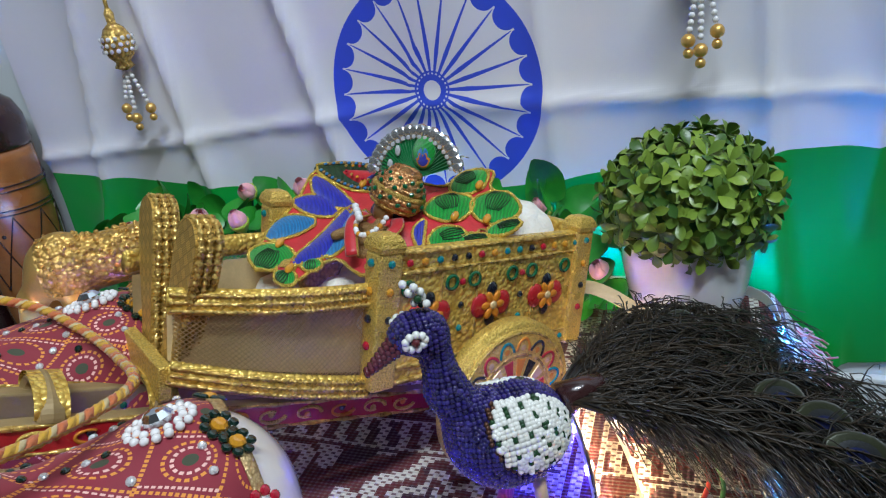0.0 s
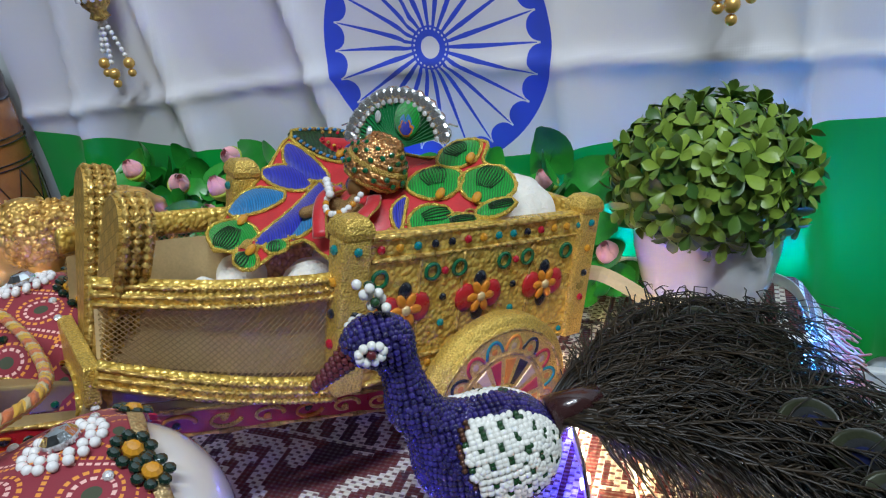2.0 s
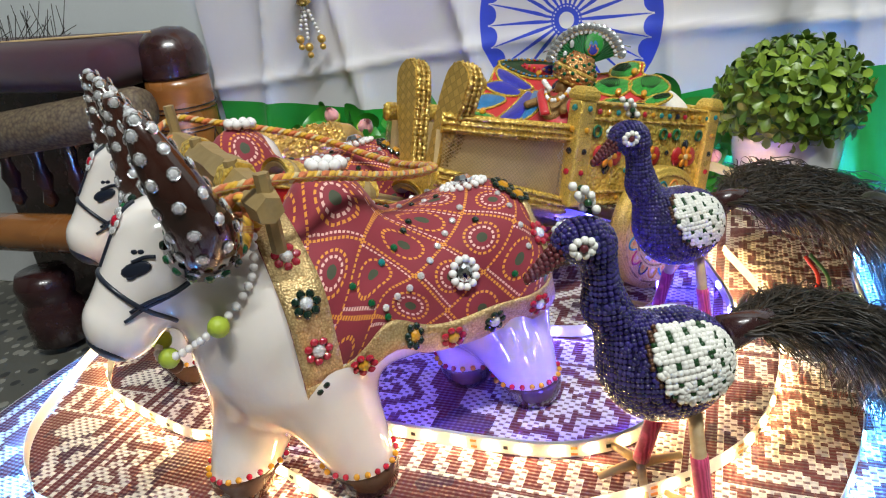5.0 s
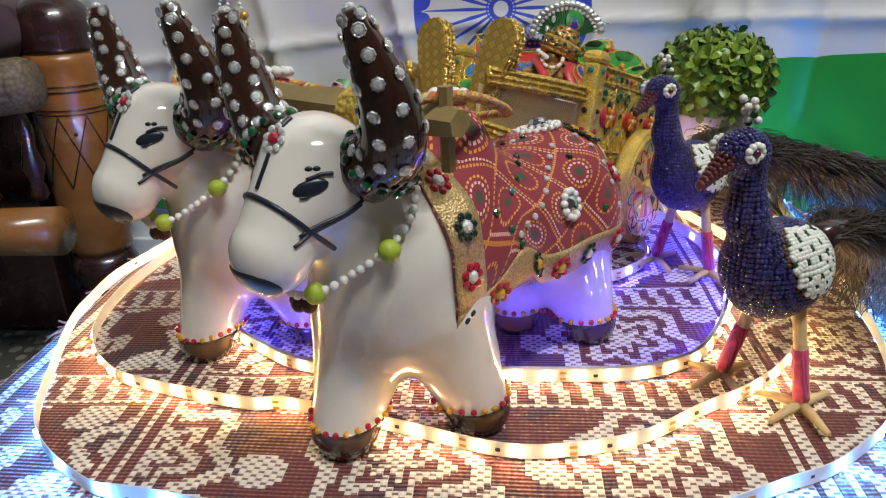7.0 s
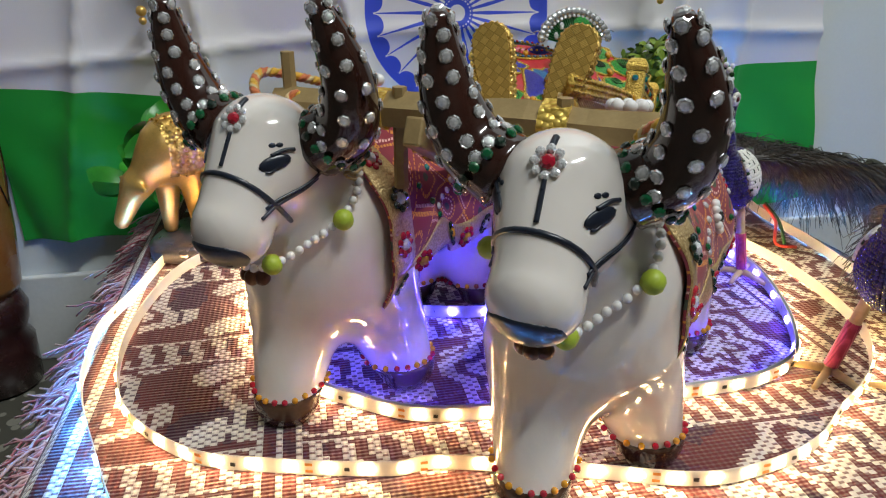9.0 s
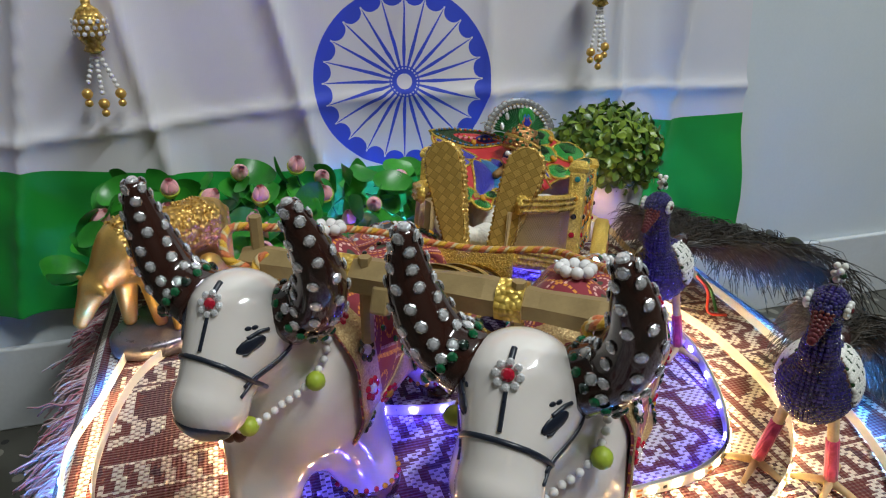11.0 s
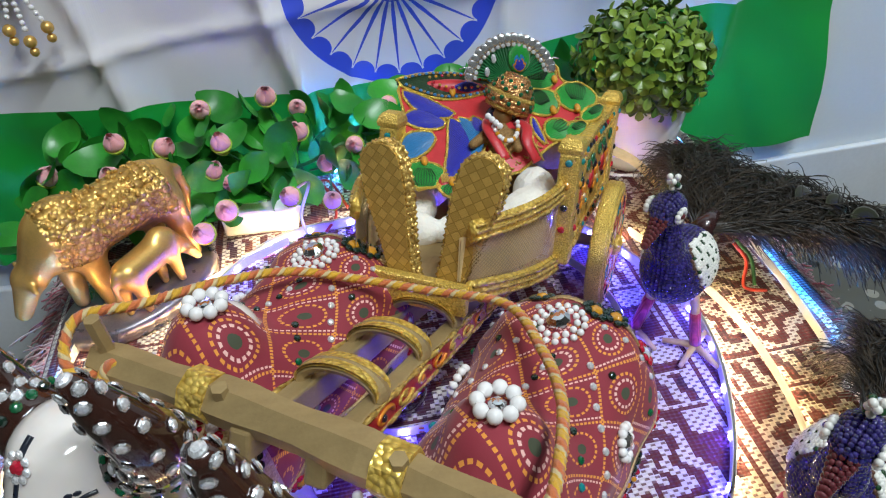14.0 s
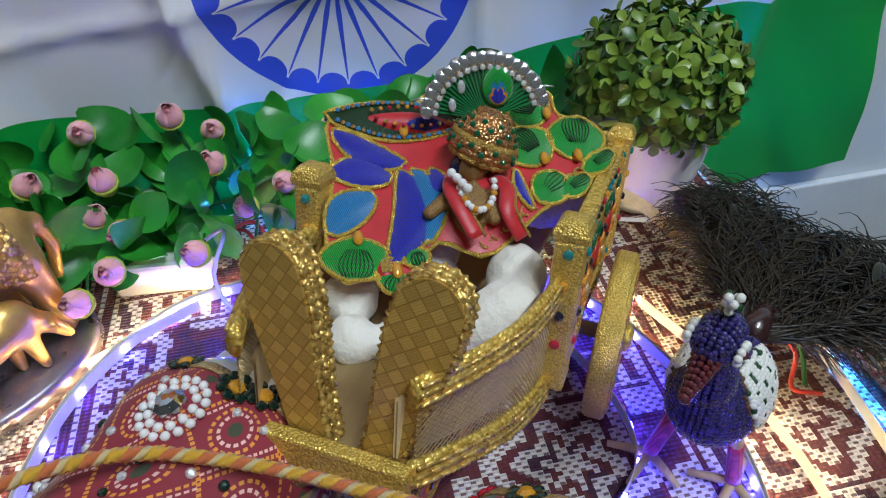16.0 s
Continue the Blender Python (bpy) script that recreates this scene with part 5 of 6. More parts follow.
# ---- cotton, robe, doll and headdress inside the cart ----
def lump(blobs, seed, h=0.0020):
    pts = np.array([b[:3] for b in blobs])
    rad = max(b[3] for b in blobs)

    def f(P):
        d = blend([np.linalg.norm(P - np.array(b[:3]), axis=-1) - b[3] for b in blobs], 0.010)
        w = np.sin(P[..., 0] * 210 + seed) * np.sin(P[..., 1] * 190 + 2 * seed) * np.sin(P[..., 2] * 230)
        return d + 0.0008 * w + 0.0005 * np.sin(P[..., 0] * 520 + P[..., 2] * 300) * np.sin(P[..., 1] * 610 + 3)
    return skin_of(f, pts.min(0) - rad - 0.006, pts.max(0) + rad + 0.006, h)


BASEC = CART
solid("cotton_wool", lump([(0.192, -0.026, 0.042, 0.027), (0.202, -0.032, 0.050, 0.021), (0.186, -0.038, 0.046, 0.018), (0.188, 0.010, 0.036, 0.024)], 1.0), M_COTTON, BASEC, "fluffy cream cotton wool pillow in the cart", "cotton wool")
solid("cotton_wool", lump([(0.058, 0.014, 0.010, 0.010), (0.070, -0.004, 0.009, 0.010), (0.080, -0.036, 0.020, 0.012), (0.088, -0.044, 0.026, 0.010), (0.105, 0.0, 0.014, 0.015), (0.13, 0.012, 0.020, 0.017), (0.080, 0.026, 0.014, 0.012), (0.074, -0.022, 0.012, 0.010), (0.108, -0.038, 0.028, 0.013)], 2.0), M_COTTON, BASEC, "soft white cotton wool bedding in the cart", "cotton wool")

RX, RU = Vector((0.9897, -0.0839, -0.1160)), Vector((0.1194, 0.9310, 0.3449))
RN = RX.cross(RU).normalized()
RU = RN.cross(RX).normalized()
RC = Vector((-0.1349, 0.3316, 0.1282))
ROBE = Matrix.Translation(RC) @ Matrix((RX, RU, RN)).transposed().to_4x4()


def drape(a, b):
    """Height of the robe over its plane."""
    return 0.0022 * math.sin(a * 70 + 0.6) * math.cos(b * 60) + 0.008 * math.exp(-((a - 0.004) ** 2 + (b + 0.016) ** 2) / 0.0003) + 0.12 * max(0.0, -0.030 - a)


robe = thing("embroidered_robe", ROBE, "red robe with blue and green embroidered feather panels", "robe")
OUT = [(-0.0585, 0.0265), (-0.033, 0.0335), (0.0034, 0.030), (0.0246, 0.030), (0.0333, 0.043), (0.0481, 0.0455), (0.0510, 0.032), (0.0675, 0.0270), (0.0665, 0.0117), (0.0735, 0.0100), (0.0593, -0.0065), (0.0359, -0.0215), (0.0081, -0.0437), (-0.0146, -0.0384), (-0.0287, -0.0620), (-0.0391, -0.0540), (-0.054, -0.0560), (-0.0605, -0.0370), (-0.0570, -0.004)]
rim = spline([(a * 0.97, b * 0.97, 0) for a, b in OUT], 72, True)
vs, fs, cen = [], [], Vector((0.0, -0.004, 0))
for layer in (0.0, -0.0016):
    for k in range(13):
        for p in rim:
            q = cen.lerp(p, k / 12)
            vs.append((q.x, q.y, drape(q.x, q.y) + layer))
for layer in (0, 1):
    o = layer * 13 * 72
    for k in range(12):
        for j in range(72):
            l = (j + 1) % 72
            q = (o + k * 72 + j, o + (k + 1) * 72 + j, o + (k + 1) * 72 + l, o + k * 72 + l)
            fs.append(q if not layer else q[::-1])
part("cloth", (vs, fs), M_REDCLOTH, robe)
part("gold_edge", pipe([Vector((p.x, p.y, drape(p.x, p.y))) for p in rim], lambda f: 0.0010 + 0.0002 * math.sin(f * 700), 6, True)[:2], M_GOLDCORD, robe)


def feather_patch(a0, b0, a1, b1, w, mat_, inner=None, bend=0.0, veins=0, h=0.0022):
    """A padded leaf of embroidery from its root to its tip, with a gold cord round it."""
    p, q = Vector((a0, b0, 0)), Vector((a1, b1, 0))
    q += (q - p) * 0.10
    t = (q - p)
    length = t.length
    t.normalize()
    s = Vector((-t.y, t.x, 0))
    n, m = 18, 8
    vs, cord = [], []

    def at(u, v):
        half = 1.62 * w * (math.sin(math.pi * min(1.0, u * 0.94 + 0.03)) ** 0.7)
        c = p + t * (length * u) + s * (bend * math.sin(math.pi * u))
        x = c + s * (half * v)
        return Vector((x.x, x.y, drape(x.x, x.y) + 0.0006 + h * (1 - v * v) * math.sin(math.pi * (u * 0.9 + 0.05))))
    for i in range(n + 1):
        for j in range(m + 1):
            vs.append(tuple(at(i / n, -1 + 2 * j / m)))
    fs = [(i * (m + 1) + j, (i + 1) * (m + 1) + j, (i + 1) * (m + 1) + j + 1, i * (m + 1) + j + 1) for i in range(n) for j in range(m)]
    fs = [f[::-1] for f in fs]
    back = [(x, y, z - 0.0009) for x, y, z in vs]
    panel = part("feather_panel", join((vs, fs), (back, [f[::-1] for f in fs])), mat_, robe)
    cord = [at(i / n, -1) for i in range(n + 1)] + [at(i / n, 1) for i in range(n - 1, 0, -1)]
    part("gold_cord", pipe(cord, lambda f: 0.00105 + 0.0002 * math.sin(f * 300), 6, True)[:2], M_GOLDCORD, panel)
    if inner:
        vs2 = [tuple(Vector(v) * 1.0 + Vector((0, 0, 0.0007))) for v in (at(0.15 + 0.55 * i / n, (-1 + 2 * j / m) * 0.5) for i in range(n + 1) for j in range(m + 1))]
        part("inner_panel", (vs2, fs), inner, panel)
    for k in range(veins):
        v = -0.75 + 1.5 * k / max(1, veins - 1)
        part("stitch", pipe([at(u, v * u) + Vector((0, 0, 0.0004)) for u in np.linspace(0.35, 0.93, 6)], 0.00032, 4)[:2], M_DARKTH, panel)
    return panel


feather_patch(0.006, 0.0258, -0.0530, 0.0265, 0.0062, M_DARKTH)
for k in range(26):
    f = k / 25
    for sg in (-1, 1):
        a, b = 0.003 - 0.056 * f, 0.0259 + 0.0006 * f + sg * 0.0090 * math.sin(math.pi * (0.08 + 0.86 * f)) ** 0.7
        part("stitch", bead(0.0012, M_CYANTH if k % 2 else M_BROWNCL, 8, 5, 0.5), None, robe, m=Matrix.Translation((a, b, drape(a, b) + 0.0022)))
feather_patch(0.002, 0.0240, -0.0400, 0.0262, 0.0040, M_REDCLOTH, None, h=0.0044)
feather_patch(-0.004, 0.0236, -0.0235, 0.0230, 0.0022, M_BLUETH, None, h=0.0072)
for k in range(18):
    f = k / 17
    a, b = -0.004 - 0.034 * f, 0.0246 + 0.002 * f + 0.0050 * math.sin(math.pi * (0.15 + 0.75 * f)) * (1 if k % 2 else -1)
    part("sequin", bead(0.0011, (M_AMBER, M_RED, M_GOLDTH)[k % 3], 8, 5, 0.7), None, robe, m=Matrix.Translation((a, b, drape(a, b) + 0.0056)))
feather_patch(-0.0240, 0.0040, -0.0530, 0.0172, 0.0044, M_BLUETH, None, 0.003, h=0.0030)
feather_patch(-0.0300, -0.0030, -0.0545, -0.0035, 0.0050, M_BLUETH, None, -0.002, h=0.0030)
feather_patch(-0.0385, -0.0120, -0.0555, -0.0320, 0.0052, M_CYANTH, None, -0.002, h=0.0028)
feather_patch(-0.0255, 0.0015, -0.0325, -0.0440, 0.0056, M_BLUETH, None, 0.0075, h=0.0032)
feather_patch(-0.0200, 0.0015, -0.0185, -0.0350, 0.0046, M_CYANTH, None, 0.004, h=0.0030)
feather_patch(-0.0120, 0.0000, -0.0185, -0.0200, 0.0036, M_BLUETH, None, 0.003, h=0.0026)
feather_patch(-0.0458, -0.0350, -0.0474, -0.0530, 0.0090, M_GREENTH, None, 0, 9)
feather_patch(-0.0300, -0.0510, -0.0335, -0.0595, 0.0045, M_GREENTH, None, 0, 5)
feather_patch(-0.0240, -0.0400, -0.0215, -0.0480, 0.0035, M_GREENTH, None, 0, 5)
feather_patch(-0.0355, -0.0440, -0.0345, -0.0545, 0.0030, M_REDCLOTH, M_GOLDTH)
feather_patch(0.0440, 0.0285, 0.0290, 0.0385, 0.0075, M_GREENTH, None, 0, 9)
feather_patch(0.0390, 0.0030, 0.0270, 0.0195, 0.0085, M_GREENTH, None, 0, 9)
feather_patch(0.0555, 0.0060, 0.0568, 0.0275, 0.0086, M_GREENTH, None, 0, 9)
feather_patch(0.0319, -0.0172, 0.0455, -0.0035, 0.0052, M_GREENTH, None, 0, 5)
feather_patch(0.0435, -0.0136, 0.0580, -0.0035, 0.0034, M_GREENTH, None, 0, 5)
feather_patch(0.0571, -0.0006, 0.0715, 0.0095, 0.0032, M_GREENTH, None, 0, 5)
feather_patch(0.0240, -0.0020, 0.0290, -0.0200, 0.0018, M_BLUETH, None, -0.002)
for a, b, mm in ((0.0435, 0.0300, M_AMBER), (0.0385, 0.0045, M_AMBER), (0.0552, 0.0075, M_AMBER), (-0.0458, -0.0365, M_AMBER), (-0.0310, -0.0515, M_AMBER), (-0.0240, 0.0200, M_AMBER)):
    part("gem", bead(0.0030, mm, 10, 6, 0.6), None, robe, m=Matrix.Translation((a, b, drape(a, b) + 0.003)) @ Matrix.Diagonal((0.75, 1.2, 1, 1)))
for k in range(11):
    f = k / 10
    a, b = 0.010 + 0.048 * f, -0.041 + 0.036 * f
    part("gold_scroll", pipe([Vector((a + 0.0024 * math.cos(t) - 0.003, b + 0.0024 * math.sin(t) + 0.004, drape(a, b) + 0.0012)) for t in np.linspace(0, 5, 14)], 0.0006, 5)[:2], M_GOLDTH, robe)

# the doll: one plain form
head = moved(ball(0.0080, 18, 12, 1.08), Matrix.Translation((0.0085, 0.0005, 0.013)) @ Matrix.Scale(0.9, 4))
torso = skin_of(lambda P: blend([egg(P, (0.006, -0.017, 0.006), (0.0095, 0.014, 0.008)), cone(P, (-0.002, -0.012, 0.011), (-0.013, -0.022, 0.012), 0.004, 0.003), cone(P, (0.014, -0.012, 0.010), (0.016, -0.026, 0.013), 0.004, 0.003), egg(P, (0.0085, -0.008, 0.013), (0.002, 0.003, 0.0025))], 0.004), (-0.03, -0.045, -0.002), (0.035, 0.005, 0.032), 0.0013)
hair = moved(ball(0.0094, 16, 10), Matrix.Translation((0.0085, 0.0030, 0.0115)) @ Matrix.Scale(0.9, 4) @ Matrix.Diagonal((1.25, 0.9, 0.85, 1)))
dvs, dfs = join(head, torso, hair)
me = mesh_of("seated_doll", dvs, dfs, [M_DOLL, M_BROWNCL, M_HAIR], slots=[0] * len(head[1]) + [1] * len(torso[1]) + [2] * len(hair[1]))
doll = new("seated_doll", me)
doll.matrix_basis = ROBE @ Matrix.Translation((-0.0045, -0.0060, -0.004)) @ Matrix.Scale(0.92, 4)
tagged(doll, "small dark gold doll reclining in an embroidered robe", "doll")

sash = thing("red_sash", ROBE @ Matrix.Translation((-0.0045, -0.0080, -0.0105)), "red satin sash draped over the doll's shoulders", "sash")
for pts in ([(-0.001, -0.002, 0.020), (-0.003, -0.010, 0.0235), (0.000, -0.020, 0.024), (0.006, -0.032, 0.021)], [(0.017, -0.002, 0.019), (0.021, -0.010, 0.022), (0.020, -0.020, 0.022), (0.026, -0.030, 0.016)]):
    p = pipe(spline(pts, 16), 0.0036, 8, flat=0.35, up=(0, 0, 1))
    part("band", p[:2], M_REDCLOTH, sash)
    part("gold_edge", pipe([q + Vector((0.0034, 0, 0.0004)) for q in spline(pts, 16)], 0.0006, 5)[:2], M_GOLDTH, sash)
pearls = thing("pearl_necklace", ROBE @ Matrix.Translation((-0.0045, -0.0080, -0.0105)), "pearl and gold bead necklace on the doll", "necklace")
for k in range(15):
    a = math.pi * k / 14
    part("pearl", bead(0.0016, M_PEARL if k % 3 else M_AMBER, 8, 5), None, pearls, m=Matrix.Translation((0.0075 - 0.0075 * math.cos(a), -0.008 - 0.014 * math.sin(a), 0.0255)))
for k in range(4):
    part("pearl", bead(0.0021, M_PEARL, 8, 5), None, pearls, m=Matrix.Translation((-0.003 + 0.002 * k, -0.006 - 0.0025 * k, 0.0285)))

turban = thing("turban", ROBE @ Matrix.Translation((0.0060, -0.0010, 0.0095)) @ Matrix.Scale(1.02, 4) @ Matrix.Rotation(radians(-40), 4, "X") @ Matrix.Rotation(radians(20), 4, "Y"), "coiled copper and gold turban with green sequins", "turban")
for k in range(8):
    f = k / 7
    r = 0.0118 + 0.0022 * math.sin(math.pi * min(1.0, f * 1.25)) - 0.0052 * f ** 2.2
    ringp = [Vector((r * math.cos(a), r * 0.86 * math.sin(a), 0.0015 + 0.0175 * f + 0.0009 * math.sin(a))) for a in np.linspace(0, 2 * math.pi, 41)[:-1]]
    part("coil", pipe(ringp, lambda g: 0.0019 + 0.00035 * math.sin(g * 150), 6, True)[:2], M_COPPER if k % 3 else M_GOLDTH, turban)
    for j in range(9):
        a = 2 * math.pi * (j + 0.5 * (k % 2)) / 9
        if k in (1, 2, 4, 5, 6):
            part("sequin", stud(0.0014, M_GREEN), None, turban, m=on((r * 1.0 * math.cos(a) + 0.0017 * math.cos(a), r * 0.86 * math.sin(a) + 0.0017 * math.sin(a), 0.0015 + 0.0175 * f), (math.cos(a), math.sin(a), 0)))
part("crown", lathe([(0.0118, 0.0), (0.0132, 0.006), (0.0118, 0.013), (0.0080, 0.0190), (0.001, 0.0215)], 24), M_COPPER, turban)

fan = thing("fan_headdress", Matrix.Translation((-0.1205, 0.3440, 0.1445)) @ Matrix.Rotation(radians(-4), 4, "Z") @ Matrix.Rotation(radians(-22), 4, "X") @ Matrix.Scale(0.92, 4), "pleated green satin fan with silver scalloped rim", "headdress")
vs, fs = [], []
for i in range(61):
    a = math.radians(14) + math.radians(152) * i / 60
    for j in range(7):
        r = 0.004 + 0.0235 * j / 6
        vs.append((r * math.cos(a), 0.0011 * (1 if i % 2 else -1) * (j / 6) - 0.001, r * math.sin(a)))
fs = [(i * 7 + j, (i + 1) * 7 + j, (i + 1) * 7 + j + 1, i * 7 + j + 1) for i in range(60) for j in range(6)]
part("pleats", join((vs, fs), ([(x, y + 0.0009, z) for x, y, z in vs], [f[::-1] for f in fs])), M_FANGREEN, fan, smooth=False)
part("silver_band", pipe([Vector((0.0272 * math.cos(a), -0.0008, 0.0272 * math.sin(a))) for a in np.linspace(0.22, math.pi - 0.22, 40)], lambda f: 0.0046 + 0.0008 * math.sin(f * 60), 8, flat=0.3, up=(0, 1, 0))[:2], M_SILVER, fan)
for k in range(19):
    a = math.radians(13) + math.radians(154) * k / 18
    m = Matrix.Translation((0.0285 * math.cos(a), -0.0018, 0.0285 * math.sin(a))) @ Matrix.Rotation(radians(90), 4, "X")
    part("silver_scallop", stud(0.0034, M_SILVER), None, fan, m=m @ Matrix.Rotation(a, 4, "Z") @ Matrix.Diagonal((1, 1, 0.5, 1)))
    part("silver_scallop", stud(0.0013, M_STONE), None, fan, m=m @ Matrix.Translation((-0.0040 * math.cos(a), -0.0040 * math.sin(a), 0.0006)) @ Matrix.Diagonal((1, 1, 0.5, 1)))
for x, z in ((-0.0105, 0.0165), (-0.0155, 0.0085)):
    part("silver_drop", bead(0.0026, M_STONE, 10, 6, 0.4), None, fan, m=Matrix.Translation((x, -0.0022, z)) @ Matrix.Rotation(radians(90), 4, "X") @ Matrix.Diagonal((0.75, 1.3, 1, 1)))
for r, mm, dz in ((0.0086, M_GREENTH, 0.0), (0.0070, M_CYANTH, -0.001), (0.0060, M_ORANGE, -0.0022), (0.0048, M_BLUETH, -0.003)):
    part("eye_motif", bead(r, mm, 16, 6, 0.22), None, fan, m=Matrix.Translation((0.0065, -0.0018 - (0.0086 - r) * 0.25, 0.0150 + dz)) @ Matrix.Rotation(radians(90), 4, "X") @ Matrix.Diagonal((0.9, 1.15, 1, 1)))
for sx in (-1, 1):
    part("wire_tip", pipe([Vector((sx * 0.024, 0, 0.010)), Vector((sx * 0.030, -0.001, 0.013)), Vector((sx * 0.034, 0, 0.012))], 0.0005, 5)[:2], M_SILVER, fan)

# ---- beaded peacocks ----
def bird_field(P):
    body = egg(P, (-0.002, 0, 0.069), (0.0255, 0.0190, 0.0220))
    neck = blend([cone(P, (-0.016, 0, 0.078), (-0.0265, 0, 0.100), 0.0115, 0.0062), cone(P, (-0.0265, 0, 0.100), (-0.029, 0, 0.124), 0.0062, 0.0058)], 0.008)
    head = egg(P, (-0.034, 0, 0.1285), (0.0105, 0.0076, 0.0078))
    return blend([body, blend([neck, head], 0.005)], 0.010)


centres = np.array(skin_of(bird_field, (-0.055, -0.03, 0.04), (0.04, 0.03, 0.145), 0.00225)[0])
wing = np.abs((centres[:, 0] - 0.006 + (centres[:, 2] - 0.0765) * 0.25) / 0.0195) ** 3 + np.abs((centres[:, 2] - 0.0770) / 0.0150) ** 3
on_wing = (wing < 1.0) & (np.abs(centres[:, 1]) > 0.006)
spotty = (np.sin(centres[:, 0] * 900 + 1.0) * np.sin(centres[:, 2] * 800 + 0.4) > 0.55)
trim_ = (wing >= 1.0) & (wing < 1.30) & (np.abs(centres[:, 1]) > 0.006)


def beads(points, r, seg=6, rings=4):
    unit = ball(r, seg, rings)
    return join(*[([(x + p[0], y + p[1], z + p[2]) for x, y, z in unit[0]], unit[1]) for p in points])


BIRD = {"navy_beadwork": (mesh_of("navy_beadwork", *beads(centres[~on_wing & ~trim_], 0.00125), M_BEADB), "stuff"),
        "white_beadwork": (mesh_of("white_beadwork", *beads(centres[on_wing & ~spotty] * np.array([1, 1.05, 1]), 0.00150, 7, 5), M_BEADW), "stuff"),
        "green_beadwork": (mesh_of("green_beadwork", *beads(centres[(on_wing & spotty)] * np.array([1, 1.04, 1]), 0.00140), M_BEADG), "stuff"),
        "gold_beadwork": (mesh_of("gold_beadwork", *beads(centres[trim_], 0.0012), M_BELL), "stuff"),
        "core": (mesh_of("core", *skin_of(lambda P: bird_field(P) + 0.0006, (-0.055, -0.03, 0.04), (0.04, 0.03, 0.145), 0.003), M_BEADB), "")}
beak_pts = [(-0.043 - 0.012 * f, (0.0030 * (1 - f) + 0.0010) * math.cos(a), 0.1260 - 0.008 * f + (0.0030 * (1 - f) + 0.0010) * math.sin(a)) for f in np.linspace(0, 1, 8) for a in np.linspace(0, 6.28, 10)[:-1]]
BEAK = mesh_of("beak", *beads(beak_pts, 0.0013), M_BEADR)


def tail(seed, length, droop, spread, lift):
    """Long feathers: shafts, hair-like barbs and a few eyes."""
    r = random.Random(seed)
    strands, eyes = [], []
    for k in range(58):
        side = r.uniform(-1, 1)
        far = length * r.uniform(0.65, 1.05)
        rise = lift * r.uniform(0.3, 1.2)
        shaft = []
        for j in range(12):
            f = j / 11
            shaft.append(Vector((0.024 + far * f, side * spread * f ** 0.8 + 0.006 * math.sin(f * 5 + k), 0.078 + rise * math.sin(min(1.0, f * 1.3) * 2.2) - droop * f ** 2.2 + r.uniform(-0.001, 0.001))))
        strands.append(pipe(shaft, lambda f: 0.0008 * (1 - 0.7 * f), 4)[:2])
        for b in range(54):
            f = 0.10 + 0.90 * b / 53
            i = min(10, int(f * 11))
            p = shaft[i].lerp(shaft[i + 1], f * 11 - i)
            t = (shaft[i + 1] - shaft[i]).normalized()
            for sgn in (-1, 1):
                s = t.cross(Vector((0, 0, 1))).normalized() * sgn
                ln = (0.014 + 0.026 * f) * r.uniform(0.6, 1.5) * (length / 0.13)
                curl = r.uniform(-0.60, 0.38)
                q, pts = p, []
                for j in range(5):
                    pts.append(q)
                    q = q + (t * (0.75 + 0.05 * j) + s * (0.55 - 0.10 * j) + Vector((r.uniform(-0.35, 0.25), r.uniform(-0.35, 0.35), curl - 0.24 * j))).normalized() * (ln / 4)
                strands.append(pipe(pts, lambda f: 0.00042 * (1 - 0.5 * f), 3)[:2])
        if k % 9 == 4:
            eyes.append((shaft[7], (shaft[8] - shaft[6]).normalized()))
    return strands, eyes


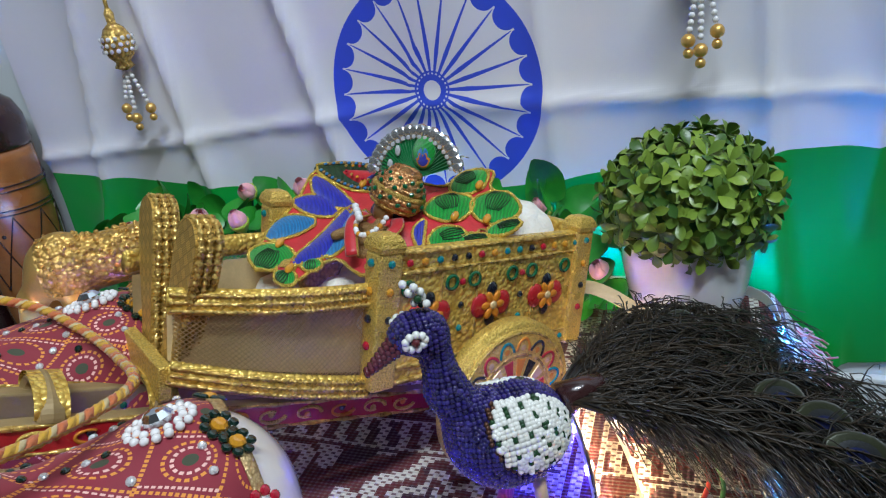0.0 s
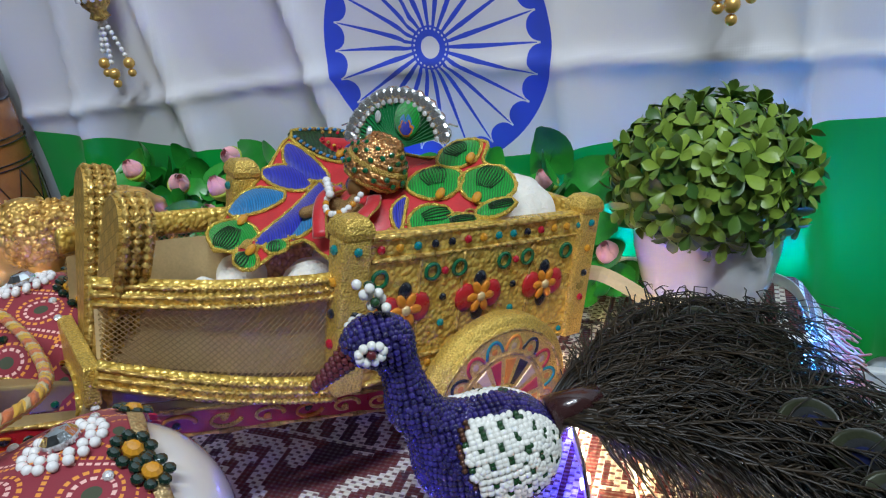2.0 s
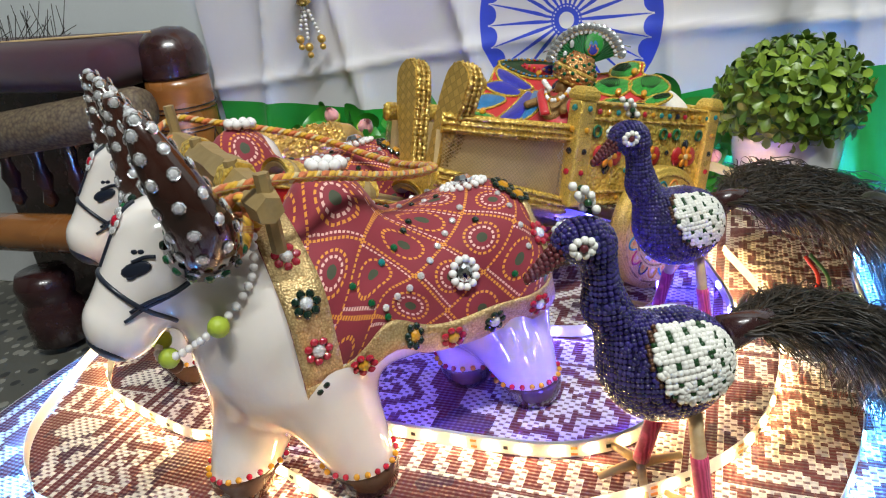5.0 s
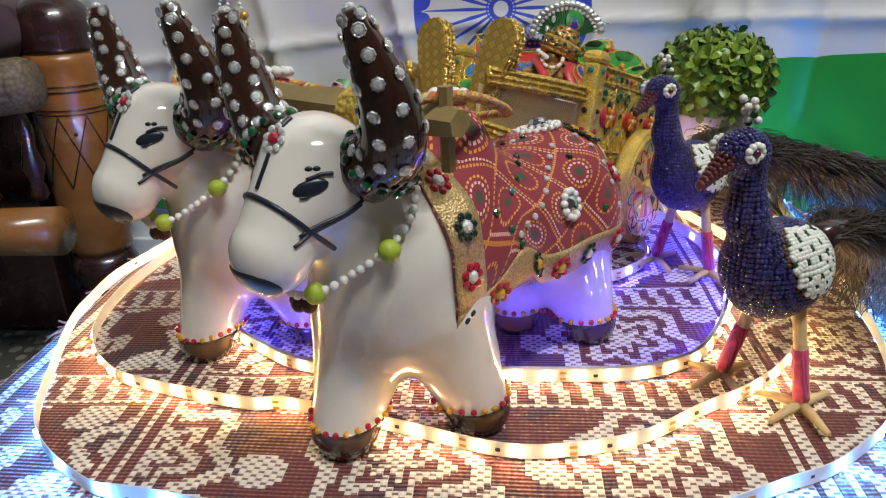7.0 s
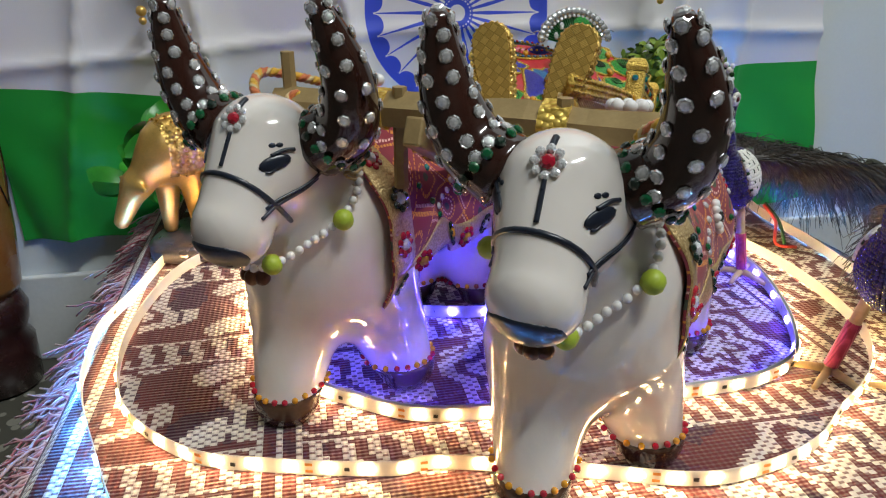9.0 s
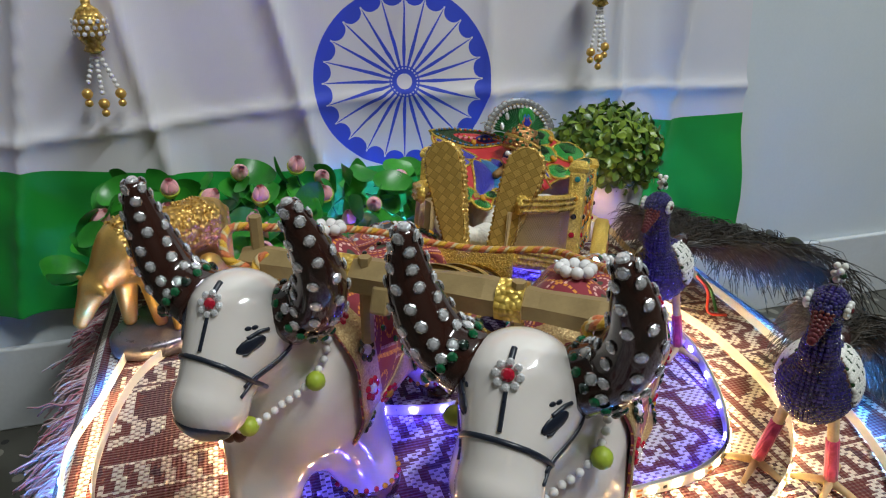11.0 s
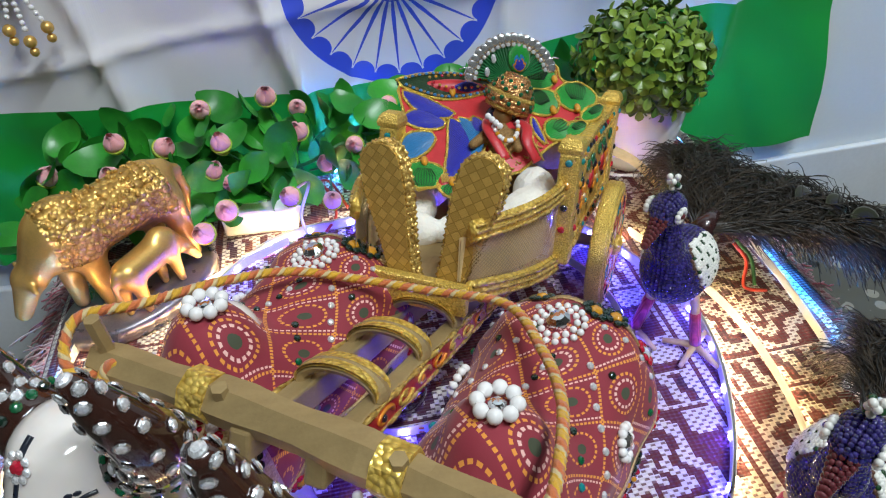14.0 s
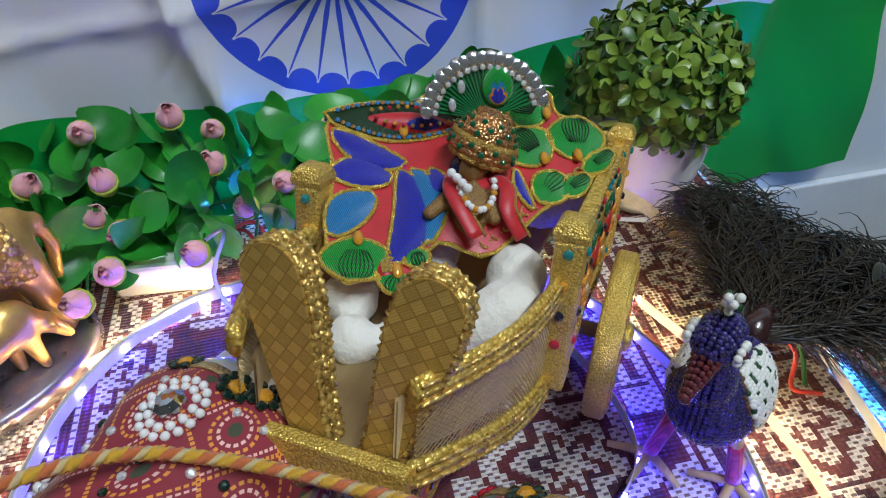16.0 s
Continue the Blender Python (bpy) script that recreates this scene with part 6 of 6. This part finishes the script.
def peacock(m, label, seed, length, droop, spread, lift, twist_):
    bird = thing("beaded_peacock", m, label, "peacock figurine", "pair of beaded peacocks")
    for name, (me, kind) in BIRD.items():
        part(name, me, None, bird, kind=kind)
    part("beak", BEAK, None, bird, "red beaded beak", kind="stuff")
    for s in (-1, 1):
        eye = Vector((-0.0370, s * 0.0080, 0.1295))
        for k in range(9):
            a = 2 * math.pi * k / 9
            part("eye_bead", bead(0.0016, M_BEADW, 7, 5), None, bird, m=Matrix.Translation(eye + Vector((0.0038 * math.cos(a), s * 0.0005, 0.0028 * math.sin(a)))))
        part("eye_bead", bead(0.0018, M_BEADR if s < 0 else M_BEADB, 7, 5), None, bird, m=Matrix.Translation(eye + Vector((0, s * 0.0010, 0))))
    for k in range(11):
        part("crest_bead", bead(0.0017, M_BEADW if k % 4 else M_BEADG, 7, 5), None, bird, m=Matrix.Translation((-0.030 + 0.0022 * math.sin(k * 2.4) - 0.0004 * k, 0.0020 * math.cos(k * 2.4), 0.1385 + 0.0010 * k)))
    for s, fx in ((-1, 0.005), (1, -0.005)):
        top, low = Vector((0.004, s * 0.010, 0.054)), Vector((fx, s * 0.0185, 0.006))
        leg = part("leg", pipe([top.lerp(low, i / 5) for i in range(6)], 0.0030, 8)[:2], M_STICK, bird, "thread-wrapped bamboo leg")
        part("thread_wrap", pipe([top.lerp(low, 0.45 + 0.53 * i / 5) for i in range(6)], 0.0037, 8)[:2], M_PINK, leg, "magenta thread wrap")
        for a in (180, 250, 110, 0):
            tip = low + Vector((0.020 * math.cos(radians(a)), 0.020 * math.sin(radians(a)), -0.0030))
            part("toe", pipe([low + Vector((0, 0, -0.001)), low.lerp(tip, 0.5), tip], lambda f: 0.0026 - 0.001 * f, 6)[:2], M_STICK, leg)
    strands, eyes = tail(seed, length, droop, spread, lift)
    plume = part("tail", join(*strands), M_FEATHER, bird, "dark peacock feather tail", m=Matrix.Translation((0.024, 0, 0.078)) @ Matrix.Rotation(radians(twist_), 4, "Z") @ Matrix.Translation((-0.024, 0, -0.078)), kind="stuff")
    for p, t in eyes:
        mm = Matrix.Translation(p + Vector((0, 0, -0.002))) @ Vector(t).to_track_quat("X", "Z").to_matrix().to_4x4() @ Matrix.Rotation(radians(48), 4, "X")
        part("feather_eye", bead(0.0105, M_EYEG, 16, 6, 0.06), None, plume, m=mm @ Matrix.Diagonal((1.30, 0.85, 1, 1)))
        part("feather_eye", bead(0.0088, M_EYER, 16, 6, 0.09), None, plume, m=mm @ Matrix.Diagonal((1.25, 0.82, 1, 1)))
        part("feather_eye", bead(0.0062, M_EYEB, 16, 6, 0.13), None, plume, m=mm @ Matrix.Diagonal((1.2, 0.75, 1.2, 1)))
    part("tail_stub", pipe([Vector((0.022, 0, 0.076)), Vector((0.034, 0, 0.078)), Vector((0.042, 0, 0.079))], lambda f: 0.008 - 0.004 * f, 10)[:2], M_DARKWOOD, bird)
    return bird


peacock(pose(-0.0475, 0.2365, 0.001, 0, 0, 38), "navy beaded peacock with a long dark feather tail", 5, 0.140, 0.040, 0.095, 0.005, -6)
peacock(pose(-0.0420, 0.0930, 0, 0, 0, 33) @ Matrix.Scale(1.03, 4), "navy beaded peacock with white wing near the mat's edge", 9, 0.112, 0.050, 0.026, 0.006, 4)

# ---- topiary plant ----
plant = thing("potted_topiary", pose(0.018, 0.448, 0.0), "round artificial boxwood in a glossy white pot", "potted plant")
part("pot", lathe([(0.021, 0.0), (0.024, 0.0012), (0.0305, 0.010), (0.0375, 0.028), (0.0412, 0.050), (0.0415, 0.063), (0.0424, 0.066), (0.0412, 0.0675), (0.0395, 0.0660), (0.0380, 0.058), (0.001, 0.058)], 56), M_POT, plant)
part("core", moved(ball(0.037, 20, 12, 0.80), Matrix.Translation((0, 0, 0.092))), M_STEM, plant, "dark green inner ball")
rr = random.Random(21)
leaves = []


def leaf_geo(length, width, curl, cup=0.25, n=5, pointed=True):
    vs, fs = [], []
    for i in range(n + 1):
        f = i / n
        w = width * (math.sin(math.pi * min(1, f * 0.88 + 0.10)) ** 0.8 if pointed else max(0.06, f ** 0.9 * (1 - f ** 5)) * 1.35)
        x, z = length * f * math.cos(curl * f), length * f * math.sin(curl * f)
        vs += [(x, -w, z + cup * w), (x, 0, z), (x, w, z + cup * w)]
    for i in range(n):
        for j in (0, 1):
            fs.append((i * 3 + j, (i + 1) * 3 + j, (i + 1) * 3 + j + 1, i * 3 + j + 1))
    return vs, fs


for k in range(135):
    zc = 1 - 1.72 * (k + 0.5) / 135
    a = k * 2.39996
    n = Vector((math.sqrt(max(0, 1 - zc * zc)) * math.cos(a), math.sqrt(max(0, 1 - zc * zc)) * math.sin(a), zc))
    rad = rr.uniform(0.041, 0.048)
    c = Vector((0, 0, 0.091)) + Vector((n.x * rad * 1.10, n.y * rad * 1.10, n.z * rad * 0.88))
    if c.z < 0.060 and n.xy.length < 0.75:
        continue
    base = on(c, n, rr.uniform(0, 6.28))
    for j in range(8):
        tilt = 68 if j < 5 else 34
        m = base @ Matrix.Rotation(2 * math.pi * j / (5 if j < 5 else 3) + rr.uniform(-0.2, 0.2), 4, "Z") @ Matrix.Rotation(radians(tilt - 90 + rr.uniform(-12, 12)), 4, "Y") @ Matrix.Rotation(0, 4, "X")
        leaves.append(moved(leaf_geo(rr.uniform(0.0095, 0.0135), rr.uniform(0.0034, 0.0044), -0.25, 0.3, 6, False), m))
part("foliage", join(*leaves), M_LEAFT, plant, "small round boxwood leaves in rosettes", kind="stuff")

# ---- rose garland along the wall ----
garland = thing("rose_garland", pose(0, 0, 0), "artificial garland of green leaves and pink rosebuds", "garland")
LEAF = [mesh_of("leaf", *leaf_geo(l, w, c, 0.35, 7), M_LEAFG) for l, w, c in ((0.030, 0.0105, 0.6), (0.026, 0.0095, 0.3), (0.034, 0.0110, 0.9))]


def petal_mesh(r, h, count):
    vs = []
    for i in range(6):
        for j in range(7):
            v, u = i / 5, j / 6 - 0.5
            ang = u * 2 * math.pi / count * 1.45
            rad = r * (0.40 + 0.62 * math.sin(v * 2.3)) * (1 - 0.50 * v * v)
            vs.append((rad * math.cos(ang), rad * math.sin(ang), h * v * (1 - 0.35 * (2 * u) ** 2 * v)))
    fs = [(i * 7 + j, i * 7 + j + 1, (i + 1) * 7 + j + 1, (i + 1) * 7 + j) for i in range(5) for j in range(6)]
    return mesh_of("petal", vs, fs, M_ROSE)


PETALS = [(petal_mesh(0.0034, 0.0160, 3), 3), (petal_mesh(0.0058, 0.0158, 3), 3), (petal_mesh(0.0078, 0.0148, 4), 4)]
ROSE = mesh_of("rosebud", *moved(ball(0.0042, 10, 7, 1.35), Matrix.Translation((0, 0, 0.0068))), M_ROSE)
CUP = mesh_of("calyx", *lathe([(0.0015, -0.005), (0.0048, -0.001), (0.0068, 0.003), (0.0074, 0.0052), (0.0066, 0.0052)], 12), M_LIME)
buds = [(-0.394, 0.44, 0.092), (-0.365, 0.45, 0.077), (-0.321, 0.443, 0.077), (-0.337, 0.485, 0.087), (-0.285, 0.49, 0.087), (-0.262, 0.488, 0.075), (-0.263, 0.465, 0.066), (-0.221, 0.44, 0.061), (-0.188, 0.475, 0.073), (-0.331, 0.435, 0.06), (-0.317, 0.428, 0.051), (-0.275, 0.405, 0.045), (-0.245, 0.4, 0.039), (-0.341, 0.39, 0.035), (-0.324, 0.405, 0.042), (-0.245, 0.43, 0.054), (-0.395, 0.41, 0.082), (-0.085, 0.49, 0.066), (-0.036, 0.432, 0.046), (-0.05, 0.46, 0.033), (-0.455, 0.452, 0.066), (-0.405, 0.47, 0.045)]
rr = random.Random(33)
for p in buds:
    n = Vector((rr.uniform(-0.5, 0.5), rr.uniform(-1.0, -0.2), rr.uniform(0.3, 1.0)))
    m = on(Vector(p) - n.normalized() * 0.006, n) @ Matrix.Scale(rr.uniform(1.05, 1.25), 4)
    bud = part("rosebud", ROSE, None, garland, "pink silk rosebud", m=m)
    part("calyx", CUP, None, bud)
    for ringi, (me, count) in enumerate(PETALS):
        for k in range(count):
            part("petal", me, None, bud, m=Matrix.Rotation(2 * math.pi * k / count + ringi, 4, "Z"))
    q = Vector((p[0] + rr.uniform(-0.02, 0.02), 0.478, 0.02))
    part("stem", pipe(spline([Vector(p) - n.normalized() * 0.008, Vector(p).lerp(q, 0.5) + Vector((0, 0.008, -0.006)), q], 8), 0.0010, 5)[:2], M_STEM, garland)
vine = [Vector((-0.47 + 0.47 * i / 40, 0.472 + 0.012 * math.sin(i * 0.9), 0.035 + 0.014 * math.sin(i * 0.7))) for i in range(41)]
part("vine", pipe(vine, 0.0016, 6)[:2], M_STEM, garland)
for k in range(250):
    x = rr.uniform(-0.475, -0.065) if k < 212 else rr.uniform(-0.10, -0.018)
    y = rr.uniform(0.425, 0.505) if k < 212 else rr.uniform(0.425, 0.50)
    z = rr.uniform(0.016, 0.082) * (1.0 if y > 0.45 else 0.72)
    if k >= 212:
        z = rr.uniform(0.010, 0.075)
    n = Vector((rr.uniform(-0.8, 0.8), rr.uniform(-1.1, 0.1), rr.uniform(0.1, 1.0)))
    part("leaf", LEAF[k % 3], None, garland, m=on((x, y, z), n, rr.uniform(0, 6.28)) @ Matrix.Scale(rr.uniform(0.95, 1.30), 4))

# ---- gilded cow with calf ----
def cow_field(P, s=1.0):
    q = P / s
    body = cone(q, (-0.033, 0, 0.066), (0.036, 0, 0.068), 0.023, 0.0225)
    hump = egg(q, (-0.030, 0, 0.086), (0.014, 0.012, 0.012))
    neck = cone(q, (-0.040, 0, 0.072), (-0.060, 0.006, 0.048), 0.017, 0.011)
    head = blend([cone(q, (-0.064, 0.008, 0.044), (-0.076, 0.014, 0.018), 0.0105, 0.0062), cone(q, (-0.062, 0.020, 0.046), (-0.062, 0.031, 0.047), 0.003, 0.002), cone(q, (-0.066, -0.004, 0.046), (-0.068, -0.015, 0.047), 0.003, 0.002)], 0.005)
    legs = [cone(q, (x, y, 0.055), (x + dx, y, 0.003), 0.012, 0.0058) for x, y, dx in ((-0.034, 0.011, -0.004), (-0.026, -0.011, 0.002), (0.036, 0.011, -0.002), (0.044, -0.011, 0.006))]
    t = [(0.054, 0, 0.080), (0.064, 0.002, 0.070), (0.067, 0.004, 0.048), (0.062, 0.006, 0.026)]
    tailp = blend([cone(q, a, b, 0.0042, 0.0036) for a, b in zip(t, t[1:])], 0.003)
    bag = egg(q, (0.026, 0, 0.045), (0.010, 0.008, 0.008))
    return blend([blend([body, hump, neck], 0.012), head, blend(legs, 0.004), tailp, bag], 0.008) * s


COWM = pose(-0.396, 0.375, 0.0145, 0, 0, 40) @ Matrix.Scale(0.92, 4)
cow = skin_of(cow_field, (-0.095, -0.04, -0.006), (0.08, 0.045, 0.11), 0.0019)
calf = moved(skin_of(lambda P: cow_field(P, 0.52), (-0.05, -0.022, -0.004), (0.042, 0.025, 0.058), 0.0015), pose(0.004, -0.030, 0, 0, 0, 195))
tint = [1 if 0.0 < sum(cow[0][i][2] for i in f) / len(f) - 0.052 and abs(sum(cow[0][i][0] for i in f) / len(f)) < 0.046 else 0 for f in cow[1]]
relief = []
cr = random.Random(17)
for x in (-0.040, -0.034, 0.030, 0.036):
    for k in range(26):
        a = -2.2 + 4.4 * k / 25
        q = settle(cow_field, (x, 0.022 * math.sin(a), 0.067 + 0.022 * math.cos(a)), 0.0003, 6)[0]
        relief.append(moved(ball(0.0013, 6, 4), Matrix.Translation(q)))
for k in range(120):
    a, x = cr.uniform(-1.9, 1.9), cr.uniform(-0.027, 0.024)
    q = settle(cow_field, (x, 0.022 * math.sin(a), 0.067 + 0.022 * math.cos(a)), 0.0002, 6)[0]
    relief.append(moved(ball(cr.uniform(0.0012, 0.0026), 7, 4), Matrix.Translation(q)))
relief = join(*relief)
tint += [1] * len(relief[1])
pair = join(cow, relief, calf)
me = mesh_of("brass_cow", *pair, [M_BRASSP, M_BRASS], slots=tint + [0] * len(calf[1]))
ob = new("brass_cow", me)
ob.matrix_basis = COWM
tagged(ob, "gilded brass cow with her calf on an oval base", "cow figurine")
solid("oval_base", moved(lathe([(0.050, 0.0), (0.053, 0.002), (0.053, 0.011), (0.049, 0.0145)], 40), Matrix.Diagonal((1.25, 0.75, 1, 1))), M_BASE, COWM @ Matrix.Translation((0, -0.008, -0.0154)), "dark metal oval base under the brass cow", "base")

# ---- hanging tassels ----
def tassel(p, label, cap, strands, gold_only=False):
    t = thing("hanging_tassel", Matrix.Translation(p), label, "tassel", "tassels on the flag")
    part("cord", pipe([Vector((0, 0, 0.038 + 0.012 * i)) for i in range(10)], 0.0016, 6)[:2], M_GOLDTH, t)
    if cap:
        part("cap", lathe([(0.002, 0.062), (0.004, 0.058), (0.0035, 0.050), (0.0085, 0.046), (0.0125, 0.038), (0.0130, 0.031), (0.0105, 0.023), (0.006, 0.018), (0.0085, 0.014), (0.003, 0.011)], 20), M_BRAID, t, "studded gold cap")
        for row in range(3):
            for k in range(14):
                a = 2 * math.pi * (k + 0.5 * row) / 14
                part("gem", stud(0.0019, M_STONE if k % 2 else M_PEARL), None, t, m=on((0.0128 * math.cos(a), 0.0128 * math.sin(a), 0.028 + 0.005 * row), (math.cos(a), math.sin(a), 0)))
    for dx, dy, ln in strands:
        for k in range(int(ln / 0.0044)):
            f = k * 0.0044 / ln
            part("pearl", bead(0.0021, M_PEARL, 8, 5), None, t, m=Matrix.Translation((dx * (0.25 + f), dy * (0.25 + f), 0.010 - k * 0.0044)))
        part("gold_bead", bead(0.0046, M_GOLDTH if not cap else M_BRASSP, 12, 8), None, t, m=Matrix.Translation((dx * 1.25, dy * 1.25, 0.008 - ln)))
        part("gold_bead", bead(0.0034, M_BRASSP, 12, 8), None, t, m=Matrix.Translation((dx * 1.25, dy * 1.25, -ln)))


tassel((-0.441, 0.502, 0.184), "gold studded tassel with pearl strands hanging on the flag", True, ((-0.010, 0.0, 0.030), (0.0, -0.004, 0.038), (0.011, 0.0, 0.031)))
tassel((0.025, 0.502, 0.212), "pearl tassel with brass beads hanging on the flag", True, ((-0.006, -0.003, 0.040), (0.008, 0.0, 0.036), (0.0, -0.006, 0.046)))

# ---- turned wooden seat beside the platform ----
seat = thing("turned_wooden_seat", pose(-0.636, 0.488, FLOOR_Z, 0, 2.5, 0), "lacquered turned-wood seat with brocade roll and velvet cushion", "chair")
prof = [(0.030, 0.0), (0.036, 0.004), (0.036, 0.05), (0.030, 0.06), (0.034, 0.07), (0.036, 0.085), (0.030, 0.10)]
part("foot", lathe(prof, 28), M_DARKWOOD, seat, "dark turned foot")
part("pillar", lathe([(0.030, 0.10), (0.034, 0.11), (0.0375, 0.16), (0.0385, 0.24), (0.0375, 0.31), (0.0365, 0.322)], 32), M_LATHE, seat, "orange lacquered turned pillar")
part("cap", lathe([(0.0372, 0.322), (0.0385, 0.326), (0.0372, 0.332), (0.0385, 0.338), (0.0375, 0.350), (0.032, 0.364), (0.020, 0.374), (0.003, 0.377)], 32), M_DARKWOOD, seat, "dark rounded cap")
for z in (0.285, 0.290, 0.262, 0.2665):
    part("ring", pipe([Vector((0.0384 * math.cos(a), 0.0384 * math.sin(a), z)) for a in np.linspace(0, 2 * math.pi, 33)[:-1]], 0.0008, 5, True)[:2], M_DARKWOOD, seat)
for k in range(9):
    a0 = 2 * math.pi * k / 9
    for sg in (-1, 1):
        part("painted_line", pipe([Vector((0.0386 * math.cos(a0 + sg * 0.7 * f), 0.0386 * math.sin(a0 + sg * 0.7 * f), 0.26 - 0.075 * f)) for f in np.linspace(0, 1, 10)], 0.0007, 4)[:2], M_DARKWOOD, seat)
    part("painted_dot", bead(0.0022, M_DARKWOOD, 8, 5, 0.4), None, seat, m=on((0.0384 * math.cos(a0 + 0.35), 0.0384 * math.sin(a0 + 0.35), 0.222 + 0.02 * (k % 2)), (math.cos(a0 + 0.35), math.sin(a0 + 0.35), 0)))
roll_ = Matrix.Translation((0.020, -0.075, 0.302)) @ Matrix.Rotation(radians(-97), 4, "Y") @ Matrix.Rotation(radians(8), 4, "X")
roll = part("armrest_roll", lathe([(0.010, 0.0), (0.022, 0.003), (0.0255, 0.012), (0.0255, 0.30), (0.02, 0.31)], 26), M_BROCADE, seat, "brocade wrapped arm roll", m=roll_)
part("cushion", box(-0.33, -0.012, -0.09, 0.03, 0.318, 0.372, 0.022), M_VELVET, seat, "dark maroon velvet cushion")
for k, (x, y) in enumerate(((-0.005, -0.085), (-0.045, -0.10), (-0.10, -0.10), (-0.155, -0.10), (-0.21, -0.10))):
    part("spindle", lathe([(0.004, 0.185), (0.009, 0.192), (0.006, 0.205), (0.011, 0.222), (0.006, 0.24), (0.009, 0.255), (0.004, 0.275), (0.003, 0.282)], 14), M_DARKWOOD, seat, "small turned spindle", m=Matrix.Translation((x, y + 0.01, 0)))
part("rail", pipe([Vector((0.03 - 0.08 * i, -0.105, 0.165 - 0.004 * i)) for i in range(5)], 0.024, 16)[:2], M_LATHE, seat, "orange lacquered lower rail")
part("back", box(-0.33, -0.05, -0.02, 0.012, 0.0, 0.318, 0.004), M_DARKWOOD, seat)
part("foot", moved(lathe(prof, 24), Matrix.Translation((-0.20, -0.105, 0))), M_DARKWOOD, seat)
feather = thing("white_feather", pose(-0.62, 0.46, 0.19), "pale feather quill lying over the velvet cushion", "feather")
part("quill", pipe([Vector((-0.25 + 0.03 * i, -0.006 - 0.001 * i, 0.006 - 0.0006 * i)) for i in range(10)], lambda f: 0.0024 - 0.001 * f, 6)[:2], M_STICK, feather)
rr = random.Random(8)
part("barbs", join(*[pipe([Vector((-0.25 + 0.0036 * i, -0.007, 0.006)), Vector((-0.235 + 0.0036 * i, -0.007 + rr.uniform(-0.02, 0.02), 0.008 + rr.uniform(0, 0.04)))], 0.0005, 3)[:2] for i in range(40)]), M_FEATHER, feather, kind="stuff")

# ---- cables, plug block and loose strip ends ----
solid("power_block", box(-0.030, 0.030, -0.016, 0.016, 0.0, 0.024, 0.003), M_WHITEPL, pose(-0.305, 0.440, 0.0005, 0, 0, -6), "white plastic power block behind the cart", "power adapter", smooth=False)
for pts, mm, lab in (([(-0.29, 0.435, 0.02), (-0.262, 0.43, 0.040), (-0.272, 0.412, 0.020), (-0.262, 0.395, 0.003), (-0.235, 0.39, 0.002)], M_CABLE, "pale lilac cable looping on the mat"),
                     ([(-0.29, 0.445, 0.012), (-0.255, 0.45, 0.022), (-0.245, 0.425, 0.010), (-0.255, 0.41, 0.003)], M_CABLER, "thin red cable by the power block"),
                     ([(-0.28, 0.450, 0.010), (-0.25, 0.462, 0.018), (-0.235, 0.435, 0.006)], M_CABLER, "thin red cable by the power block"),
                     ([(0.022, 0.285, 0.030), (0.030, 0.278, 0.018), (0.026, 0.268, 0.004), (0.04, 0.262, 0.002)], M_CABLER, "red cable end under the feathers"),
                     ([(0.025, 0.288, 0.030), (0.036, 0.282, 0.016), (0.034, 0.268, 0.003)], M_STEM, "green cable end under the feathers"),
                     ([(-0.035, 0.478, 0.010), (0.00, 0.440, 0.003), (0.035, 0.415, 0.003), (0.075, 0.425, 0.004)], M_WHITEPL, "white cable crossing the mat by the pot")):
    solid("cable", pipe(spline([Vector(p) for p in pts], 24), 0.0013, 6)[:2], mm, Matrix(), lab, "cable")
for pts, lab in (([(-0.056, 0.405, 0.045), (-0.035, 0.400, 0.050), (-0.005, 0.395, 0.034), (0.020, 0.388, 0.008), (0.030, 0.384, 0.003)], "back of a tan adhesive LED strip curving to the mat"),
                 ([(-0.03, 0.43, 0.006), (0.0, 0.415, 0.006), (0.04, 0.408, 0.005), (0.085, 0.425, 0.004)], "loose white strip end beside the pot")):
    path = spline([Vector(p) for p in pts], 26)
    tan = "tan" in lab
    solid("strip_end", pipe(path, 0.0045, 4, flat=0.10, up=(0.3, -0.6, 0.7) if tan else (0, 0.4, 1))[:2], M_STICK if tan else M_PCB, Matrix(), lab, "light strip", smooth=False)
